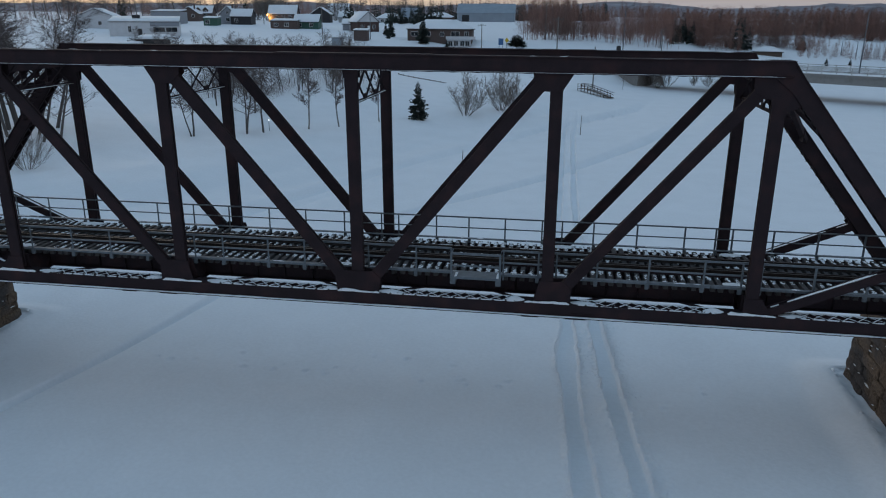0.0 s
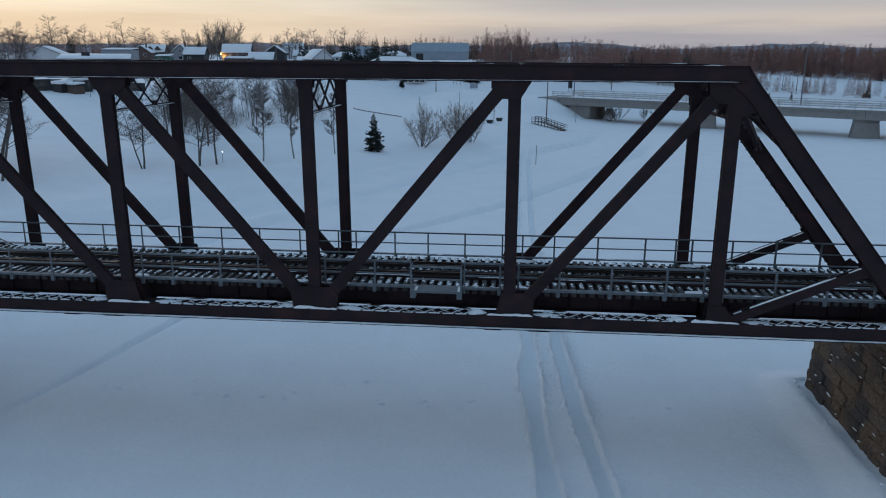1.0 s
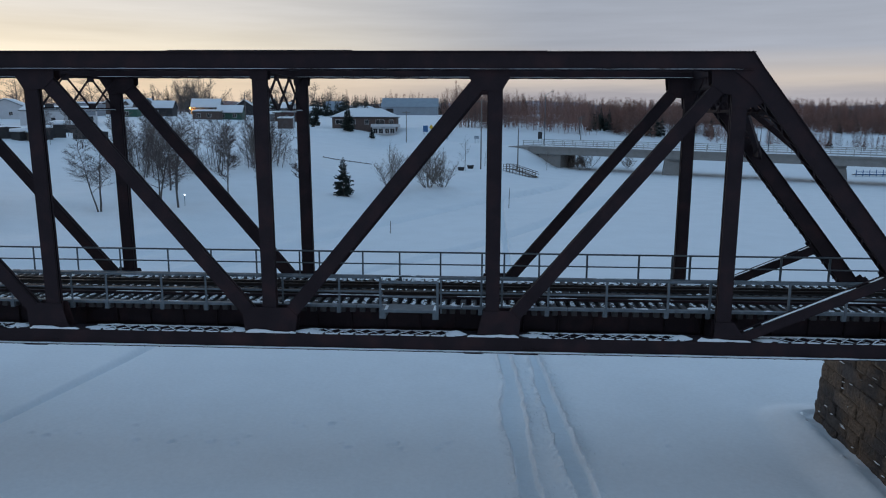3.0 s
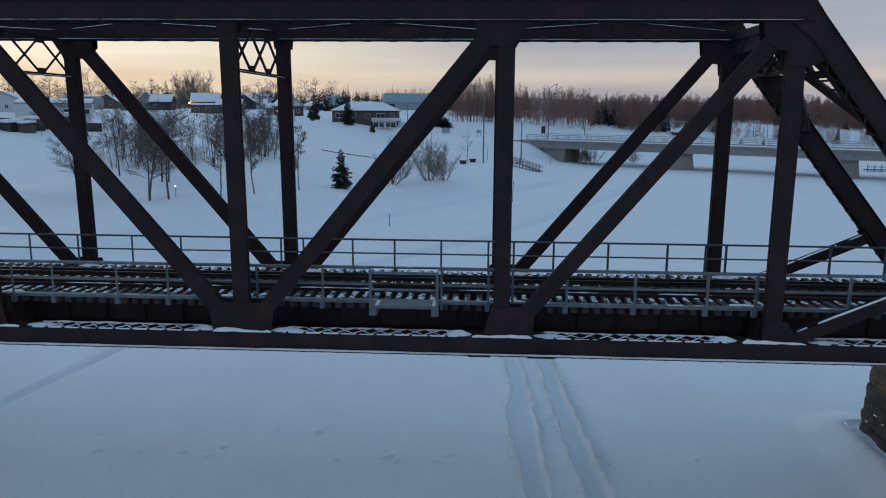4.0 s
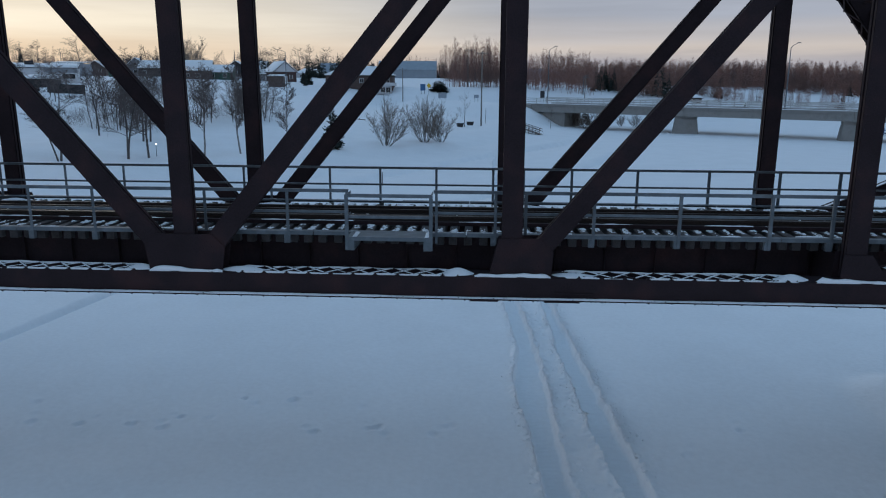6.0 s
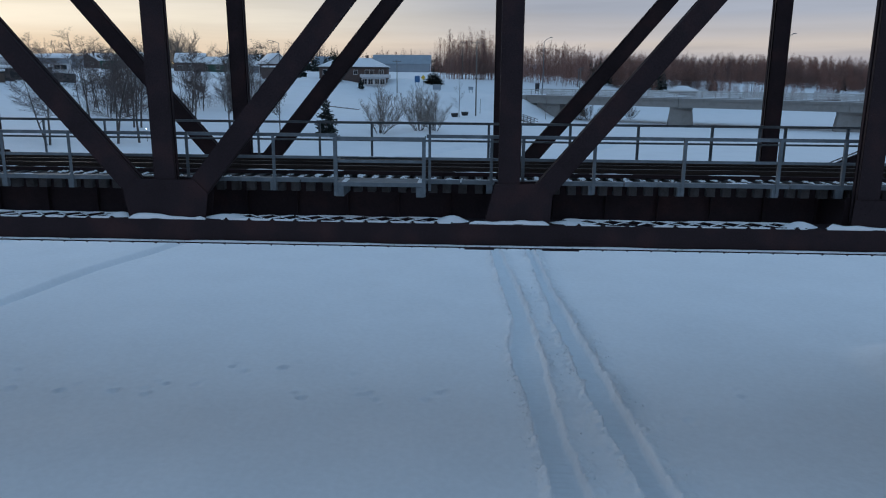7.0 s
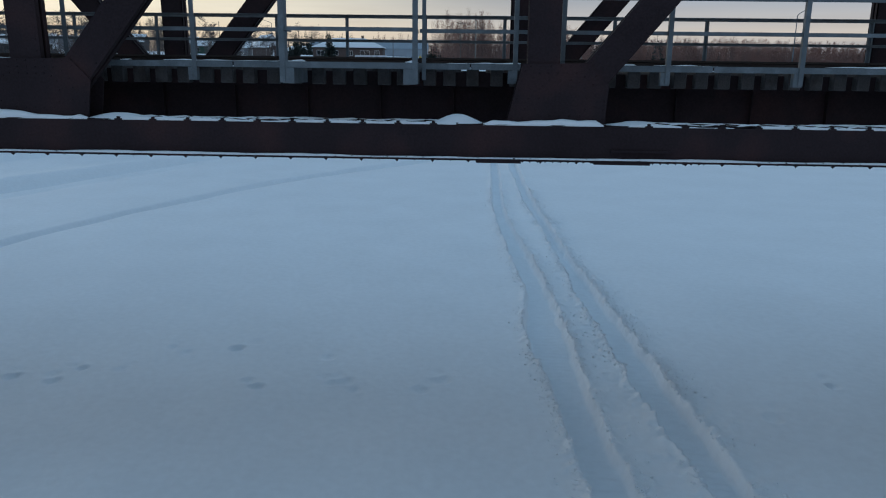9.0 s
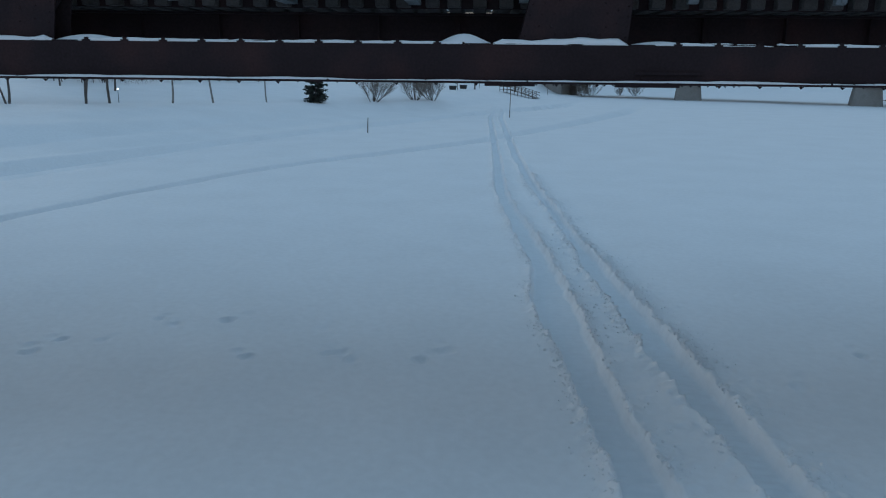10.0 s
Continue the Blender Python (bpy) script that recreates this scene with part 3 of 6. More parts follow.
LACE = lace_mesh()
for FAR in (False, True):
    chord_top(FAR)
    LACE_AT = chord_low(FAR)
    # end posts, a size up, with a cover plate
    for s, lo, up in ((1, 6, 5), (-1, 0, 1)):
        a, b = (NODES[lo] - 0.1 * s, Z_LOW), (UPPER[up] + 0.1 * s, Z_UP)
        ob = built_up_member("end_post", a, b, 0.56, FAR, -0.06, 0.5, 0.45)
        bm = bmesh.new()
        va, vb = Vector((a[0], 0, a[1])), Vector((b[0], 0, b[1]))
        ax = (vb - va).normalized()
        n = Vector((-ax.z, 0, ax.x)) * (-1 if s > 0 else 1)
        n = n if n.z > 0 else -n
        o = [va + n * 0.285, vb + n * 0.285, vb + n * 0.305, va + n * 0.305]
        prism(bm, [(v.x, v.z) for v in o], *yspan(FAR, -0.12, 0.56))
        m = int((vb - va).length / 0.13)
        for i in range(m):
            p = va + (vb - va) * ((i + 0.5) / m) + n * 0.305
            for y in (-0.09, 0.53):
                rivet(bm, (p.x, side_y(FAR, y), p.z), n, 0.021)
            if i % 3 == 0:
                q = va + (vb - va) * ((i + 0.5) / m) - n * 0.29
                rivet(bm, (q.x, side_y(FAR, -0.03), q.z), -n, 0.045)
        part("cover_plate", bm, STEEL, ob)
        # strut from the first panel point to the middle of the end post
        built_up_member("end_strut", (NODES[up] + 0.1 * s, 6.28), (NODES[up] + 5.55 * s, 8.68), 0.32, FAR, 0.04, 0.40)
        plate([(NODES[up] + 5.0 * s, 8.75), (NODES[up] + 5.45 * s, 9.15), (NODES[up] + 6.05 * s, 8.5), (NODES[up] + 5.6 * s, 8.1)], FAR, False)
    # closed corners where the end posts meet the top chord
    for i in (1, 5):
        s, n = (1 if i == 5 else -1), UPPER[i]
        bm = bmesh.new()
        prism(bm, [(n - 0.3 * s, 15.275), (n - 0.3 * s, 15.796), (n + 0.335 * s, 15.796), (n + 0.84 * s, 15.07), (n + 0.4 * s, 14.72)], *yspan(FAR, -0.066, 0.506))
        part("corner_cover", bm, STEEL, bridge)
    for i in range(1, 6):
        built_up_member("vertical", (NODES[i], Z_LOW + 0.3), (UPPER[i], 15.25), 0.465, FAR, *((0.14, 0.41) if FAR else (0.03, 0.30)))
    for lo, up in ((2, 1), (3, 2), (3, 4), (4, 5)):
        s = 1 if NODES[up] > NODES[lo] else -1
        built_up_member("diagonal", (NODES[lo] + 0.35 * s, Z_LOW + 0.45), (UPPER[up] - 0.35 * s, Z_UP - 0.42), 0.46 if lo == 3 else 0.43, FAR, *((0.15, 0.414) if FAR else (0.026, 0.29)))
    # gussets: upper
    for i in (2, 4):
        s = 1 if i == 4 else -1
        n = UPPER[i]
        plate([(n + 0.62 * s, 15.28), (n - 0.85 * s, 15.28), (n - 0.85 * s, 15.0), (n - 0.47 * s, 14.62), (n + 0.22 * s, 14.6), (n + 0.27 * s, 14.72)], FAR)
    n = UPPER[3]
    plate([(n - 0.3, 15.28), (n + 0.3, 15.28), (n + 0.27, 14.95), (n - 0.27, 14.95)], FAR)
    for i in (1, 5):
        s = 1 if i == 5 else -1
        n = UPPER[i]
        plate([(n - 0.95 * s, 15.28), (n - 0.9 * s, 14.8), (n - 0.52 * s, 14.53), (n - 0.28 * s, 14.5), (n - 0.24 * s, 14.1), (n + 0.34 * s, 14.1), (n + 0.95 * s, 14.35), (n + 0.3 * s, 15.78), (n - 0.3 * s, 15.3)], FAR)
    # gussets: lower
    for i in (2, 4):
        s = 1 if i == 4 else -1
        n = NODES[i]
        plate([(n - 0.55 * s, 6.3), (n + 0.9 * s, 6.3), (n + 0.95 * s, 7.0), (n + 0.62 * s, 7.32), (n - 0.3 * s, 7.3)], FAR)
    n = NODES[3]
    plate([(n - 0.85, 6.3), (n + 0.85, 6.3), (n + 0.95, 7.0), (n + 0.66, 7.3), (n - 0.66, 7.3), (n - 0.95, 7.0)], FAR)
    for i in (1, 5):
        s = 1 if i == 5 else -1
        n = NODES[i]
        plate([(n - 0.32 * s, 6.3), (n + 0.65 * s, 6.3), (n + 0.7 * s, 6.55), (n + 0.35 * s, 7.06), (n - 0.28 * s, 7.06)], FAR)
    for i in (0, 6):
        s = 1 if i == 6 else -1
        n = NODES[i]
        plate([(n + 0.5 * s, 5.7), (n + 0.5 * s, 6.7), (n - 0.3 * s, 7.5), (n - 1.1 * s, 6.9), (n - 1.2 * s, 5.9)], FAR)


def angle_brace(name, p, q, w=0.09, t=0.014):
    bm = bmesh.new()
    bar(bm, p, q, w, t)
    p2, q2 = Vector(p) + Vector((0, 0, -w / 2)), Vector(q) + Vector((0, 0, -w / 2))
    bar(bm, p2, q2, t, w)
    return part(name, bm, STEEL, bridge)


YA, YB = 0.42, 2 * MID - 0.42
for i in range(1, 6):
    # sway frame: top strut, lattice web and bottom strut with rivets
    n = UPPER[i]
    bm = bmesh.new()
    for z in (15.22, 13.95):
        for dx in (-0.05, 0.05):
            bar(bm, (n + dx, YA, z), (n + dx, YB, z), 0.085, 0.016)
        bar(bm, (n, YA, z + (0.045 if z < 15 else -0.045)), (n, YB, z + (0.045 if z < 15 else -0.045)), 0.016, 0.09)
    k = 3
    for j in range(k):
        y0, y1 = YA + (YB - YA) * j / k, YA + (YB - YA) * (j + 1) / k
        for za, zb in ((13.98, 15.2), (15.2, 13.98)):
            bar(bm, (n + (0.02 if za < zb else -0.02), y0, za), (n + (0.02 if za < zb else -0.02), y1, zb), 0.014, 0.09, up=(1, 0, 0.01))
        if j:
            for z in (14.06, 15.12):
                box(bm, n - 0.035, n + 0.035, y0 - 0.2, y0 + 0.2, z - 0.12, z + 0.12)
    if i in (1, 5):
        box(bm, n - 0.02, n + 0.02, YA, YB, 14.78, 15.5)
    part("sway_frame", bm, STEEL, bridge)
    # floor beam
    n = NODES[i]
    bm = bmesh.new()
    box(bm, n - 0.01, n + 0.01, 0.45, 2 * MID - 0.45, 5.95, 6.9)
    for z in (5.94, 6.9):
        box(bm, n - 0.15, n + 0.15, 0.45, 2 * MID - 0.45, z, z + 0.03)
    part("floor_beam", bm, STEEL, bridge)
for i, (a, b) in enumerate(zip(UPPER[1:5], UPPER[2:6])):
    # top laterals, an X in each panel, laced struts in the plan of the chords
    angle_brace("lateral_brace", (a, YA, 15.55), (b, YB, 15.55))
    angle_brace("lateral_brace", (a, YB, 15.585), (b, YA, 15.585))
for a, b in zip(NODES, NODES[1:]):
    angle_brace("lateral_brace", (a, YA + 0.2, 6.02), (b, YB - 0.2, 6.02))
    angle_brace("lateral_brace", (a, YB - 0.2, 6.055), (b, YA + 0.2, 6.055))
for s, up, lo in ((1, 5, 6), (-1, 1, 0)):
    # portal frame between the end posts: two struts, lattice and knee braces
    d = Vector((NODES[lo] - UPPER[up], 0, Z_LOW - Z_UP)).normalized()
    top = Vector((UPPER[up] + 0.25 * s, 0, Z_UP - 0.2))
    bm = bmesh.new()
    for u, deep in ((0.12, 0.42), (1.75, 0.22)):
        p = top + d * u
        for off in (-0.14, 0.14):
            q = p + Vector((off, 0, 0))
            bar(bm, (q.x, YA, q.z), (q.x, YB, q.z), 0.12, 0.02)
        bar(bm, (p.x, YA, p.z), (p.x, YB, p.z), 0.02, deep)
    # broad lattice with plates over its crossings
    k = 6
    for j in range(k):
        y0, y1 = YA + (YB - YA) * j / k, YA + (YB - YA) * (j + 1) / k
        for n, (ua, ub) in enumerate(((0.15, 1.75), (1.75, 0.15))):
            p, q = top + d * ua, top + d * ub
            bar(bm, (p.x + 0.02 * n, y0, p.z), (q.x + 0.02 * n, y1, q.z), 0.014, 0.19)
        c = top + d * 0.95
        box(bm, c.x - 0.03, c.x + 0.05, (y0 + y1) / 2 - 0.2, (y0 + y1) / 2 + 0.2, c.z - 0.24, c.z + 0.24)
    for ya, yb in ((YA, YA + 2.25), (YB, YB - 2.25)):
        # knee brace with a ladder of rungs up to the strut and one upright through them
        p, q = top + d * 4.0, top + d * 1.75
        bar(bm, (p.x, ya, p.z), (q.x, yb, q.z), 0.2, 0.2)
        for u in (0.3, 0.45, 0.6, 0.75, 0.9):
            m = p + (q - p) * u
            bar(bm, (m.x, ya, m.z), (m.x, ya + (yb - ya) * u, m.z), 0.07, 0.06)
        m = p + (q - p) * 0.42
        bar(bm, (m.x, ya + (yb - ya) * 0.4, m.z), (q.x, ya + (yb - ya) * 0.44, q.z), 0.08, 0.08)
        e = p + (q - p) * 0.2
        box(bm, e.x - 0.02, e.x + 0.02, min(ya, ya + (yb - ya) * 0.3), max(ya, ya + (yb - ya) * 0.3), e.z - 0.3, e.z + 0.3)
    part("portal_frame", bm, STEEL, bridge)
# stringers under the track
for y in (MID - 0.95, MID + 0.95):
    bm = bmesh.new()
    box(bm, NODES[0] - 3, NODES[6] + 4, y - 0.01, y + 0.01, 6.03, 6.92)
    for z in (6.0, 6.92):
        box(bm, NODES[0] - 3, NODES[6] + 4, y - 0.16, y + 0.16, z, z + 0.03)
    x = NODES[0]
    while x < NODES[6]:
        for s in (-1, 1):
            box(bm, x - 0.01, x + 0.01, min(y + 0.012 * s, y + 0.13 * s), max(y + 0.012 * s, y + 0.13 * s), 6.032, 6.918)
        x += 1.27
    part("stringer", bm, STEEL, bridge)


# ---- track ----
track = thing("railway_track", "snow-dusted railway track on weathered timber bridge ties", "railway track")
TIE_Z0, TIE_Z1 = 6.955, 7.215
bm = bmesh.new()
box(bm, -0.098, 0.098, -2.2, 2.2, 0, TIE_Z1 - TIE_Z0)
bmesh.ops.bevel(bm, geom=bm.edges[:], offset=0.012, segments=1, affect="EDGES")
tie_mesh = bpy.data.meshes.new("tie")
bm.to_mesh(tie_mesh)
bm.free()
tie_mesh.materials.append(TIE)
rng = random.Random(4)
tie_xs = []
x = -33.5
while x < 19:
    tie_xs.append(x)
    x += 0.353
for x in tie_xs:
    shared("tie", tie_mesh, track, pose(x + rng.uniform(-0.02, 0.02), MID + rng.uniform(-0.03, 0.03), TIE_Z0, 0, 0, rng.uniform(-0.6, 0.6)))


def rail_profile(y, z, head=0.07, base=0.14, h=0.17):
    return [(y - base / 2, z), (y + base / 2, z), (y + base / 2, z + 0.015), (y + 0.012, z + 0.04), (y + 0.012, z + h - 0.045), (y + head / 2, z + h - 0.035), (y + head / 2, z + h), (y - head / 2, z + h), (y - head / 2, z + h - 0.035), (y - 0.012, z + h - 0.045), (y - 0.012, z + 0.04), (y - base / 2, z + 0.015)]


def extrude_x(bm, prof, x0, x1):
    a = [bm.verts.new((x0, y, z)) for y, z in prof]
    b = [bm.verts.new((x1, y, z)) for y, z in prof]
    n = len(a)
    bm.faces.new(a[::-1])
    bm.faces.new(b)
    for i in range(n):
        bm.faces.new((a[i], a[(i + 1) % n], b[(i + 1) % n], b[i]))


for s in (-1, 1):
    bm = bmesh.new()
    extrude_x(bm, rail_profile(MID + 0.755 * s, TIE_Z1 + 0.012), -34, 19.5)
    for x in tie_xs:
        box(bm, x - 0.09, x + 0.09, MID + 0.755 * s - 0.17, MID + 0.755 * s + 0.17, TIE_Z1, TIE_Z1 + 0.011)
    part("rail", bm, RAIL, track)
    bm = bmesh.new()
    extrude_x(bm, rail_profile(MID + 0.44 * s, TIE_Z1 + 0.004, 0.06, 0.12, 0.14), -34, 19.5)
    part("guard_rail", bm, RAIL, track)
    bm = bmesh.new()
    box(bm, -34, 19.5, MID + 1.06 * s - 0.07, MID + 1.06 * s + 0.07, TIE_Z1 + 0.002, TIE_Z1 + 0.09)
    part("guard_angle", bm, STEEL, track, "dark steel guard angle bolted to the ties")
    # dark strap added through the ties, a little behind their ends, as gap shade
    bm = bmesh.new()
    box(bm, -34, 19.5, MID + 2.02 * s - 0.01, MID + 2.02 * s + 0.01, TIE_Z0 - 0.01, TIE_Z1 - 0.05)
    part("gap_shade_strap", bm, STEEL, track)


# ---- walkway railings and edge planks ----
RAIL_TOP, RAIL_MID, EDGE_Z = 8.305, 7.795, 7.295
NEAR_POSTS = [-30.9, -30.2, -28.2, -26.2, -24.5, -23.3, -22.55, -20.6, -18.8, -17.1, -15.6, -14.9, -13.63, -11.63, -10.05, -7.98, -7.31, -5.32, -0.38, 0.33, 1.92, 3.9, 5.98, 7.38, 8.08, 10.0, 11.9, 13.6, 15.6, 17.5]
FAR_POSTS = [-30.9, -29.0, -27.0, -25.2, -23.3, -21.4, -19.3, -17.4, -15.56, -13.5, -11.66, -9.75, -7.93, -7.1, -5.29, -3.76, -2.07, -0.37, 0.54, 1.96, 3.89, 5.97, 7.3, 8.01, 9.74, 11.6, 13.5, 15.5, 17.5]


def railing_post(height_below=0.27):
    """An angle post with its bolted box bracket; its foot hangs outside the edge plank. Origin at the plank's top."""
    bm = bmesh.new()
    h = RAIL_TOP - EDGE_Z
    box(bm, -0.035, 0.035, -0.012, 0.0, -height_below, h - 0.02)
    box(bm, -0.035, -0.023, 0.0, 0.06, -height_below + 0.1, h - 0.02)
    post = bm
    bm2 = bmesh.new()
    box(bm2, -0.105, 0.03, 0.002, 0.11, -height_below - 0.02, -0.095)
    rivet(bm2, (-0.04, 0.002, -height_below + 0.05), (0, -1, 0), 0.02)
    return post, bm2


def bm_mesh(name, bm, material):
    me = bpy.data.meshes.new(name)
    bm.to_mesh(me)
    bm.free()
    me.materials.append(material)
    return me


_p, _b = railing_post()
POST_MESH, BRACKET_MESH = bm_mesh("post", _p, GALV), bm_mesh("bracket", _b, GALV)


def walkway_rail(y, far, posts, gaps, label):
    rail = thing("walkway_railing", label, "railing", "walkway railings")
    sgn = 1 if far else -1
    for x in posts:
        m = pose(x, y, EDGE_Z, 0, 0, 180 if far else 0)
        shared("post", POST_MESH, rail, m)
        shared("bracket", BRACKET_MESH, rail, m)
    spans, x0 = [], posts[0]
    for g0, g1 in gaps:
        spans.append((x0, g0))
        x0 = g1
    spans.append((x0, posts[-1]))
    for a, b in spans:
        for name, z, w in (("top_rail", RAIL_TOP, 0.07), ("mid_rail", RAIL_MID, 0.055)):
            bm = bmesh.new()
            yy = y + (0.03 if not far else -0.03)
            # an angle: upright leg and flat leg
            box(bm, a - 0.04, b + 0.04, yy - 0.006, yy + 0.006, z - w, z)
            box(bm, a - 0.04, b + 0.04, min(yy, yy - sgn * w), max(yy, yy - sgn * w), z - 0.008, z + 0.003)
            part(name, bm, GALV, rail)
    return rail


GALV_LABEL = "galvanised steel walkway railing with two rails beside the track"
walkway_rail(0.6, False, NEAR_POSTS, [(-3.9, -1.8)], GALV_LABEL)
walkway_rail(2 * MID - 0.6, True, FAR_POSTS, [], GALV_LABEL)
for far in (False, True):
    plank = thing("edge_walkway", "galvanised steel edge plank along the tie ends", "walkway", "edge walkways")
    x = -34.0
    while x < 19:
        L = 3.66
        bm = bmesh.new()
        ya, yb = yspan(far, 0.615, 0.80)
        box(bm, x + 0.01, x + L - 0.01, ya, yb, EDGE_Z - 0.018, EDGE_Z)
        ya, yb = yspan(far, 0.607, 0.615)
        box(bm, x + 0.01, x + L - 0.01, ya, yb, EDGE_Z - 0.09, EDGE_Z)
        part("plank", bm, GALV, plank)
        x += L

# refuge platform that stands out from the walkway
refuge = thing("refuge_platform", "small galvanised refuge platform with its own railing", "platform")
PX0, PX1, PY0 = -3.80, -1.86, 0.0
bm = bmesh.new()
box(bm, PX0, PX1, PY0 + 0.01, 0.60, EDGE_Z - 0.02, EDGE_Z + 0.0)
box(bm, PX0, PX1, PY0, PY0 + 0.01, EDGE_Z - 0.085, EDGE_Z + 0.002)
part("deck_plate", bm, GALV, refuge)
for x in (PX0, PX1):
    bm = bmesh.new()
    box(bm, x - 0.04, x + 0.04, PY0 - 0.012, PY0, EDGE_Z - 0.3, RAIL_TOP - 0.03)
    box(bm, x - 0.04, x - 0.028, PY0, PY0 + 0.07, EDGE_Z - 0.3, RAIL_TOP - 0.03)
    part("post", bm, GALV, refuge)
    bm = bmesh.new()
    s = 1 if x == PX0 else -1
    box(bm, min(x, x + 0.17 * s) + 0.0, max(x, x + 0.17 * s), PY0 + 0.0, 0.9, EDGE_Z - 0.31, EDGE_Z - 0.09)
    part("bracket", bm, GALV, refuge)
    for dx in (0.09,):
        bm = bmesh.new()
        xx = x - dx if x == PX0 else x + dx
        box(bm, xx - 0.03, xx + 0.03, 0.588, 0.6, EDGE_Z - 0.25, RAIL_TOP - 0.02)
        part("post", bm, GALV, refuge)
    for z, w in ((RAIL_TOP - 0.02, 0.065), (RAIL_MID - 0.01, 0.055)):
        bm = bmesh.new()
        box(bm, x - 0.006, x + 0.006, PY0, 0.6, z - w, z)
        part("side_rail", bm, GALV, refuge)
for z, w in ((RAIL_TOP - 0.02, 0.07), (RAIL_MID - 0.01, 0.055)):
    bm = bmesh.new()
    box(bm, PX0, PX1, PY0 + 0.02, PY0 + 0.032, z - w, z)
    box(bm, PX0, PX1, PY0 + 0.032, PY0 + 0.032 + w, z - 0.008, z + 0.003)
    part("front_rail", bm, GALV, refuge)


# ---- stone piers ----
def rough_block(seed):
    """A unit block, x and z from 0 to 1, whose face at y = 0 bulges."""
    r = random.Random(seed)
    bm = bmesh.new()
    n = 4
    g = [[None] * (n + 1) for _ in range(n + 1)]
    for i in range(n + 1):
        for j in range(n + 1):
            edge = min(i, n - i, j, n - j)
            x, z = i / n, j / n
            if edge == 0:
                x, z = 0.5 + (x - 0.5) * (0.985 - r.uniform(0, 0.02)), 0.5 + (z - 0.5) * (0.975 - r.uniform(0, 0.03))
                y = -r.uniform(0.0, 0.2)
            else:
                x, z = 0.5 + (x - 0.5) * 1.55 + r.uniform(-0.05, 0.05), 0.5 + (z - 0.5) * 1.45 + r.uniform(-0.05, 0.05)
                y = -r.uniform(0.35, 1.0)
            g[i][j] = bm.verts.new((x, y, z))
    for i in range(n):
        for j in range(n):
            bm.faces.new((g[i][j], g[i + 1][j], g[i + 1][j + 1], g[i][j + 1]))
    ring = [g[i][0] for i in range(n + 1)] + [g[n][j] for j in range(1, n + 1)] + [g[i][n] for i in range(n - 1, -1, -1)] + [g[0][j] for j in range(n - 1, 0, -1)]
    back = [bm.verts.new((v.co.x, 1.2, v.co.z)) for v in ring]
    for k in range(len(ring)):
        bm.faces.new((ring[k], back[k], back[(k + 1) % len(ring)], ring[(k + 1) % len(ring)]))
    for f in bm.faces:
        f.smooth = True
    return bm_mesh("stone", bm, STONE)


STONES = [rough_block(s) for s in range(7)]


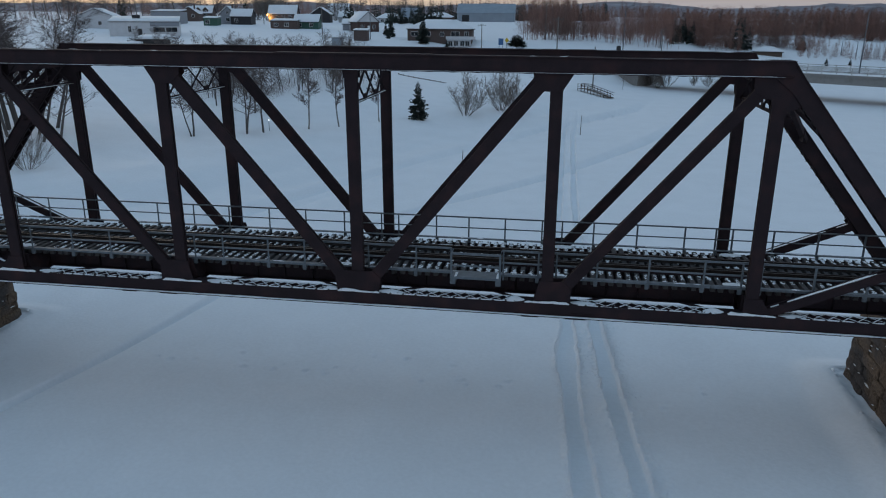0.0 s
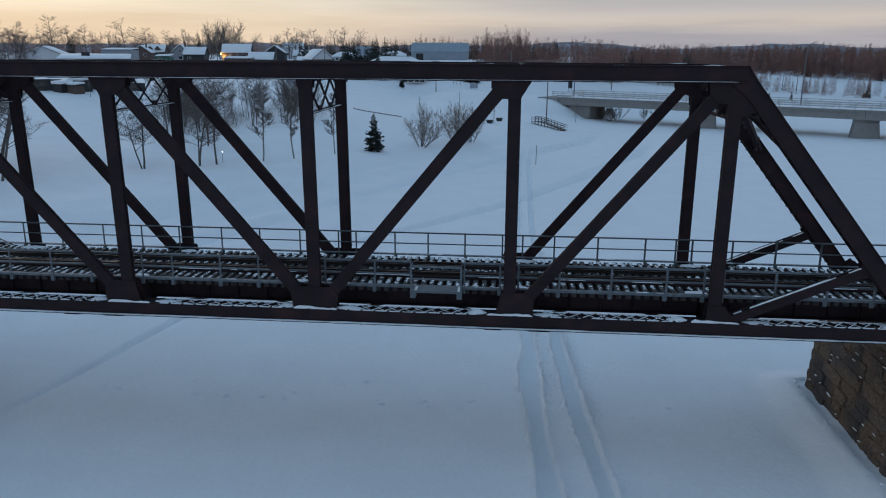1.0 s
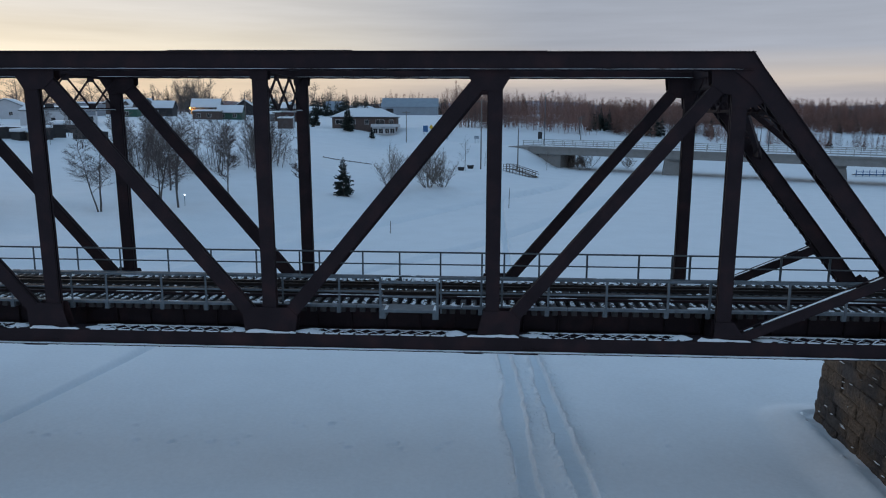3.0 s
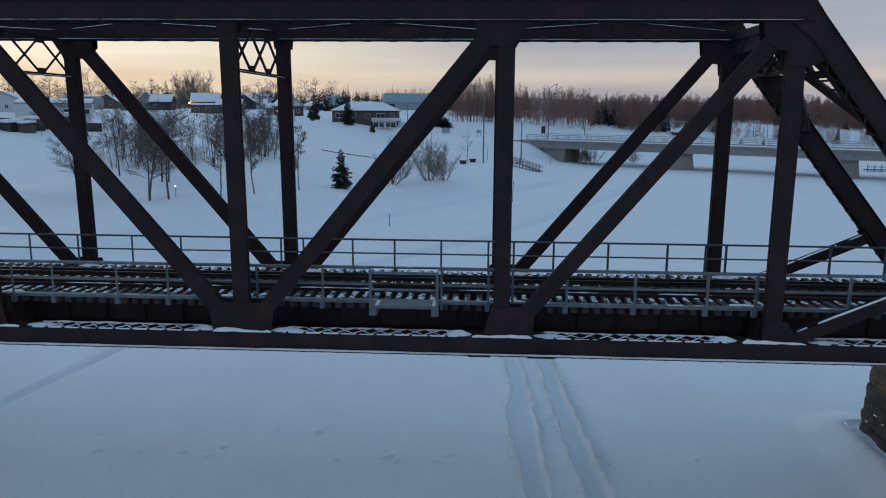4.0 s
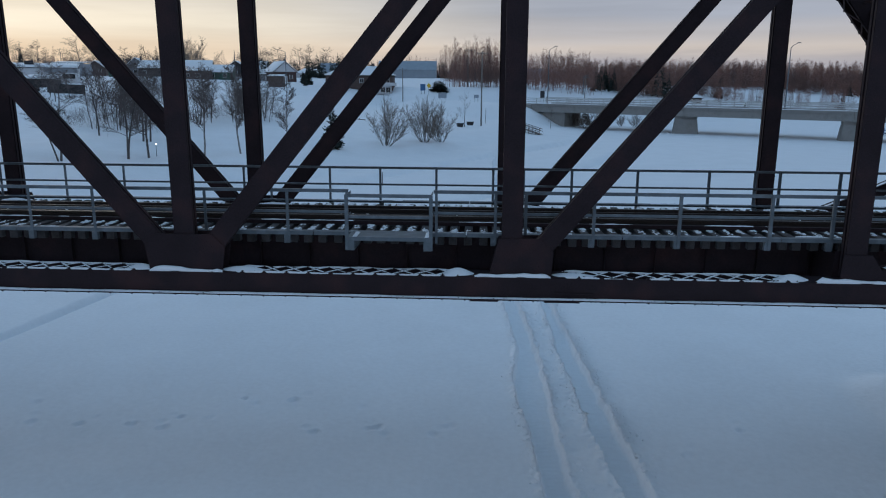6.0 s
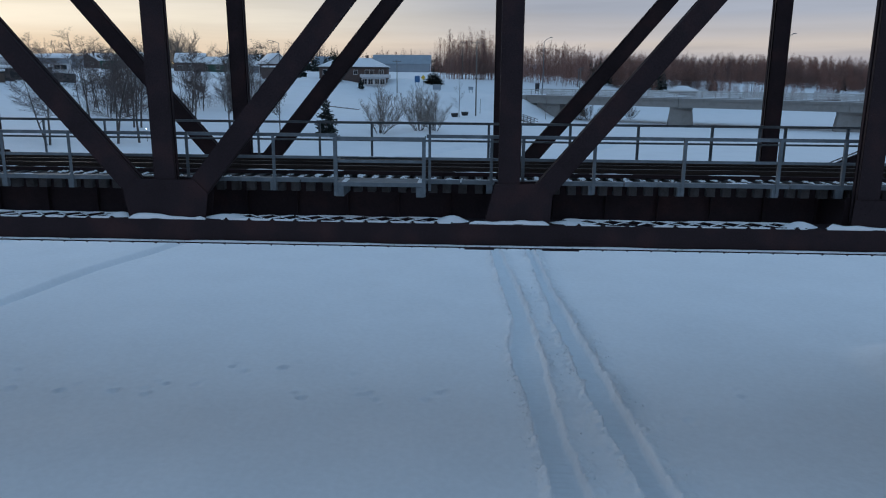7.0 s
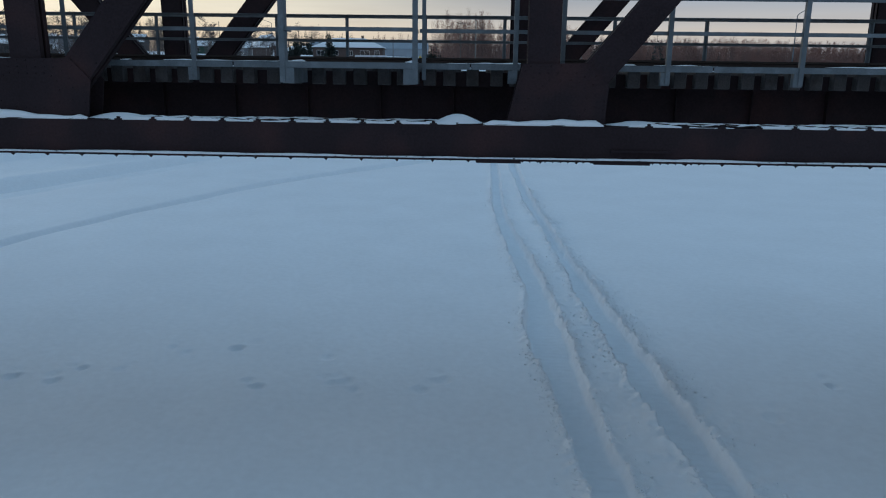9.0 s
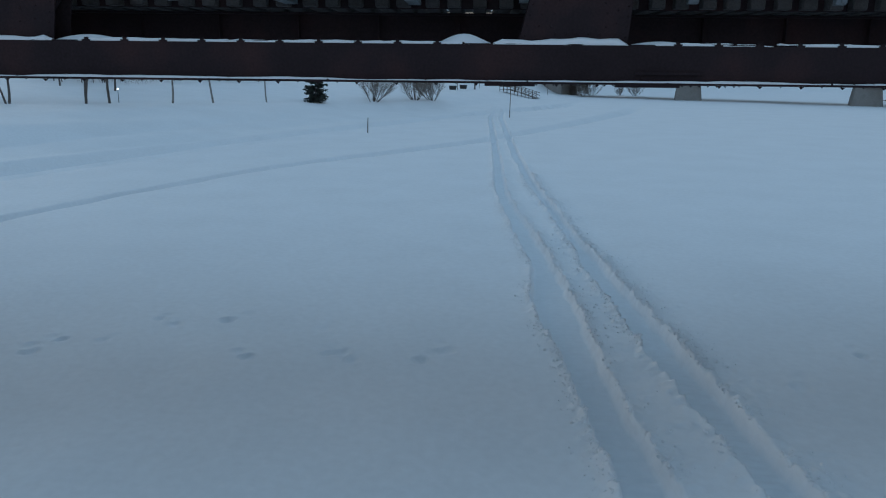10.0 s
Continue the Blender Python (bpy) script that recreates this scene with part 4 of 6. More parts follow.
def build_pier(cx):
    pier = thing("stone_pier", "massive rough-faced brown stone bridge pier standing in the snow", "bridge pier", "bridge piers")
    top, bot, batter = 5.55, -0.6, 0.055
    # outline at the foot: straight sides, pointed cutwater upstream and a blunt one downstream
    foot = [(cx - 1.9, 8.6), (cx - 1.9, -0.6), (cx, -2.9), (cx + 1.9, -0.6), (cx + 1.9, 8.6), (cx, 9.3)]
    cy = 3.1

    def ring(z):
        k = batter * (z - 0)
        res = []
        for x, y in foot:
            res.append((x - math.copysign(k, x - cx) if abs(x - cx) > 0.1 else x, y - math.copysign(k, y - cy)))
        return res
    bm = bmesh.new()
    lo, hi = ring(bot), ring(top)
    ins = lambda p: (cx + (p[0] - cx) * 0.993, cy + (p[1] - cy) * 0.997)
    a = [bm.verts.new((*ins(p), bot)) for p in lo]
    b = [bm.verts.new((*ins(p), top)) for p in hi]
    bm.faces.new(b)
    for i in range(6):
        bm.faces.new((a[i], a[(i + 1) % 6], b[(i + 1) % 6], b[i]))
    bmesh.ops.recalc_face_normals(bm, faces=bm.faces[:])
    part("core", bm, MORTAR, pier)
    r = random.Random(int(abs(cx) * 10))
    z = bot
    course = 0
    while z < top - 0.1:
        h = min(r.uniform(0.5, 0.68), top - z)
        if top - z - h < 0.3:
            h = top - z
        pts = ring(z)
        for i in range(6):
            p, q = Vector((*pts[i], z)), Vector((*pts[(i + 1) % 6], z))
            L = (q - p).length
            d = (q - p).normalized()
            u = 0.0
            first = True
            while u < L - 0.02:
                w = r.uniform(0.85, 2.0) * (0.55 if first and course % 2 else 1)
                if L - u - w < 0.5:
                    w = L - u
                dep = r.uniform(0.05, 0.13)
                out = Vector((d.y, -d.x, 0))
                if out.dot(p - Vector((cx, cy, z))) < 0:
                    out = -out
                # local x along the wall, local -y outwards
                ly = -out
                lx = ly.cross(Vector((0, 0, 1)))
                start = p + d * u
                if lx.dot(d) < 0:
                    start = p + d * (u + w)
                lean = Vector((0, 0, 1)) + ly * batter
                start = start + ly * r.uniform(-0.03, 0.05) + Vector((0, 0, r.uniform(-0.02, 0.02)))
                m = Matrix(((lx.x * w, ly.x * dep, lean.x * h, start.x), (lx.y * w, ly.y * dep, lean.y * h, start.y), (0, 0, h, z), (0, 0, 0, 1)))
                shared("stone", STONES[r.randrange(7)], pier, m)
                u += w
                first = False
        z += h
        course += 1
    # bearing coping
    bm = bmesh.new()
    cap = [(cx + (x - cx) * 1.04, cy + (y - cy) * 1.02) for x, y in ring(top)]
    a = [bm.verts.new((x, y, top + 0.002)) for x, y in cap]
    b = [bm.verts.new((x, y, top + 0.3)) for x, y in cap]
    bm.faces.new(a)
    bm.faces.new(b)
    for i in range(6):
        bm.faces.new((a[i], a[(i + 1) % 6], b[(i + 1) % 6], b[i]))
    bmesh.ops.recalc_face_normals(bm, faces=bm.faces[:])
    part("coping", bm, STONE, pier)
    # bearings under the truss ends
    for y in (0.22, 2 * MID - 0.22):
        bm = bmesh.new()
        s = -1 if cx > 0 else 1
        box(bm, cx + 1.4 * s - 0.35, cx + 1.4 * s + 0.35, y - 0.35, y + 0.35, top + 0.302, 5.928)
        part("bearing", bm, STEEL, pier)


for px in PIERS:
    build_pier(px)


# ---- snow lying on the bridge ----
def snow_run(V, F, p0, p1, width, height, seed, step=0.12, side=(0, 1, 0), gaps=0.0):
    """A lumpy ridge of snow from p0 to p1; width across side; broken where the noise falls under gaps."""
    p0, p1, side = Vector(p0), Vector(p1), Vector(side)
    n = max(2, int((p1 - p0).length / step))
    prev = None
    for i in range(n + 1):
        u = i / n
        c = p0.lerp(p1, u)
        s = u * (p1 - p0).length
        k = 0.5 + 0.5 * noise.noise((s * 0.9 + seed * 7.3, seed * 1.7, 0.3)) + 0.3 * noise.noise((s * 3.1, seed * 2.9, 5.1))
        if k < gaps:
            prev = None
            continue
        h = height * max(0.12, k) * (1 if gaps == 0 else min(1, (k - gaps) * 4 + 0.15))
        w = width * (0.86 + 0.2 * noise.noise((s * 2.3, seed, 9.0)))
        if gaps:
            w *= min(1, (k - gaps) * 5 + 0.25)
        if i in (0, n):
            h *= 0.25
        b = len(V)
        for a, e in ((-0.5, 0.0), (-0.42, 0.7), (0.0, 1.0), (0.42, 0.7), (0.5, 0.0)):
            q = c + side * (a * w)
            V.append((q.x, q.y, q.z + e * h))
        if prev is not None:
            for j in range(4):
                F.append((prev + j, prev + j + 1, b + j + 1, b + j))
        prev = b


def mound(V, F, x, y, z, rx, ry, h, seed, R=5, S=14):
    """A soft heap of drifted snow."""
    b = len(V)
    V.append((x, y, z + h))
    for i in range(1, R + 1):
        for j in range(S):
            a = 2 * math.pi * j / S
            k = i / R
            f = 1 + 0.18 * noise.noise((math.cos(a) * 1.3 + seed, math.sin(a) * 1.3, k))
            V.append((x + math.cos(a) * rx * k * f, y + math.sin(a) * ry * k, z + h * (math.cos(k * math.pi / 2) ** 1.2 if i < R else 0)))
    for j in range(S):
        F.append((b, b + 1 + j, b + 1 + (j + 1) % S))
    for i in range(R - 1):
        for j in range(S):
            p, q = b + 1 + i * S, b + 1 + (i + 1) * S
            F.append((p + j, q + j, q + (j + 1) % S, p + (j + 1) % S))


def snow_stuff(name, label, V, F):
    return tagged(new(name, raw_mesh(name, V, F, SNOW, True)), label, "snow", kind="stuff")


V, F = [], []
for far in (False, True):
    y = lambda v: side_y(far, v)
    # flat on the outer angle of the chord, on its tie plates and heaped at the panel points
    snow_run(V, F, (NODES[0], y(-0.215), 5.958), (NODES[6], y(-0.215), 5.958), 0.16, 0.04, 1 + far, 0.2)
    for k, n in enumerate(NODES):
        snow_run(V, F, (n - 0.85, y(-0.055), 6.427), (n + 0.9, y(-0.058), 6.427), 0.11, 0.15, 10 + k)
        for s, (r, h) in ((-1, (0.42, 0.15 if k == 4 else 0.11)), (1, (0.6, 0.07 if k != 3 else 0.10))):
            mound(V, F, n + s * (1.28 + 0.1 * (k % 3)) + (0.15 if s < 0 else 0), y(0.16), 6.42, r, 0.26, h * (1.25 if (k == 5 and s < 0) else 1.0), k + s)
snow_stuff("snow_on_chord", "snow lying along the bottom chords of the bridge", V, F)

V, F = [], []
for far in (False, True):
    for q, x in enumerate(LACE_AT):
        y = lambda v: side_y(far, v)
        for s in (-1, 1):
            snow_run(V, F, (x - 0.25, y(0.22 - 0.26 * s), 6.45), (x + 0.25, y(0.22 + 0.26 * s), 6.45), 0.05, 0.028, q * 1.3 + s, 0.09, (0.72, -0.69 * s * (-1 if far else 1), 0))
    for a, b in zip(NODES, NODES[1:]):
        snow_run(V, F, (a + 1.2, side_y(far, -0.06), 6.427), (b - 1.2, side_y(far, -0.06), 6.427), 0.08, 0.06, a, 0.12, gaps=0.2)
        snow_run(V, F, (a + 1.2, side_y(far, 0.50), 6.427), (b - 1.2, side_y(far, 0.50), 6.427), 0.09, 0.07, a + 3, 0.12, gaps=0.15)
snow_stuff("snow_on_lacing", "thin snow on the lacing bars of the chords", V, F)

V, F = [], []
r = random.Random(8)
for k, x in enumerate(tie_xs):
    # snow in small broken lumps on each tie: outer ends, beside the rails and between them
    for y0, y1, g in ((0.9, MID - 1.16, -0.14), (MID - 0.95, MID - 0.86, -0.05), (MID - 0.36, MID + 0.36, 0.1), (MID + 0.86, MID + 0.95, -0.05), (MID + 1.16, 2 * MID - 0.9, -0.2)):
        for q in range(max(1, int((y1 - y0) / 0.055))):
            y = r.uniform(y0, y1)
            k2 = noise.noise((x * 0.55, y * 1.3, 2.0)) + 0.45 * noise.noise((x * 2.3, y * 3.1, 7.0))
            if k2 < g:
                continue
            f = min(1.0, 0.45 + (k2 - g) * 1.5)
            mound(V, F, x + r.uniform(-0.06, 0.06), y, TIE_Z1 - 0.004, r.uniform(0.03, 0.085) * f, r.uniform(0.03, 0.12) * f, r.uniform(0.014, 0.042) * f, r.uniform(0, 50), 3, 8)
# broader packed patches that bridge the gaps between ties near the panel points
for n in NODES:
    for k in range(1):
        mound(V, F, n + r.uniform(-0.9, 0.4), r.uniform(1.0, 1.25), TIE_Z1 - 0.01, r.uniform(0.3, 0.55), 0.3, 0.05, k + n)
        mound(V, F, n + r.uniform(-0.6, 0.9), 2 * MID - r.uniform(0.95, 1.2), TIE_Z1 - 0.01, r.uniform(0.35, 0.7), 0.28, 0.06, k - n)
for s in (-1, 1):
    snow_run(V, F, (-34, MID + 1.06 * s, TIE_Z1 + 0.091), (19, MID + 1.06 * s, TIE_Z1 + 0.091), 0.12, 0.025, 60 + s, 0.15, gaps=0.55)
for x in (PX0 + 0.17, PX1 - 0.1):
    snow_run(V, F, (x, 0.03, EDGE_Z + 0.001), (x, 0.58, EDGE_Z + 0.001), 0.12, 0.09, x, 0.06, (1, 0, 0))
for far in (False, True):
    snow_run(V, F, (-34, side_y(far, 0.72), EDGE_Z + 0.001), (19, side_y(far, 0.72), EDGE_Z + 0.001), 0.13, 0.03, 90 + far, 0.15, gaps=0.62)
snow_stuff("snow_on_deck", "patchy snow on the bridge ties and walkway", V, F)

V, F = [], []
for far in (False, True):
    snow_run(V, F, (NODES[1], side_y(far, -0.1), 15.277), (NODES[5], side_y(far, -0.1), 15.277), 0.07, 0.022, 70 + far, 0.25)
    snow_run(V, F, (NODES[1], side_y(far, 0.54), 15.277), (NODES[5], side_y(far, 0.54), 15.277), 0.07, 0.022, 72 + far, 0.25)
    snow_run(V, F, (NODES[1], side_y(far, -0.06), 15.826), (NODES[5], side_y(far, -0.06), 15.826), 0.08, 0.018, 74 + far, 0.2, gaps=0.55)
    for x in (0.2, -0.9, 6.9, -7.4, -15.6):
        mound(V, F, x, side_y(far, 0.25), 15.82, 0.45, 0.22, 0.03, x)
    for s, up in ((1, 5), (-1, 1)):
        a, b = Vector((NODES[up] + 0.75 * s, side_y(far, 0.22), 6.72)), Vector((NODES[up] + 5.1 * s, side_y(far, 0.22), 8.645))
        snow_run(V, F, a, b, 0.2, 0.035, 80 + s, 0.15, gaps=0.2)
for i in range(1, 5):
    snow_run(V, F, (UPPER[i], YA, 13.965), (UPPER[i], YB, 13.965), 0.16, 0.035, 85 + i, 0.2, (1, 0, 0))
for a, b in zip(UPPER[1:5], UPPER[2:6]):
    d = Vector((b - a, YB - YA, 0)).normalized()
    snow_run(V, F, (a + 0.3, YA + 0.25, 15.56), (b - 0.3, YB - 0.25, 15.56), 0.075, 0.025, a, 0.25, (-d.y, d.x, 0))
    snow_run(V, F, (a + 0.3, YB - 0.25, 15.595), (b - 0.3, YA + 0.25, 15.595), 0.075, 0.025, b, 0.25, (d.y, d.x, 0))
snow_stuff("snow_on_truss", "thin snow on the upper bracing and flanges of the truss", V, F)

# snow caught on the rough ledges of the piers
V, F = [], []
r = random.Random(31)
for cx in PIERS:
    for k in range(34):
        z = r.uniform(0.3, 5.3)
        y = r.uniform(-0.4, 8.2)
        s = -1 if cx > 0 else 1
        x = cx + s * (1.9 - 0.055 * z + 0.07)
        mound(V, F, x, y, z, 0.045, r.uniform(0.05, 0.24), r.uniform(0.012, 0.03), k)
    for k in range(14):
        u, z = r.random(), r.uniform(0.3, 5.0)
        x, y = cx - 1.95 + 1.9 * u, -0.65 - 2.2 * u
        mound(V, F, x, y + 0.055 * z, z, r.uniform(0.08, 0.2), 0.09, r.uniform(0.03, 0.07), k)
    # broken rim of drifted snow round the foot
    for k in range(16):
        y = r.uniform(-1.2, 9.0)
        s = -1 if cx > 0 else 1
        x = cx + s * (2.05 + r.uniform(0, 0.55) + (0 if y > -0.6 else (y + 0.6) * 0.8))
        mound(V, F, x, y, ground_at(x, y) - 0.03, r.uniform(0.05, 0.14), r.uniform(0.06, 0.2), r.uniform(0.03, 0.09), k)
snow_stuff("snow_on_pier", "small patches of snow caught on the pier stones", V, F)


# ---- trees ----
BARK = mat("grey_bark", (0.10, 0.09, 0.085), 0.9, 0, 0.3, 1.5, 12, 0.4, tint=(0.06, 0.05, 0.046), island=0.15)
BIRCH = mat("pale_birch_bark", (0.30, 0.29, 0.28), 0.85, 0, 0.35, 2.5, 9, 0.3, tint=(0.09, 0.08, 0.075), tint_at=(0.45, 0.6))
TWIG = mat("bare_twigs", (0.12, 0.097, 0.092), 0.9, 0, 0.25, 0.8, 6, 0, island=0.25)
RED_TWIG = mat("reddish_twigs", (0.28, 0.15, 0.12), 0.9, 0, 0.25, 0.05, 2, 0, island=0.18, coords="World", tint=(0.12, 0.08, 0.07))
WILLOW = mat("pale_willow_twigs", (0.20, 0.17, 0.15), 0.9, 0, 0.25, 0.8, 6, 0, island=0.3)
NEEDLES = mat("spruce_needles", (0.022, 0.033, 0.030), 0.8, 0, 0.35, 1.2, 8, 0, island=0.4, tint=(0.035, 0.045, 0.035))


def limb(V, F, p, q, ra, rb, n=4):
    d = (q - p).normalized()
    s = d.orthogonal().normalized()
    t = d.cross(s)
    b = len(V)
    for c, r in ((p, ra), (q, rb)):
        for k in range(n):
            a = 2 * math.pi * k / n
            V.append(c + s * (math.cos(a) * r) + t * (math.sin(a) * r))
    for k in range(n):
        F.append((b + k, b + (k + 1) % n, b + n + (k + 1) % n, b + n + k))


def sliver(V, F, p, q, w, r):
    """One fine twig."""
    s = (q - p).orthogonal().normalized()
    s.rotate(Matrix.Rotation(r.uniform(0, 6.28), 3, (q - p).normalized()))
    b = len(V)
    V.extend((p + s * w / 2, p - s * w / 2, q))
    F.append((b, b + 1, b + 2))


FINEST = [0.015, 0.008]   # width of the finest twig, radius of the finest limb


def grow(T, C, r, p, d, length, rad, level, top, spread, twig):
    """A limb with side limbs; T takes the stem, C everything finer."""
    segs = 7 if level == 0 else 3
    pts = [p]
    rads = [rad]
    v = d.copy()
    for i in range(segs):
        v = (v + Vector((r.uniform(-1, 1), r.uniform(-1, 1), r.uniform(-0.2, 0.7))) * (0.085 if level == 0 else 0.07)).normalized()
        pts.append(pts[-1] + v * (length / segs))
        rads.append(rad * (1 - 0.8 * (i + 1) / segs))
    for i in range(segs):
        limb(*(T if level == 0 else C), pts[i], pts[i + 1], rads[i], rads[i + 1], 6 if level == 0 else 3)
    if level >= top:
        for k in range(twig):
            u = r.uniform(0.1, 1.0) * segs
            i = min(int(u), segs - 1)
            b = pts[i].lerp(pts[i + 1], u - i)
            dd = (v + Vector((r.uniform(-1, 1), r.uniform(-1, 1), r.uniform(-0.5, 0.7))) * 0.95).normalized()
            sliver(*C, b, b + dd * length * r.uniform(0.3, 0.8), max(FINEST[0], rad * 0.2), r)
        return
    count = {0: r.randint(16, 20), 1: r.randint(7, 9), 2: 4}[level]
    for k in range(count):
        u = (0.28 if level == 0 else 0.2) + (0.72 if level == 0 else 0.75) * (k + r.random()) / count
        i = min(int(u * segs), segs - 1)
        b = pts[i].lerp(pts[i + 1], u * segs - i)
        a = r.uniform(0, 2 * math.pi)
        out = Vector((math.cos(a), math.sin(a), 0))
        rise = r.uniform(0.4, 1.2) / spread
        dd = (out + v * rise).normalized()
        L = length * (r.uniform(0.22, 0.38) if level == 0 else r.uniform(0.38, 0.6)) * (1.15 - 0.6 * u) * (spread if level == 0 else 1)
        grow(T, C, r, b, dd, L, max(rad * (1 - 0.75 * u) * 0.42, FINEST[1]), level + 1, top, spread, twig)


def make_tree(seed, height, rad, spread, stems=1, lean=0.1, top=2, twig=6, bark=None):
    """Meshes of trunk and crown of a bare tree that stands on its origin."""
    r = random.Random(seed)
    T, C = ([], []), ([], [])
    for s in range(stems):
        a = r.uniform(0, 6.28) if s == 0 else a + math.pi + r.uniform(-0.6, 0.6)
        k = lean if stems == 1 else lean * 0.5 + 0.1 * r.random()
        d = Vector((math.cos(a) * k, math.sin(a) * k, 1)).normalized()
        off = Vector((math.cos(a), math.sin(a), 0)) * (0.0 if stems == 1 else r.uniform(0.05, 0.14)) + Vector((0, 0, -0.25))
        grow(T, C, r, off, d, height * r.uniform(0.8, 1.0) if stems > 1 else height, rad * (r.uniform(0.6, 1) if stems > 1 else 1), 0, top, spread, twig)
    return raw_mesh("trunk", *T, bark or BARK, True), raw_mesh("crown", *C, TWIG)


def plant(name, label, meshes, x, y, turn=0.0, scale=1.0, group="", tilt=0.0):
    ob = thing(name, label, "bush" if "bush" in name else "tree", group, at=(x, y, ground_at(x, y)))
    ob.rotation_euler = (radians(tilt), 0, radians(turn))
    ob.scale = (scale, scale, scale)
    shared("trunk" if "bush" not in name else "stem", meshes[0], ob)
    shared("crown" if "bush" not in name else "crown", meshes[1], ob)
    return ob


def make_spruce(seed, height, rad, whorls, shards, width=1.0, leaf=0.2):
    r = random.Random(seed)
    T, C = ([], []), ([], [])
    limb(*T, Vector((0, 0, -0.3)), Vector((0, 0, height * 0.97)), rad, 0.015, 7)
    V, F = C
    for w in range(whorls):
        u = (w + 0.5) / whorls
        z = height * (0.05 + 0.94 * u)
        reach = height * 0.235 * width * (1 - u) ** 0.85 * r.uniform(0.8, 1.12) + 0.07
        for k in range(r.randint(6, 9)):
            a = r.uniform(0, 6.28)
            out = Vector((math.cos(a), math.sin(a), 0))
            L = reach * r.uniform(0.7, 1.12)
            droop = -0.28 + 0.75 * u
            tip = Vector((0, 0, z)) + out * L + Vector((0, 0, L * droop))
            root = Vector((0, 0, z))
            sag = Vector((0, 0, -0.10 * L))
            limb(V, F, root, tip, 0.025, 0.006, 3)
            for q in range(shards):
                t = r.uniform(0.12, 1.0)
                b = root.lerp(tip, t) + sag * math.sin(t * math.pi)
                side = out.cross(Vector((0, 0, 1))) * r.choice((-1, 1))
                dd = (out * r.uniform(0.3, 1) + side * r.uniform(0.2, 1) * (1.2 - t) + Vector((0, 0, r.uniform(-0.55, 0.2)))).normalized()
                ln = (0.34 * L * (1.15 - 0.6 * t) + 0.06) * r.uniform(0.6, 1.2)
                n = dd.cross(Vector((r.uniform(-1, 1), r.uniform(-1, 1), r.uniform(-1, 1)))).normalized() * ln * leaf
                i0 = len(V)
                V.extend((b, b + dd * ln * 0.5 + n, b + dd * ln, b + dd * ln * 0.5 - n))
                F.append((i0, i0 + 1, i0 + 2, i0 + 3))
    return raw_mesh("trunk", *T, BARK), raw_mesh("crown", *C, NEEDLES)


# trees of the park slope
ASH = [make_tree(s, 8.6, 0.125, 1.1, 1, 0.18, 2, 24) for s in (1, 2, 3)]
FORKED = [make_tree(s, 8.5, 0.145, 1.15, 2, 0.18, 2, 24) for s in (4, 5)]
BIRCHES = [make_tree(s, 6.6, 0.08, 0.72, 1, 0.1, 2, 34, BIRCH) for s in (6, 7, 8)]
SLIM = [make_tree(s, 7.6, 0.062, 0.8, 1, 0.1, 2, 8) for s in (9, 10, 11, 12)]


def make_bush(seed, height, width, stems=13):
    """A willow: dark stems that fan out of one foot, fork and end in a haze of fine rising twigs."""
    r = random.Random(seed)
    T, C = ([], []), ([], [])
    for s in range(stems):
        a, k = r.uniform(0, 6.28), math.sqrt(r.random())
        out = Vector((math.cos(a), math.sin(a), 0))
        H = height * (1.0 - 0.38 * k * k) * r.uniform(0.8, 1.03)
        reach = k * width * 0.5
        bend = r.uniform(0.6, 1.0)
        pts = []
        for q in range(6):
            u = q / 5
            wob = Vector((r.uniform(-1, 1), r.uniform(-1, 1), 0)) * 0.10 * u
            pts.append(out * (0.15 + 0.2 * k + reach * u ** bend) + wob + Vector((0, 0, -0.25 + H * u)))
        rad = r.uniform(0.024, 0.045)
        for q in range(5):
            limb(*T, pts[q], pts[q + 1], rad * (1 - 0.18 * q), rad * (1 - 0.18 * (q + 1)), 5)
        for b in range(23):
            u = r.uniform(0.15, 0.98)
            i = min(int(u * 5), 4)
            p = pts[i].lerp(pts[i + 1], u * 5 - i)
            ax = (pts[i + 1] - pts[i]).normalized()
            d = (ax + Vector((r.uniform(-1, 1), r.uniform(-1, 1), r.uniform(-0.3, 0.45))) * 0.9).normalized()
            L = height * r.uniform(0.16, 0.34) * (1.2 - 0.6 * u)
            m = p + d * L * 0.5
            d2 = (d + Vector((r.uniform(-0.3, 0.3), r.uniform(-0.3, 0.3), 0.25))).normalized()
            e = m + d2 * L * 0.5
            limb(*C, p, m, 0.012, 0.008, 3)
            limb(*C, m, e, 0.008, 0.004, 3)
            for w in range(17):
                v = r.uniform(0.1, 1.0)
                c = p.lerp(m, v * 2) if v < 0.5 else m.lerp(e, v * 2 - 1)
                dd = (d2 + Vector((r.uniform(-1, 1), r.uniform(-1, 1), r.uniform(-0.5, 0.7))) * 0.95).normalized()
                sliver(*C, c, c + dd * L * r.uniform(0.25, 0.6), 0.014, r)
    return raw_mesh("stem", *T, BARK, True), raw_mesh("crown", *C, WILLOW)


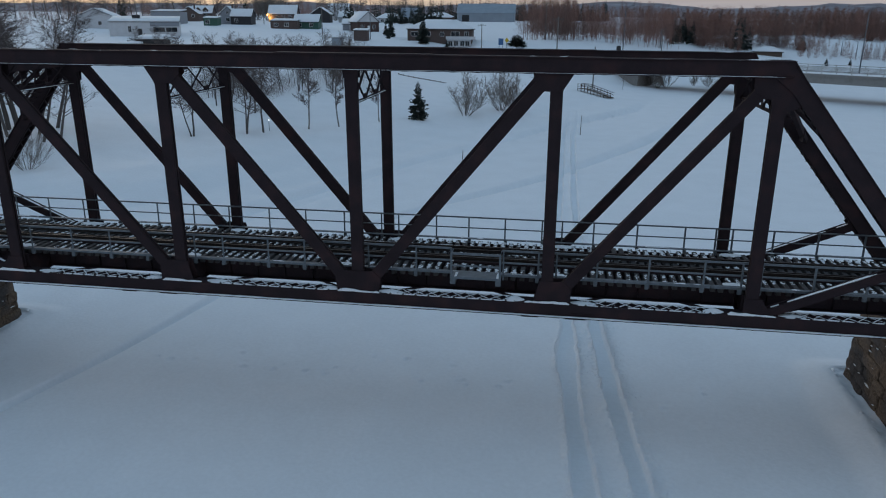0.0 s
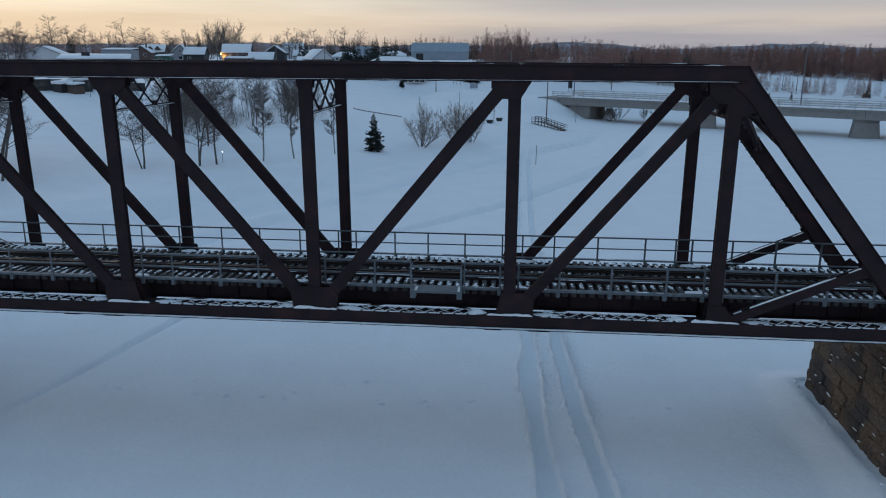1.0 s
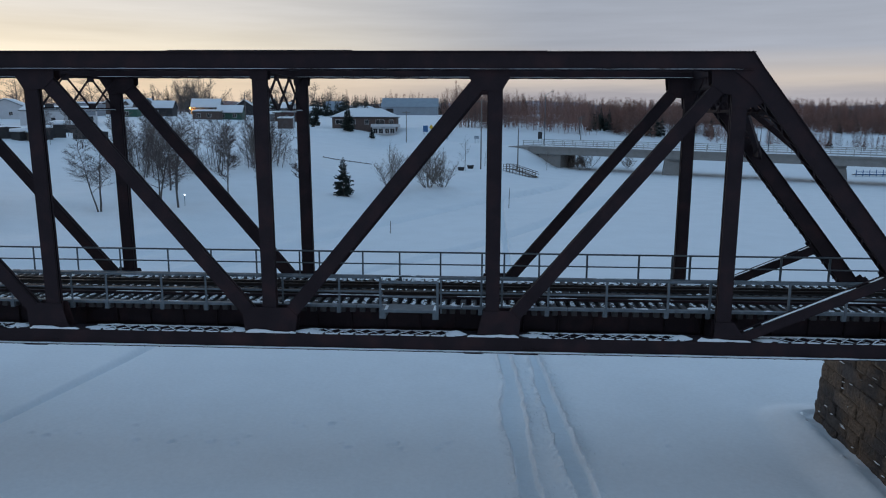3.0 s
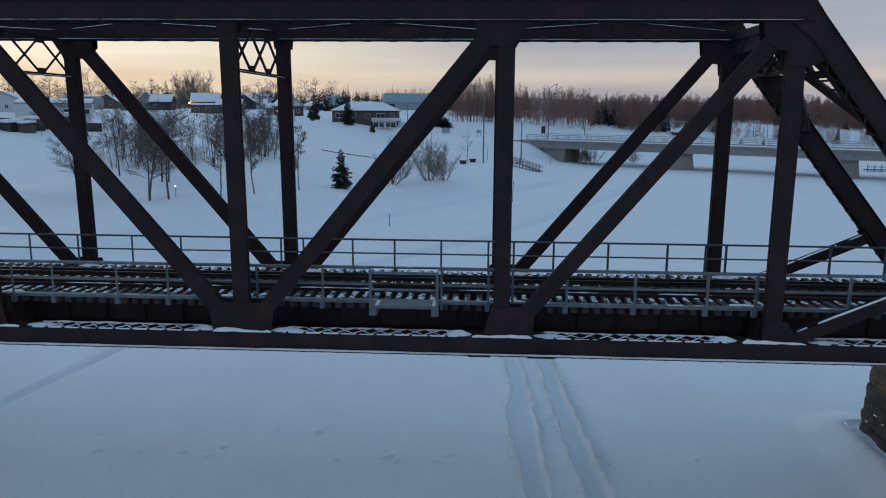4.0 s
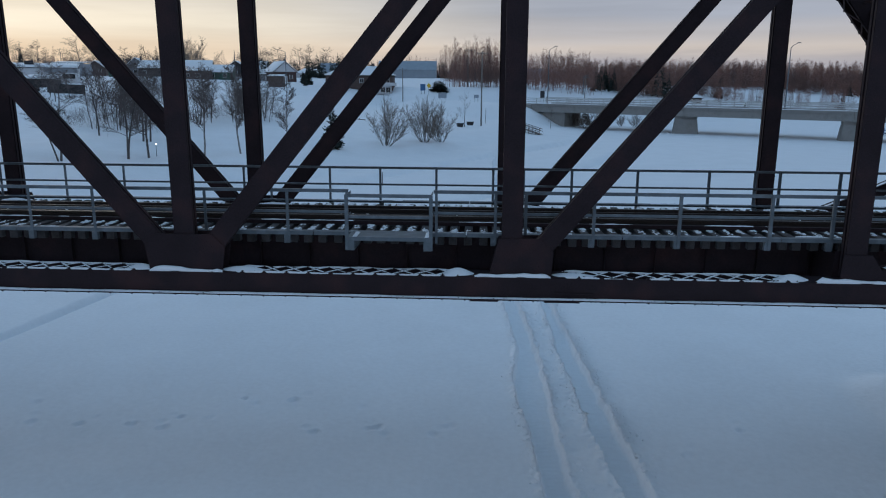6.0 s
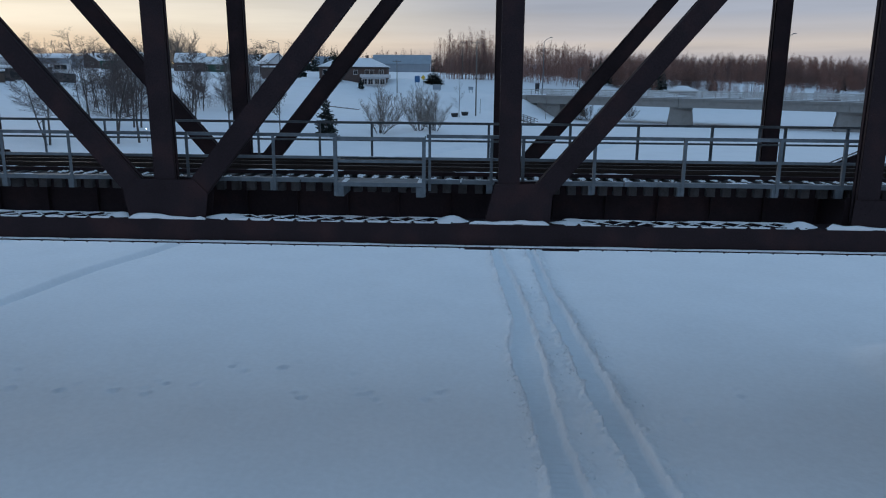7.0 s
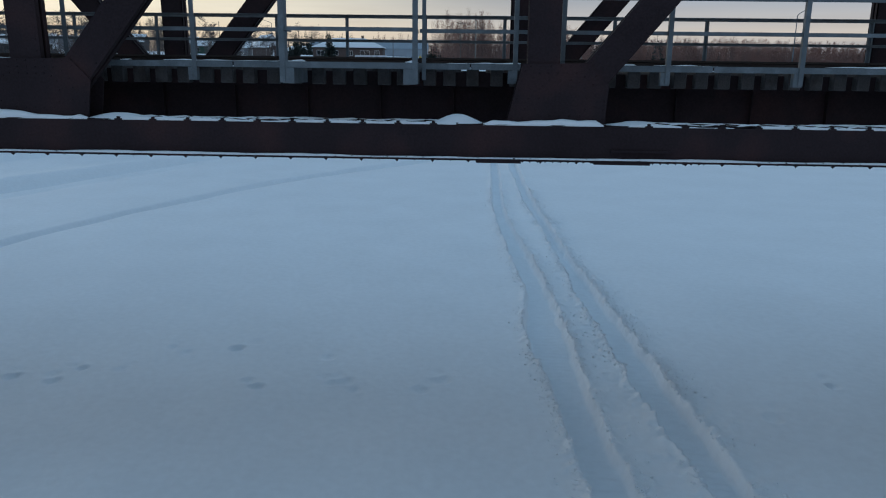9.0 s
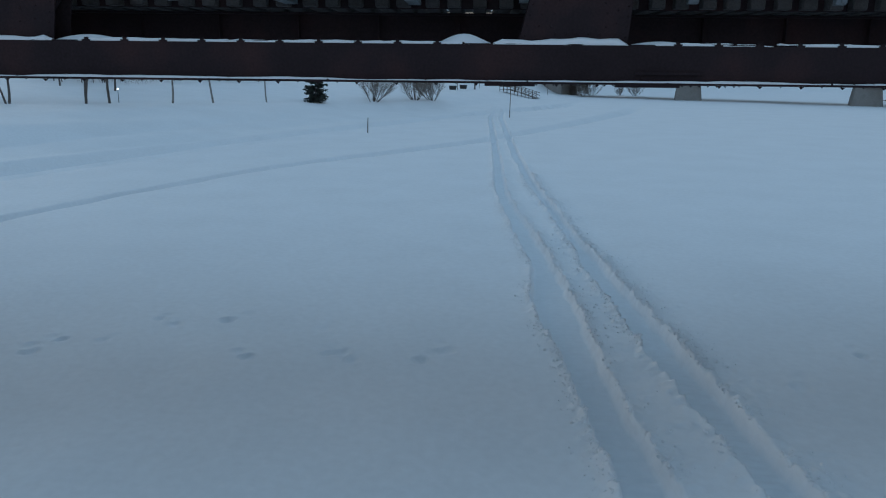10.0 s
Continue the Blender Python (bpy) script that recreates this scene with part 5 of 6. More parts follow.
BUSHES = [make_bush(13, 5.6, 5.8), make_bush(14, 5.4, 5.4)]
SAPLING = make_tree(15, 4.4, 0.05, 1.0, 1, 0.02, 1, 8)
plant("bare_tree", "forked bare grey tree on the snowy bank", FORKED[0], -39.5, 63.7, 20, 1.3, "park trees")
plant("bare_tree", "leaning bare grey tree on the snowy bank", ASH[0], -37.9, 65.4, 80, 1.15, "park trees")
plant("bare_tree", "forked bare tree on the snowy bank", FORKED[1], -44.9, 59.7, 200, 1.05, "park trees")
plant("bare_tree", "bare grey tree in a clump on the snowy bank", ASH[1], -43.9, 77.4, 130, 1.2, "park trees")
plant("bare_tree", "bare grey tree in a clump on the snowy bank", ASH[2], -43.2, 77.9, 10, 1.15, "park trees")
plant("bare_tree", "bare grey tree in a clump on the snowy bank", ASH[0], -52.0, 82.0, 250, 1.0, "park trees")
plant("birch_tree", "slender pale-barked birch with bare twigs", BIRCHES[0], -33.5, 70.5, 30, 1.5, "birches")
plant("birch_tree", "slender pale-barked birch with bare twigs", BIRCHES[1], -30.2, 74.0, 100, 1.5, "birches")
plant("birch_tree", "slender pale-barked birch with bare twigs", BIRCHES[2], -26.1, 81.0, 190, 1.3, "birches")
r = random.Random(77)
# stands of thin trees on the slope: four corners of each stand, and how many trees
STANDS = (((-56.0, 87.4), (-49.4, 89.9), (-60.5, 100.0), (-54.5, 104.0), 30),
          ((-49.1, 97.7), (-43.6, 101.9), (-54.5, 116.0), (-49.5, 120.0), 18),
          ((-43.0, 109.6), (-37.1, 113.4), (-48.0, 126.0), (-42.0, 132.0), 26))
for a, b, c, d, count in STANDS:
    for k in range(count):
        u, v = r.random(), r.random() ** 1.4
        p = Vector(a).lerp(Vector(b), u).lerp(Vector(c).lerp(Vector(d), u), v)
        plant("bare_tree", "thin bare tree in a thicket on the slope", SLIM[k % 4], p.x, p.y, r.uniform(0, 360), r.uniform(0.9, 1.25), "thicket trees", r.uniform(-4, 4))
for k in range(16):
    x, y = r.uniform(-92, -60), r.uniform(112, 140)
    plant("bare_tree", "thin bare tree in a thicket on the slope", SLIM[k % 4] if k % 3 else ASH[k % 2], x, y, r.uniform(0, 360), r.uniform(0.55, 0.85), "thicket trees", r.uniform(-4, 4))
plant("bush", "leafless willow bush rising from the snow", BUSHES[0], -14.85, 93.7, 0, 1.32, "willow bushes")
plant("bush", "leafless willow bush rising from the snow", BUSHES[1], -9.7, 101.6, 60, 1.35, "willow bushes")
plant("bush", "leafless willow bush rising from the snow", BUSHES[0], -7.2, 104.0, 170, 1.15, "willow bushes")
plant("bare_tree", "young bare street tree beside two planters", SAPLING, -4.1, 132.0, 0, 1.5, "park trees")
plant("bare_tree", "young bare tree beside the abutment", SAPLING, 14.5, 152, 90, 1.1, "park trees")
for k, (x, y, s) in enumerate(((21.5, 168, 0.9), (24.0, 166, 0.75), (26.5, 169, 0.9), (23, 171, 0.8), (37, 172, 0.7), (34, 175, 0.6))):
    plant("bush", "leafless shrub beside the bridge abutment", BUSHES[k % 2], x, y, 50 * k, s, "abutment shrubs")
plant("bush", "leafless shrub on the slope", BUSHES[1], -42, 118, 0, 1.1, "slope shrubs")
plant("bush", "leafless shrub on the slope", BUSHES[0], -47, 126, 40, 1.2, "slope shrubs")

SPRUCE = make_spruce(1, 5.9, 0.12, 28, 22, 1.2, 0.26)
SPRUCE_B = make_spruce(2, 7.5, 0.13, 24, 14, 0.95, 0.34)
SPRUCE_D = make_spruce(7, 8.2, 0.14, 26, 26, 1.15, 0.42)
SPRUCE_C = make_spruce(3, 16.0, 0.25, 30, 14, 0.8, 0.34)


def plant_spruce(meshes, x, y, scale=1.0, turn=0.0, label="dark green spruce tree standing in the snow"):
    ob = thing("spruce_tree", label, "tree", "spruces", at=(x, y, ground_at(x, y)))
    ob.scale, ob.rotation_euler = (scale, scale, scale), (0, 0, radians(turn))
    shared("trunk", meshes[0], ob)
    shared("crown", meshes[1], ob)


plant_spruce(SPRUCE, -21.3, 86.6, 0.98)
plant_spruce(SPRUCE_D, -42.6, 209.4, 1.0, 30)
plant_spruce(SPRUCE_D, -34.6, 206, 0.42, 70)
plant_spruce(SPRUCE_D, -57.3, 229.9, 0.75, 20)
plant_spruce(SPRUCE_D, -60.5, 236, 0.5, 50)
plant_spruce(SPRUCE_D, 81.2, 225.3, 0.3, 50, 'small dark spruce beside the road')
plant_spruce(SPRUCE_D, 88.9, 227.4, 0.27, 90, 'small dark spruce beside the road')
plant_spruce(SPRUCE_B, -56.5, 222, 0.5, 110)
plant_spruce(SPRUCE_C, -172.0, 380, 1.0, 0, "tall dark spruce above the roofs")
plant_spruce(SPRUCE_C, -255.0, 395, 0.9, 60, "tall dark spruce above the roofs")
plant_spruce(SPRUCE_C, -196.0, 300, 0.75, 60, "tall dark spruce above the roofs")
plant_spruce(SPRUCE_C, -96.0, 400, 0.6, 60, "dark spruce above the roofs")
FINEST[:] = [0.05, 0.03]
TALL = [make_tree(s, 22.0, 0.42, 1.3, 1, 0.1, 2, 12) for s in (21, 22)]
FINEST[:] = [0.015, 0.008]
for x, y, s, k in ((-231, 415, 0.95, 0), (-222, 420, 0.8, 1), (-206, 300, 0.85, 1), (-129, 430, 0.7, 0), (-215, 290, 0.6, 0), (-188, 270, 0.55, 1), (-270, 360, 0.8, 0), (-285, 390, 0.9, 1)):
    plant("bare_tree", "tall bare tree behind the houses", TALL[k], x, y, 40 * k + x, s, "town trees")

r = random.Random(23)
for k in range(46):
    x, y = (r.uniform(-330, -165), r.uniform(385, 425)) if k % 3 else (r.uniform(-165, -95), r.uniform(420, 460))
    plant("bare_tree", "bare tree among the houses of the town", TALL[k % 2], x, y, r.uniform(0, 360), r.uniform(0.5, 0.85), "town trees")
for k, (x, y, s) in enumerate(((-53.8, 46.3, 1.3), (-56.5, 47.5, 1.4), (-61.0, 47.9, 1.7), (-62.5, 51.4, 1.6), (-66, 50, 2.1), (-63.5, 46.5, 1.5), (-59.2, 50.5, 1.5), (-68, 47, 2.0), (-70, 52, 2.1), (-65, 55, 1.9), (-72, 56, 2.2), (-60, 55, 1.7), (-74, 49, 2.1), (-64, 52, 2.0))):
    plant("bare_tree", "bare grey tree on the snowy bank", (ASH + FORKED)[k % 5], x, y, 70 * k, s, "park trees")
plant("bush", "leafless shrub on the snowy bank", BUSHES[1], -51.5, 38.0, 30, 0.8, "slope shrubs")

for k, (x, y, s) in enumerate(((-188, 432, 3.9), (-179, 434, 4.6), (-169, 430, 4.2))):
    plant("bare_tree", "broad bare poplar clump behind the lit house", BUSHES[k % 2], x, y, 70 * k, s, "poplars")

# fine brush under the thicket
r = random.Random(19)
V, F = [], []
for k in range(120):
    x, y = (r.uniform(-61, -46), r.uniform(89, 112)) if k % 3 else (r.uniform(-49, -38), r.uniform(108, 134))
    z = float(bank_height(np.array([x]), np.array([y]))[0])
    for q in range(46):
        b = Vector((x + r.uniform(-0.9, 0.9), y + r.uniform(-0.9, 0.9), z + r.uniform(-0.1, 1.6)))
        d = Vector((r.uniform(-0.6, 0.6), r.uniform(-0.6, 0.6), r.uniform(0.5, 1.2)))
        sliver(V, F, b, b + d * r.uniform(1.0, 2.6), r.uniform(0.012, 0.024), r)
tagged(new("undergrowth", raw_mesh("undergrowth", V, F, TWIG)), "fine leafless brush under the trees of the slope", "brush", kind="stuff")


# ---- woods in the distance ----
def aspen(seed, h, twigs, low=0.3, fine=0.05, stem=0.085, wide=0.55):
    r = random.Random(seed)
    V, F = [], []
    limb(V, F, Vector((0, 0, -0.5)), Vector((r.uniform(-0.4, 0.4), r.uniform(-0.4, 0.4), h)), stem, 0.012, 3)
    for k in range(twigs):
        u = r.uniform(low, 1.0)
        a = r.uniform(0, 6.28)
        p = Vector((0, 0, h * u))
        L = h * 0.16 * (1.25 - u * 0.8) * r.uniform(0.5, 1.3)
        off = Vector((math.cos(a), math.sin(a), 0)) * r.uniform(0, 0.11) * h * (1.2 - u)
        sliver(V, F, p + off, p + off + Vector((math.cos(a) * L * wide, math.sin(a) * L * wide, L * r.uniform(0.6, 1.2) * (1.2 - 0.45 * wide))), fine, r)
    return np.array([tuple(v) for v in V]), F


def far_spruce(seed, h):
    r = random.Random(seed)
    V, F = [], []
    limb(V, F, Vector((0, 0, -0.5)), Vector((0, 0, h)), 0.15, 0.02, 3)
    for k in range(150):
        u = r.random() ** 1.3
        a = r.uniform(0, 6.28)
        L = h * 0.2 * (1 - u) * r.uniform(0.6, 1.15) + 0.15
        p = Vector((0, 0, h * (0.08 + 0.92 * u)))
        q = p + Vector((math.cos(a) * L, math.sin(a) * L, -L * r.uniform(0.1, 0.5)))
        sliver(V, F, q, p, L * 0.55, r)
    return np.array([tuple(v) for v in V]), F


def forest(name, label, kinds, spots, material):
    V, F, n = [], [], 0
    for k, (x, y, s, turn) in enumerate(spots):
        v, f = kinds[k % len(kinds)]
        c, q = math.cos(turn), math.sin(turn)
        w = np.stack([v[:, 0] * c - v[:, 1] * q, v[:, 0] * q + v[:, 1] * c, v[:, 2]], 1) * s + np.array([x, y, float(bank_height(np.array([x]), np.array([y]))[0])])
        V.append(w)
        F.extend(tuple(i + n for i in g) for g in f)
        n += len(v)
    return tagged(new(name, raw_mesh(name, np.concatenate(V), F, material)), label, "woods", kind="stuff")


r = random.Random(5)
ASPENS = [aspen(s, 13.5 * (0.85 + 0.06 * s), 230, 0.12, 0.042) for s in range(6)]
FARS = [aspen(s + 9, 13.0 * (0.85 + 0.06 * s), 300, 0.02, 0.06, 0.06, 0.8) for s in range(5)]
SPRUCES = [far_spruce(s, 13.0) for s in range(3)]
forest("aspen_wood", "leafless reddish aspen wood above the road", ASPENS,
       [(x + r.uniform(-3, 3), 228 + 0.05 * x + r.uniform(0, 1) ** 1.3 * 60, r.uniform(0.72, 1.08) * (1.0 if x < 4 else 0.80), r.uniform(0, 6)) for x in np.linspace(-12, 38, 400)], RED_TWIG)
forest("far_wood", "leafless reddish-brown wood on the far bank", FARS,
       [(x, 280 + 0.32 * x + r.uniform(0, 1) ** 1.5 * 100, r.uniform(0.66, 1.02) * (0.8 + 0.0016 * max(0, x - 40)), r.uniform(0, 6)) for x in (r.uniform(40, 330) for _ in range(2100))]
       + [(x, 222 + 0.2 * x + r.uniform(0, 14), r.uniform(0.3, 0.5), r.uniform(0, 6)) for x in (r.uniform(78, 330) for _ in range(420))]
       + [(r.uniform(45, 58), r.uniform(238, 262), r.uniform(0.5, 0.85), r.uniform(0, 6)) for _ in range(80)] + [(r.uniform(62, 92), r.uniform(258, 275), r.uniform(0.5, 0.8), r.uniform(0, 6)) for _ in range(90)], RED_TWIG)
forest("town_wood", "bare wood and poplars behind the houses", ASPENS,
       [(r.uniform(-330, 10), r.uniform(470, 640), r.uniform(0.7, 1.15), r.uniform(0, 6)) for _ in range(420)] + [(r.uniform(-430, -205), r.uniform(340, 480), r.uniform(0.55, 0.95), r.uniform(0, 6)) for _ in range(190)] + [(r.uniform(-215, -165), r.uniform(195, 262), r.uniform(0.3, 0.5), r.uniform(0, 6)) for _ in range(50)], RED_TWIG)
forest("conifer_wood", "dark conifers standing among the bare woods", SPRUCES,
       [(x, 282 + 0.32 * x + r.uniform(0, 70), r.uniform(0.5, 0.9), r.uniform(0, 6)) for x in (r.uniform(45, 330) for _ in range(60))]
       + [(r.uniform(37, 47), r.uniform(246, 262), r.uniform(0.42, 0.68), r.uniform(0, 6)) for _ in range(16)] + [(58.7, 246, 0.95, 1.0), (61, 250, 0.8, 2.0), (57, 249, 0.7, 0.5), (62.5, 247, 0.6, 4.0), (84, 262, 0.6, 1.0), (122, 250, 0.5, 3.0)]
       + [(r.uniform(-108, -58), r.uniform(335, 420), r.uniform(0.6, 0.95), r.uniform(0, 6)) for _ in range(34)] + [(r.uniform(-120, 30), r.uniform(500, 560), r.uniform(0.9, 1.2), r.uniform(0, 6)) for _ in range(70)], NEEDLES)
# distance haze is put into the hills' pale blue-grey base and tint
HILL = mat("hazy_wooded_hill", (0.19, 0.18, 0.205), 0.95, 0, 0.35, 0.012, 0.09, 0, tint=(0.27, 0.275, 0.30), tint_at=(0.52, 0.75), coords="World")


def hill(name, x0, x1, y, h, depth, seed):
    V, F = [], []
    n = 160
    for i in range(n + 1):
        x = x0 + (x1 - x0) * i / n
        k = h * (0.72 + 0.35 * noise.noise((x * 0.0022, seed, 0)) + 0.10 * noise.noise((x * 0.011, seed, 3)) + 0.03 * noise.noise((x * 0.05, seed, 4)))
        for dy, z in ((-depth, 0.0), (-depth * 0.4, k * 0.75), (0, k), (depth, 0.0)):
            V.append((x, y + dy, z))
    for i in range(n):
        for j in range(3):
            F.append((4 * i + j, 4 * i + 4 + j, 4 * i + 5 + j, 4 * i + 1 + j))
    tagged(new(name, raw_mesh(name, V, F, HILL, True)), "low wooded hills on the horizon, coloured pale for haze", "hill", kind="structure")


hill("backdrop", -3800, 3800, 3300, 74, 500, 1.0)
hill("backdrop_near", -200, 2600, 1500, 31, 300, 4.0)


# ---- buildings ----
BRICK = mat("brown_brick_wall", (0.10, 0.072, 0.065), 0.9, 0, 0.2, 1.5, 14, 0.2)
RED_BRICK = mat("red_brick_wall", (0.075, 0.045, 0.042), 0.9, 0, 0.2, 1.5, 14, 0.2)
PALE = mat("pale_siding", (0.55, 0.56, 0.58), 0.7, 0, 0.12, 0.8, 8, 0.1)
GREY_SIDING = mat("grey_siding", (0.25, 0.27, 0.30), 0.7, 0, 0.15, 0.8, 8, 0.1)
DARK_SIDING = mat("dark_siding", (0.03, 0.03, 0.034), 0.75, 0, 0.2, 0.8, 8, 0.1)
GREEN_SIDING = mat("green_siding", (0.035, 0.10, 0.075), 0.7, 0, 0.2, 0.8, 8, 0.1)
METAL_SHEET = mat("grey_metal_cladding", (0.27, 0.32, 0.37), 0.5, 0.3, 0.15, 0.3, 3, 0.1)
WOOD = mat("weathered_wood", (0.10, 0.075, 0.06), 0.85, 0, 0.3, 1.5, 20, 0.3)
TRIM = mat("white_trim", (0.7, 0.71, 0.72), 0.6, 0, 0.05, 2, 20, 0)
PANE = mat("window_glass", (0.02, 0.025, 0.03), 0.08, 0, 0.1, 1, 5, 0, spec=0.8)
CONCRETE = mat("weathered_concrete", (0.26, 0.255, 0.245), 0.9, 0, 0.18, 0.6, 6, 0.3, tint=(0.20, 0.195, 0.185), coords="World")
PAINTED = mat("pale_painted_steel", (0.36, 0.36, 0.35), 0.6, 0, 0.2, 0.6, 6, 0.1, coords="World")
POLE_WOOD = mat("grey_pole_wood", (0.16, 0.15, 0.14), 0.85, 0, 0.2, 2, 20, 0.2)
BLACK = mat("black_plastic", (0.02, 0.02, 0.022), 0.6, 0, 0.2, 3, 20, 0.1)
SIGN_BLUE = mat("blue_sign", (0.03, 0.12, 0.28), 0.5, 0, 0.08, 3, 20, 0)
SIGN_YELLOW = mat("yellow_sign", (0.65, 0.42, 0.03), 0.5, 0, 0.08, 3, 20, 0)


def glow(name, colour, strength):
    m = bpy.data.materials.new(name)
    m.use_nodes = True
    b = m.node_tree.nodes["Principled BSDF"]
    b.inputs["Base Color"].default_value = (*colour, 1)
    b.inputs["Emission Color"].default_value = (*colour, 1)
    b.inputs["Emission Strength"].default_value = strength
    return m


def slab(bm, quad, t):
    """A sheet of thickness t, raised from a quad or triangle."""
    q = [Vector(p) for p in quad]
    n = (q[1] - q[0]).cross(q[-1] - q[0]).normalized()
    n = n if n.z > 0 else -n
    a = [bm.verts.new(p) for p in q]
    b = [bm.verts.new(p + n * t) for p in q]
    k = len(q)
    bm.faces.new(a)
    bm.faces.new(b)
    for i in range(k):
        bm.faces.new((a[i], a[(i + 1) % k], b[(i + 1) % k], b[i]))


def add_window(parent, x, z, w, h, y, m=None):
    bm = bmesh.new()
    for a in ((x - w / 2 - 0.08, x + w / 2 + 0.08, z + h, z + h + 0.09), (x - w / 2 - 0.08, x + w / 2 + 0.08, z - 0.09, z), (x - w / 2 - 0.08, x - w / 2, z, z + h), (x + w / 2, x + w / 2 + 0.08, z, z + h), (x - 0.03, x + 0.03, z, z + h)):
        box(bm, a[0], a[1], y - 0.07, y - 0.005, a[2], a[3])
    fr = part("window", bm, TRIM, parent)
    bm = bmesh.new()
    box(bm, x - w / 2, x + w / 2, y - 0.035, y - 0.006, z, z + h)
    part("pane", bm, m or PANE, fr)


def house(name, label, x, y, w, d, wall_h, roof_h, wall, turn=0.0, kind="gable", ridge="x", windows=(), door=None, chimney=True, z=None, snow=0.28, eave=0.45, roof_mat=None, gable_mat=None):
    """A house with its front at local y = 0, running back to y = d; base at the ground."""
    base = (ground_at(x, y) if z is None else z)
    ob = thing(name, label, "house", "town houses", at=(x, y, base))
    ob.rotation_euler = (0, 0, radians(turn))
    bm = bmesh.new()
    h = w / 2
    box(bm, -h, h, 0, d, -1.5, wall_h)
    if gable_mat:
        part("wall", bm, wall, ob)
        bm = bmesh.new()
    if kind == "gable":
        if ridge == "x":
            for sx in (-h, h - 0.2):
                v = [bm.verts.new(p) for p in ((sx, 0, wall_h), (sx, d, wall_h), (sx, d / 2, wall_h + roof_h), (sx + 0.2, 0, wall_h), (sx + 0.2, d, wall_h), (sx + 0.2, d / 2, wall_h + roof_h))]
                for f in ((0, 1, 2), (3, 5, 4), (0, 2, 5, 3), (1, 4, 5, 2)):
                    bm.faces.new([v[i] for i in f])
        else:
            for sy in (0, d - 0.2):
                v = [bm.verts.new(p) for p in ((-h, sy, wall_h), (h, sy, wall_h), (0, sy, wall_h + roof_h), (-h, sy + 0.2, wall_h), (h, sy + 0.2, wall_h), (0, sy + 0.2, wall_h + roof_h))]
                for f in ((0, 1, 2), (3, 5, 4), (0, 2, 5, 3), (1, 4, 5, 2)):
                    bm.faces.new([v[i] for i in f])
    if gable_mat:
        halves = bm.copy()
        for piece, keep in ((bm, lambda c: c < d / 2), (halves, lambda c: c >= d / 2)):
            bmesh.ops.delete(piece, geom=[v for v in piece.verts if not keep(v.co.y)], context="VERTS")
            part("gable", piece, gable_mat, ob)
    else:
        part("wall", bm, wall, ob)
    W, D, e = h + eave, d + eave, eave
    zt, ze = wall_h + roof_h, wall_h - eave * roof_h / max(h, d / 2)
    if kind == "flat":
        quads = [[(-h - 0.2, -0.2, wall_h), (h + 0.2, -0.2, wall_h), (h + 0.2, d + 0.2, wall_h + roof_h), (-h - 0.2, d + 0.2, wall_h + roof_h)]]
    elif kind == "hip":
        k = min(h, d / 2)
        A, B = (-h + k, d / 2, zt), (h - k, d / 2, zt)
        quads = [[(-W, -e, ze), (W, -e, ze), B, A], [(W, D, ze), (-W, D, ze), A, B], [(W, -e, ze), (W, D, ze), B], [(-W, D, ze), (-W, -e, ze), A]]
    elif ridge == "x":
        quads = [[(-W, -e, ze), (W, -e, ze), (W, d / 2, zt), (-W, d / 2, zt)], [(W, D, ze), (-W, D, ze), (-W, d / 2, zt), (W, d / 2, zt)]]
    else:
        quads = [[(-W, -e, ze), (0, -e, zt), (0, D, zt), (-W, D, ze)], [(0, -e, zt), (W, -e, ze), (W, D, ze), (0, D, zt)]]
    bm = bmesh.new()
    for q in quads:
        slab(bm, q, 0.12)
    bmesh.ops.recalc_face_normals(bm, faces=bm.faces[:])
    roof = part("roof", bm, roof_mat or DARK_SIDING, ob)
    if snow:
        bm = bmesh.new()
        for q in quads:
            lift = [(p[0] * 0.99, d / 2 + (p[1] - d / 2) * 0.99, p[2] + 0.135) for p in q]
            slab(bm, lift, snow)
        bmesh.ops.recalc_face_normals(bm, faces=bm.faces[:])
        bmesh.ops.bevel(bm, geom=bm.edges[:], offset=0.09, segments=1, affect="EDGES")
        part("roof_snow", bm, SNOW, roof, "thick snow on the roof", True)
    for wx, wz, ww, wh in windows:
        add_window(ob, wx, wz, ww, wh, 0.0)
    if door:
        bm = bmesh.new()
        box(bm, door[0] - door[1] / 2, door[0] + door[1] / 2, -0.05, -0.004, 0, door[2])
        part("door", bm, door[3], ob)
    if chimney:
        bm = bmesh.new()
        box(bm, h * 0.35, h * 0.35 + 0.7, d / 2 - 0.35, d / 2 + 0.35, wall_h, zt + 1.0)
        box(bm, h * 0.35 - 0.06, h * 0.35 + 0.76, d / 2 - 0.41, d / 2 + 0.41, zt + 1.002, zt + 1.12)
        part("chimney", bm, BRICK, roof)
    return ob


# brown-brick bungalow with a hipped snowy roof and a lower walk-out storey
bung = house("bungalow", "brown brick bungalow with a snowy hipped roof", -38.5, 216, 20.5, 11, 3.0, 2.6, BRICK, 3, "hip",
             windows=((-8, 0.9, 2.2, 1.3), (-3.6, 0.9, 1.4, 1.3), (0.8, 0.9, 1.2, 1.2), (5.0, 0.3, 2.6, 1.9), (8.6, 0.9, 1.2, 1.3)), z=9.4)
bm = bmesh.new()
box(bm, 2.5, 10.0, -1.2, -0.05, -2.4, -0.05)
box(bm, 2.3, 11.6, -2.6, -0.05, -0.04, 0.12)
box(bm, 2.3, 11.6, -2.66, -2.605, 0.12, 0.95)
part("balcony", bm, PALE, bung, "pale balcony over a walk-out basement")
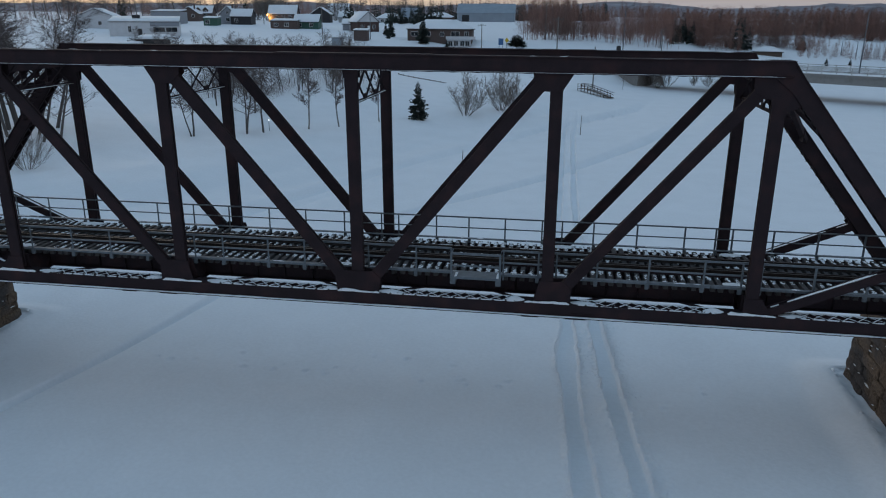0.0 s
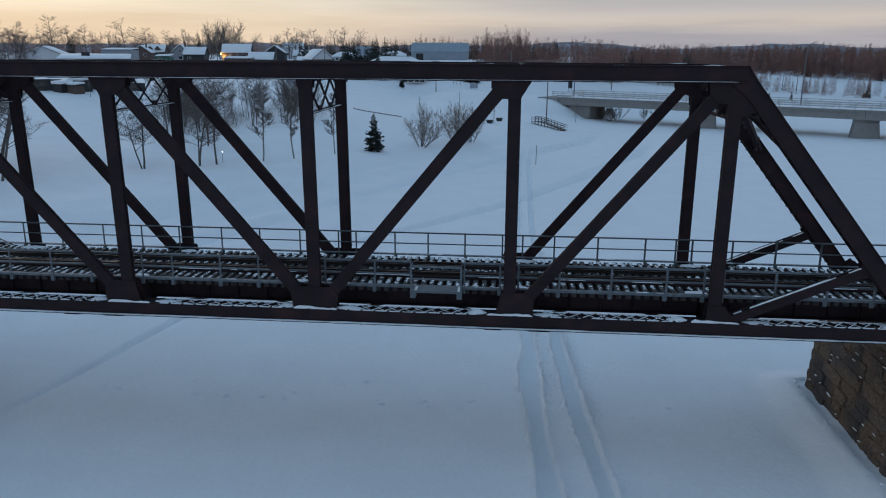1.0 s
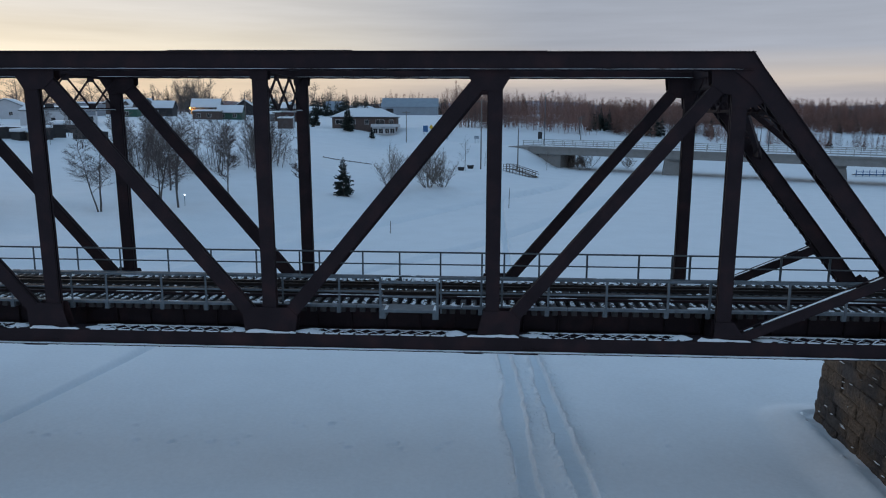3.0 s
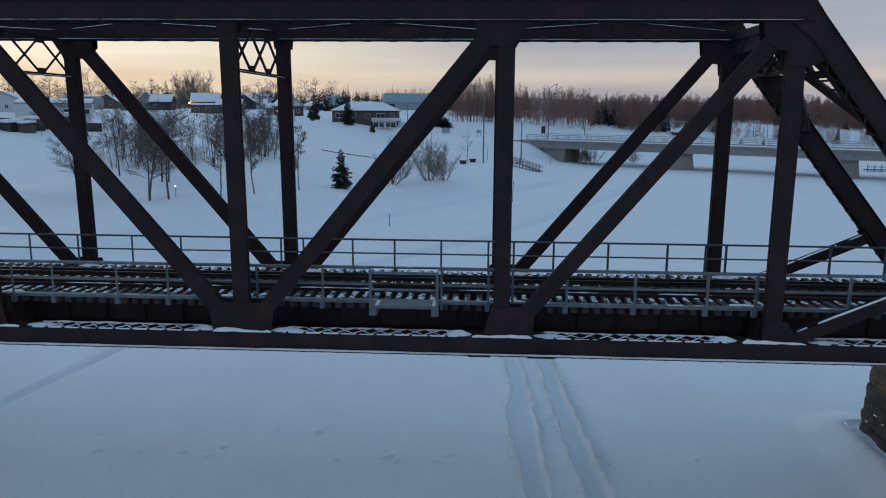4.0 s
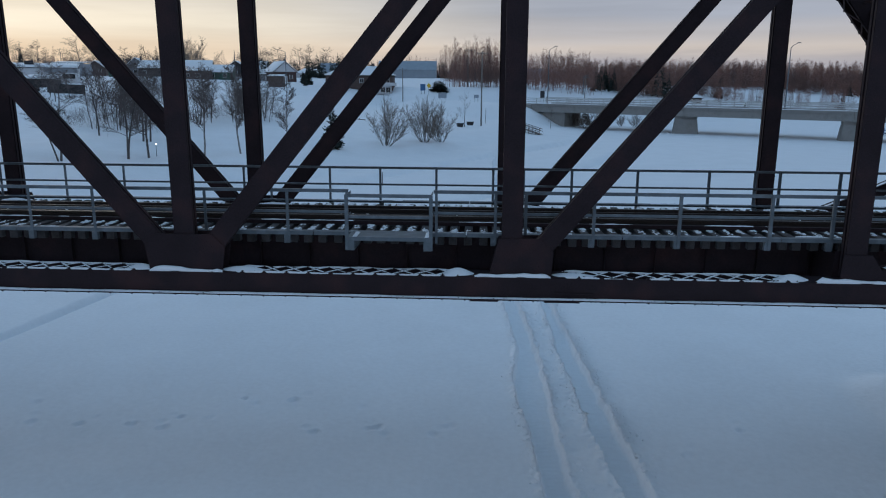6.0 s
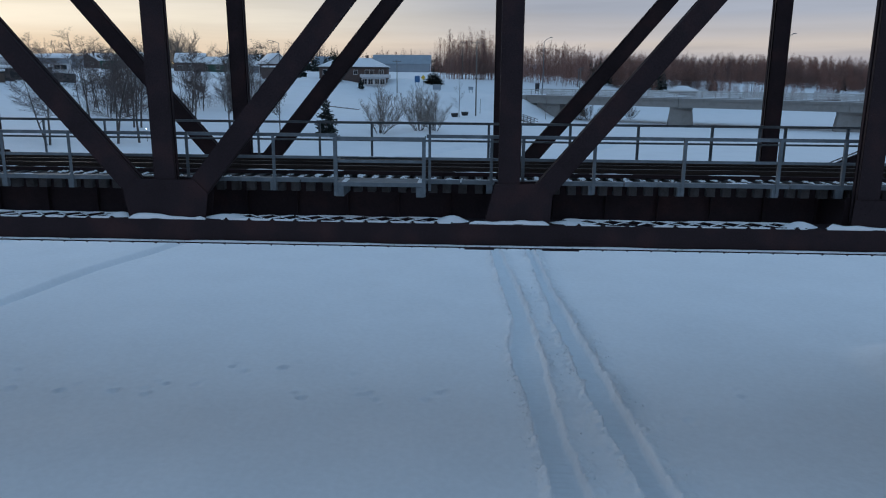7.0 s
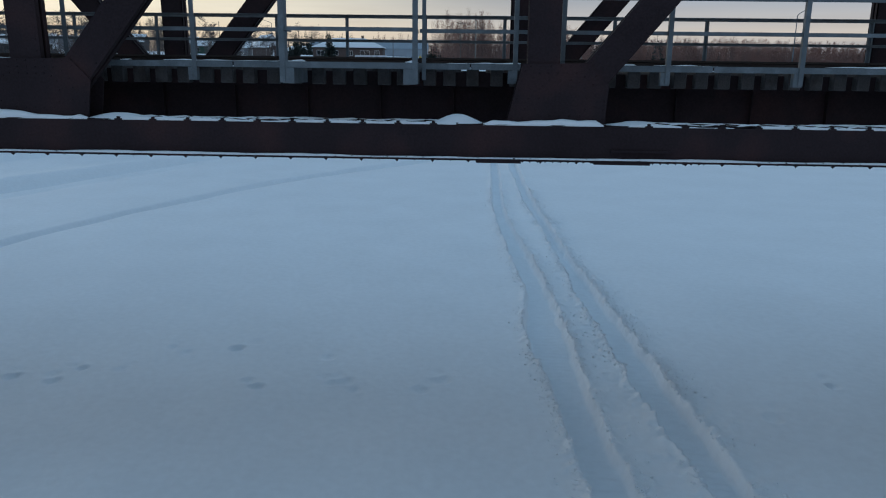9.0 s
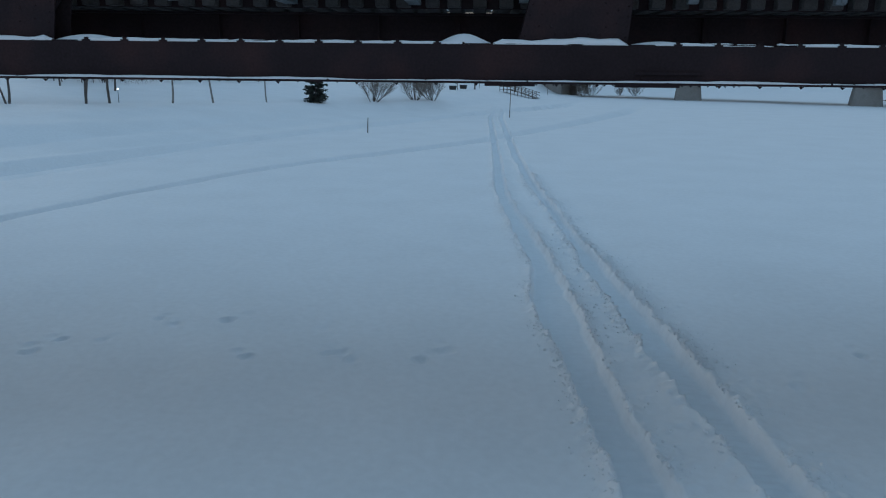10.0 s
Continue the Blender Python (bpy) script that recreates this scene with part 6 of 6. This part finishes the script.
for wx in (3.6, 5.4, 7.4, 9.0):
    add_window(bung, wx, -2.0, 1.3, 1.5, -1.2)
house("brick_house", "red brick house with a snowy gabled roof and garage", -73.5, 263, 8.6, 11, 3.7, 3.6, RED_BRICK, 34, "gable", "y", ((-2.4, 1.2, 1.1, 1.3), (2.2, 1.2, 1.1, 1.3)), (0.2, 1.1, 2.3, TRIM), True, gable_mat=PALE)
house("garage", "low garage with a snowy roof beside the brick house", -81.5, 268, 7, 7, 2.5, 1.6, GREY_SIDING, 8, "gable", "x", (), (0.5, 2.6, 2.1, TRIM), False)
house("shed", "dark wooden shed with snow on its flat roof", -62.0, 207.5, 4.4, 3, 3.0, 0.3, BRICK, 4, "flat", chimney=False)
house("shed", "small grey metal shed with snow on its flat roof", -64.0, 188, 2.9, 2.5, 2.5, 0.2, METAL_SHEET, 4, "flat", chimney=False)
house("gable_house", "dark grey house with a snowy gabled roof", -117.0, 340.0, 9.5, 10, 3.8, 3.2, DARK_SIDING, 10, "gable", "y", ((0, 1.2, 1.3, 1.3), (-2.6, 1.2, 1.1, 1.3)), None, False)
house("green_house", "green house with a snowy gabled roof", -100.3, 269.1, 9.5, 8, 2.7, 2.6, GREEN_SIDING, 8, "gable", "x", ((-2.5, 0.9, 1.3, 1.2), (2, 0.9, 1.3, 1.2)), None, False)
house("brown_bungalow", "low brown building with a flat snowy roof", -107.4, 263.4, 10.5, 8, 2.9, 0.5, BRICK, 8, "flat", windows=((-3, 0.9, 1.5, 1.2), (1, 0.9, 1.5, 1.2)), chimney=False)
lit = house("lit_house", "house with snowy roof and a glowing yellow gable", -149.6, 376, 15, 10, 3.6, 4.4, BRICK, 10, "gable", "x", ((-3, 1.4, 1.4, 1.4), (0.5, 1.4, 1.4, 1.4), (4, 1.4, 1.4, 1.4)), None, z=12.7)
bm = bmesh.new()
box(bm, -8.1, -7.6, -0.9, -0.3, 2.6, 3.3)
part("lamp", bm, glow("sodium_lamp", (1.0, 0.55, 0.12), 9.0), lit, "glowing yellow wall lamp")
lamp_data = bpy.data.lights.new("house_lamp", "POINT")
lamp_data.energy, lamp_data.color, lamp_data.shadow_soft_size = 700, (1.0, 0.58, 0.18), 0.4
house_lamp = new("house_lamp", lamp_data)
house_lamp.location = lit.location + Vector((-6.3, -2.0, 1.5))
house("dark_house", "dark house with a snowy gabled roof", -135.0, 286.9, 8.5, 9, 3.4, 2.8, DARK_SIDING, 10, "gable", "x", ((-2, 1, 1.3, 1.3),), None)
house("grey_gable_house", "grey-blue house with a snowy gabled front", -141.9, 289.3, 6.4, 9, 4.2, 3.0, GREY_SIDING, 14, "gable", "y", ((0, 1.3, 1.4, 1.3), (0, 4.3, 1.0, 1.0)), None)
house("shop", "small green shop front under snow", -142.5, 273.6, 5.6, 6, 2.9, 0.5, GREEN_SIDING, 10, "flat", windows=((-1.2, 0.8, 1.6, 1.4),), chimney=False)
house("brown_gable_house", "brown house with a steep snowy front gable", -190.0, 350, 9.5, 9, 2.7, 3.4, BRICK, 14, "gable", "y", ((-2, 1, 1.3, 1.3), (2, 1, 1.3, 1.3)), None, z=13.4)
house("dormer_house", "brown house under a broad snowy roof", -193.8, 372, 11, 9, 2.6, 3.6, BRICK, 10, "gable", "x", ((-3, 0.9, 1.3, 1.3), (2, 0.9, 1.3, 1.3)), None, z=13.9)
house("dormer", "small snowy dormer gable on the broad roof", -195.8, 372.6, 2.6, 3.5, 1.2, 1.4, WOOD, 10, "gable", "y", ((0, 0.2, 0.9, 0.8),), None, False, z=16.8)
house("dormer", "small snowy dormer gable on the broad roof", -191.6, 372.6, 2.6, 3.5, 1.2, 1.4, WOOD, 10, "gable", "y", ((0, 0.2, 0.9, 0.8),), None, False, z=16.8)
house("white_house", "white house with a broad snowy roof", -146.3, 470, 13.5, 10, 4.4, 5.0, PALE, 4, "gable", "x", ((-3, 1.5, 1.4, 1.5), (3, 1.5, 1.4, 1.5)), None, z=13.4)
house("small_house", "small house with a snowy gabled roof", -104.3, 350.5, 13, 8, 2.6, 2.6, PALE, 4, "gable", "x", ((-3, 1, 1.3, 1.2),), None)
house("teal_roof_house", "grey house with a steep dark teal roof", -81.5, 383.6, 8.8, 9, 3.2, 4.6, GREY_SIDING, 4, "gable", "x", (), None, False, snow=0, roof_mat=METAL_SHEET)
house("low_house", "low house with a wide snowy roof", -67.9, 400, 16, 10, 2.7, 2.4, BRICK, 4, "hip", "x", ((-4, 0.9, 1.4, 1.2), (3, 0.9, 1.4, 1.2)), None, z=12.2)
house("long_low_house", "low house with a wide snowy roof", -91.3, 380, 15, 9, 2.6, 2.4, PALE, 4, "hip", "x", ((-4, 0.9, 1.4, 1.2), (3, 0.9, 1.4, 1.2)), None, z=11.7)
hall = house("warehouse", "long grey metal warehouse with a low metal roof", -46.8, 448, 35, 22, 5.4, 5.4, METAL_SHEET, 2, "gable", "x", (), None, False, snow=0, roof_mat=METAL_SHEET)
bm = bmesh.new()
box(bm, -14.5, -10, -0.06, -0.004, 0, 4.2)
part("door", bm, DARK_SIDING, hall)
# flat-roofed white building and its dark fence, left of the park
long_house = house("long_building", "long white flat-roofed building under deep snow", -131.0, 202.3, 21, 15, 4.3, 1.2, PALE, 26, "flat", windows=((4.2, 1.3, 3.4, 1.4), (8.0, 1.3, 3.4, 1.4), (-4.5, 1.2, 0.9, 1.9)), door=(-1.5, 1.2, 2.3, DARK_SIDING), chimney=False, snow=0.45)
bm = bmesh.new()
box(bm, 1.6, 10.4, -0.1, -0.004, 3.0, 4.25)
part("fascia", bm, GREY_SIDING, long_house, "grey metal fascia over the shop windows")
bm = bmesh.new()
box(bm, -4.0, -1.6, 6.0, 8.0, 5.0, 6.5)
part("roof_vent", bm, DARK_SIDING, long_house)
house("pale_gable_house", "pale house with a snowy gabled front", -166.1, 230.8, 15.5, 12, 3.4, 3.3, PALE, 20, "gable", "y", ((1.5, 1.2, 1.1, 1.2), (-4, 1.2, 1.1, 1.2)), None, False)
house("side_building", "tall grey building with a flat snowy roof", -168.5, 285.7, 12, 14, 5.0, 0.6, GREY_SIDING, 14, "flat", chimney=False)
house("garden_shed", "small brown garden shed with a deep snow cap", -88.3, 117.4, 2.9, 2.2, 1.5, 0.2, WOOD, -30, "flat", chimney=False, snow=0.4)
house("lean_to", "low dark lean-to heaped with snow", -91.2, 117.6, 3.2, 2.4, 1.4, 0.2, BLACK, -30, "flat", chimney=False, snow=0.6)
house("lean_to", "dark lean-to under deep snow behind the shed", -90.2, 122.2, 4.2, 2.6, 2.0, 0.2, DARK_SIDING, -30, "flat", chimney=False, snow=0.55)
house("carport", "dark open carport heaped with snow", -98, 146, 6.5, 5, 1.7, 0.4, BLACK, 10, "flat", chimney=False, snow=0.6)

house("pavilion", "low open pavilion under a snowy hipped roof", 67, 238, 8.4, 6, 1.3, 1.3, WOOD, -8, "hip", "x", (), None, False)


def board_fence(label, x0, y0, x1, y1, h, material, step=2.4):
    fence = thing("board_fence", label, "fence")
    n = max(1, int(math.hypot(x1 - x0, y1 - y0) / step))
    for i in range(n):
        a, b = i / n, (i + 1) / n
        xa, ya, xb, yb = x0 + (x1 - x0) * a, y0 + (y1 - y0) * a, x0 + (x1 - x0) * b, y0 + (y1 - y0) * b
        za, zb = ground_at(xa, ya), ground_at(xb, yb)
        bm = bmesh.new()
        bar(bm, (xa, ya, za + h / 2), (xb, yb, zb + h / 2), 0.06, h)
        part("panel", bm, material, fence)
        bm = bmesh.new()
        box(bm, xa - 0.06, xa + 0.06, ya - 0.06, ya + 0.06, za - 0.4, za + h + 0.1)
        part("post", bm, material, fence)
    return fence


board_fence("tall dark board fence behind the garden sheds", -101.0, 117.0, -92.5, 121.6, 2.3, BLACK)
board_fence("tall dark board fence behind the garden sheds", -92.5, 121.6, -88.2, 130.2, 2.1, BLACK)
board_fence("dark board fence at the top of the slope", -108, 153, -98, 151, 1.5, DARK_SIDING)
board_fence("dark board fence at the top of the slope", -86.5, 130, -80.5, 133, 1.8, DARK_SIDING)
low = thing("rail_fence", "low wooden rail fence half buried in snow", "fence")
for i in range(9):
    xa, ya = -36 + i * 1.4, 141.5 - i * 1.3
    xb, yb = xa + 1.4, ya - 1.3
    za, zb = ground_at(xa, ya), ground_at(xb, yb)
    bm = bmesh.new()
    box(bm, xa - 0.07, xa + 0.07, ya - 0.07, ya + 0.07, za - 0.4, za + 0.3)
    part("post", bm, WOOD, low)
    bm = bmesh.new()
    bar(bm, (xa, ya, za + 0.1), (xb, yb, zb + 0.1), 0.06, 0.12)
    part("rail", bm, WOOD, low)


# ---- road bridge ----
road_bridge = thing("road_bridge", "concrete road bridge with snowy railings over the river", "bridge")
RB, RD, RN = Vector((42.4, 149.5, 0)), Vector((0.844, -0.535, 0)), Vector((0.535, 0.844, 0))


def rb(s, n, z):
    p = RB + RD * s + RN * n
    return (p.x, p.y, z)


def rb_box(name, s0, s1, n0, n1, z0, z1, material, parent=None, taper=0.0):
    bm = bmesh.new()
    v = [bm.verts.new(rb(*q)) for q in ((s0 - taper, n0 - taper, z0), (s1 + taper, n0 - taper, z0), (s1 + taper, n1 + taper, z0), (s0 - taper, n1 + taper, z0), (s0, n0, z1), (s1, n0, z1), (s1, n1, z1), (s0, n1, z1))]
    for f in BOX_F:
        bm.faces.new([v[i] for i in f])
    bmesh.ops.recalc_face_normals(bm, faces=bm.faces[:])
    return part(name, bm, material, parent or road_bridge)


SPANS = (-37.0, 0.15, 33.0, 66.0, 99.0, 132.0)
for s0, s1 in zip(SPANS, SPANS[1:]):
    s1 -= 0.06
    for n0 in (0.25, 3.6, 7.0, 10.2):
        rb_box("girder", s0, s1, n0, n0 + 0.5, 3.72, 5.18, CONCRETE)
    rb_box("deck_slab", s0, s1, 0.0, 11.0, 5.18, 5.42, CONCRETE)
    rb_box("kerb", s0, s1, -0.06, 0.4, 5.422, 5.68, CONCRETE)
    rb_box("kerb", s0, s1, 10.6, 11.06, 5.422, 5.68, CONCRETE)
    rb_box("kerb_snow", s0, s1, -0.03, 0.36, 5.682, 5.76, SNOW)
    rb_box("road_snow", s0, s1, 0.5, 10.5, 5.422, 5.5, SNOW)
for n in (0.15, 10.85):
    for k in range(60):
        s = -38.6 + 2.9 * k
        rb_box("post", s - 0.07, s + 0.07, n - 0.09, n + 0.09, 5.685, 7.0, PAINTED)
    for z in (6.12, 6.55, 6.98):
        rb_box("rail", -38.8, 132, n - 0.135, n - 0.095, z - 0.06, z + 0.06, PAINTED)
        rb_box("rail_snow", -38.8, 132, n - 0.15, n - 0.08, z + 0.062, z + 0.10, SNOW)
for s in (0.2, 33.0, 66.0, 99.0):
    PA = Vector((0.985, -0.17, 0))
    PB = Vector((0.17, 0.985, 0))
    bm = bmesh.new()
    c = RB + RD * s + RN * 2.0
    v = []
    for z, L, t in ((-0.5, 2.75, 1.3), (3.2, 2.3, 0.95)):
        for a, b in ((-1, -1), (1, -1), (1, 1), (-1, 1)):
            p = c + PA * (a * L) + PB * (b * t)
            v.append(bm.verts.new((p.x, p.y, z)))
    for f in BOX_F:
        bm.faces.new([v[i] for i in f])
    bmesh.ops.bevel(bm, geom=bm.edges[:], offset=0.12, segments=2, affect="EDGES")
    part("pier", bm, CONCRETE, road_bridge)
    bm = bmesh.new()
    bar(bm, c + PA * -2.35 + Vector((0, 0, 3.45)), c + PA * 2.35 + Vector((0, 0, 3.45)), 1.5, 0.5)
    part("pier_cap", bm, CONCRETE, road_bridge)
rb_box("abutment", -34.5, -28.5, 1.2, 9.8, -0.5, 3.7, CONCRETE)
rb_box("wing_wall", -38.5, -37.05, -0.02, 0.4, 3.0, 5.3, CONCRETE)
rb_box("deck_slab", -43.0, -37.06, 0.0, 11.0, 5.0, 5.42, CONCRETE)


# ---- lamps, poles and signs ----
def street_lamp(x, y, h, arm=(1.0, 0.0), reach=1.6, z=None, label="tall grey street lamp with a curved arm"):
    ob = thing("street_lamp", label, "street lamp", "street lamps", at=(x, y, ground_at(x, y) if z is None else z))
    bm = bmesh.new()
    tube(bm, [(0, 0, -0.2), (0, 0, h * 0.6), (0, 0, h * 0.93)], [0.14, 0.10, 0.075], 8)
    part("pole", bm, GALV, ob, smooth=True)
    bm = bmesh.new()
    pts = [(0, 0, h * 0.92)] + [(arm[0] * reach * math.sin(a), arm[1] * reach * math.sin(a), h * 0.93 + 0.07 * h * math.sin(a * 1.0) ** 0.8) for a in (0.25, 0.6, 1.0, 1.4, 1.57)]
    tube(bm, pts, [0.07, 0.065, 0.06, 0.055, 0.05, 0.05], 6)
    part("arm", bm, GALV, ob, smooth=True)
    bm = bmesh.new()
    e = Vector((arm[0] * reach, arm[1] * reach, h + 0.0))
    bar(bm, e - Vector((arm[0] * 0.2, arm[1] * 0.2, 0)), e + Vector((arm[0] * 0.6, arm[1] * 0.6, 0)), 0.28, 0.14)
    bmesh.ops.bevel(bm, geom=bm.edges[:], offset=0.04, segments=1, affect="EDGES")
    part("lamp_head", bm, GALV, ob)
    bm = bmesh.new()
    box(bm, -0.22, 0.22, -0.22, 0.22, -0.05, 0.12)
    part("base", bm, CONCRETE, ob)
    return ob


street_lamp(15.7, 176.5, 14.2, (0.93, 0.36), 1.7, 5.3)
street_lamp(63.2, 147.6, 13.7, (0.93, 0.36), 1.8, 5.4)
street_lamp(49.0, 305, 4.8, (-0.9, 0.1), 2.0)
street_lamp(-61.0, 216, 11.0, (-1.0, 0.0), 2.6)
street_lamp(31.5, 230, 6.0, (0.9, 0.0), 1.2)
for x in (96, 101):
    street_lamp(x, 258, 5.2, (0.9 if x < 99 else -0.9, 0), 1.2)


def utility_pole(x, y, h, arms=1, label="weathered wooden utility pole"):
    ob = thing("utility_pole", label, "utility pole", "utility poles", at=(x, y, ground_at(x, y)))
    bm = bmesh.new()
    tube(bm, [(0, 0, -0.4), (0, 0, h * 0.5), (0, 0, h)], [0.16, 0.13, 0.1], 8)
    part("pole", bm, POLE_WOOD, ob, smooth=True)
    for k in range(arms):
        bm = bmesh.new()
        z = h - 0.5 - 0.9 * k
        box(bm, -1.2, 1.2, -0.17, -0.1, z - 0.06, z + 0.06)
        part("crossarm", bm, POLE_WOOD, ob)
        for dx in (-1.0, -0.4, 0.4, 1.0):
            bm = bmesh.new()
            tube(bm, [(dx, -0.135, z + 0.06), (dx, -0.135, z + 0.24)], [0.045, 0.03], 6)
            part("insulator", bm, GALV, ob)
    return ob


utility_pole(-0.9, 135.5, 14.6, 1)
utility_pole(7.3, 143.7, 9.0, 0, "plain grey wooden pole")
utility_pole(-23.6, 202, 9.5, 1)
utility_pole(31.0, 222, 7.5, 1)
utility_pole(-132, 305, 13, 1)
utility_pole(-190, 320, 12, 1)
utility_pole(-83, 235, 11, 0, "plain grey wooden pole")
utility_pole(-5.5, 232, 12, 1)
for x, y, h in ((-20.6, 137, 3.8), (-12.4, 145, 5.0), (0.0, 145.0, 3.2), (-11.2, 61.9, 1.45), (3.5, 86.0, 3.0), (-48, 132, 4.5)):
    ob = thing("marker_stake", "thin bare wooden stake in the snow", "stake", "stakes", at=(x, y, ground_at(x, y)))
    bm = bmesh.new()
    tube(bm, [(0, 0, -0.3), (0.02, 0, h * 0.5), (0.05, 0, h)], [0.05, 0.045, 0.035], 6)
    part("stake", bm, WOOD, ob)


def road_sign(x, y, w, h, z, material, label, posts=2, diamond=False):
    ob = thing("road_sign", label, "sign", at=(x, y, ground_at(x, y)))
    for k in range(posts):
        bm = bmesh.new()
        dx = 0 if posts == 1 else (-w * 0.32 if k == 0 else w * 0.32)
        box(bm, dx - 0.05, dx + 0.05, 0.0, 0.08, -0.4, z + h)
        part("post", bm, GALV, ob)
    bm = bmesh.new()
    if diamond:
        prism(bm, [(0, z), (w / 2, z + h / 2), (0, z + h), (-w / 2, z + h / 2)], -0.05, -0.003)
    else:
        prism(bm, [(-w / 2, z), (w / 2, z), (w / 2, z + h), (-w / 2, z + h)], -0.05, -0.003)
    part("panel", bm, material, ob)


road_sign(-18.4, 209.5, 1.5, 1.9, 1.0, SIGN_BLUE, "blue road sign on two posts by the road")
road_sign(-16.6, 209.0, 1.3, 1.6, 1.9, SIGN_YELLOW, "yellow diamond warning sign by the road", 1, True)
road_sign(-12.4, 206.0, 2.4, 1.5, 0.4, METAL_SHEET, "grey rear of a broad road sign")
road_sign(17.3, 214.0, 1.3, 2.2, 1.2, DARK_SIDING, "grey rear of a road sign on two posts")
road_sign(-2.5, 205.0, 1.4, 0.9, 1.6, METAL_SHEET, "small grey road sign rear on two posts")
for k, (x, y) in enumerate(((-14.8, 214.5), (-12.9, 214.8), (-13.8, 216))):
    ob = thing("cedar_bush", "dark clipped evergreen bush beside the road", "bush", "cedars", at=(x, y, ground_at(x, y) - 0.6))
    ob.scale = (1.5, 1.5, 0.62)
    shared("crown", SPRUCE[1], ob)

# planters, stairs and small things on the bank
for x, y in ((-5.0, 131.8), (-3.1, 136.8)):
    ob = thing("planter", "dark round planter capped with snow", "planter", "planters", at=(x, y, ground_at(x, y)))
    bm = bmesh.new()
    tube(bm, [(0, 0, -0.2), (0, 0, 0.35), (0, 0, 0.75)], [0.55, 0.68, 0.75], 12)
    part("tub", bm, BLACK, ob)
    V, F = [], []
    mound(V, F, 0, 0, 0.75, 0.72, 0.72, 0.22, x)
    shared("snow_cap", raw_mesh("snow_cap", V, F, SNOW, True), ob)
stairs = thing("bank_stair", "wooden stair with railings down the snowy bank", "stairs")
SA, SB = Vector((4.3, 137.5)), Vector((11.0, 133.6))
n = 10
for k in range(n):
    u, v = k / n, (k + 1) / n
    p, q = SA.lerp(SB, u), SA.lerp(SB, v)
    zp, zq = 2.15 - 1.5 * max(0, u - 0.25) / 0.75, 2.15 - 1.5 * max(0, v - 0.25) / 0.75
    bm = bmesh.new()
    d = Vector((q.x - p.x, q.y - p.y, 0)).normalized()
    s = Vector((-d.y, d.x, 0)) * 0.8
    for e in (0.25, 0.75):
        c = Vector((p.x, p.y, zp)).lerp(Vector((q.x, q.y, zq)), e)
        bar(bm, c - s, c + s, 0.5, 0.06)
    part("tread", bm, WOOD, stairs)
    for sg in (-1, 1):
        bm = bmesh.new()
        a = Vector((p.x, p.y, 0)) + s * sg
        box(bm, a.x - 0.05, a.x + 0.05, a.y - 0.05, a.y + 0.05, min(zp, ground_at(a.x, a.y)) - 0.3, zp + 1.05)
        part("post", bm, WOOD, stairs)
        for h in (1.0, 0.55):
            bm = bmesh.new()
            b = Vector((q.x, q.y, 0)) + s * sg
            bar(bm, (a.x, a.y, zp + h), (b.x, b.y, zq + h), 0.05, 0.09)
            part("handrail", bm, WOOD, stairs)
ob = thing("path_light", "small lit white lamp on a post in the snow", "lamp", at=(-37.8, 67.2, ground_at(-37.8, 67.2)))
bm = bmesh.new()
tube(bm, [(0, 0, -0.2), (0, 0, 1.3)], [0.04, 0.03], 6)
part("post", bm, GALV, ob)
bm = bmesh.new()
bmesh.ops.create_icosphere(bm, subdivisions=2, radius=0.065, matrix=Matrix.Translation((0, 0, 1.4)))
part("bulb", bm, glow("white_bulb", (0.9, 0.95, 1.0), 6.0), ob, "glowing white bulb")
dock = thing("dock_section", "blue metal dock section standing on the ice", "dock", at=(89.0, 152, ground_at(89, 152)))
for k in range(6):
    bm = bmesh.new()
    box(bm, -4 + 1.5 * k - 0.06, -4 + 1.5 * k + 0.06, -0.06, 0.06, -0.1, 1.5)
    part("post", bm, SIGN_BLUE, dock)
for z in (0.45, 1.0):
    bm = bmesh.new()
    box(bm, -4.2, 3.7, -0.09, -0.062, z - 0.07, z + 0.07)
    part("rail", bm, SIGN_BLUE, dock)
bm = bmesh.new()
box(bm, -4.2, 3.7, 0.062, 1.6, 0.25, 0.4)
part("deck", bm, WOOD, dock)
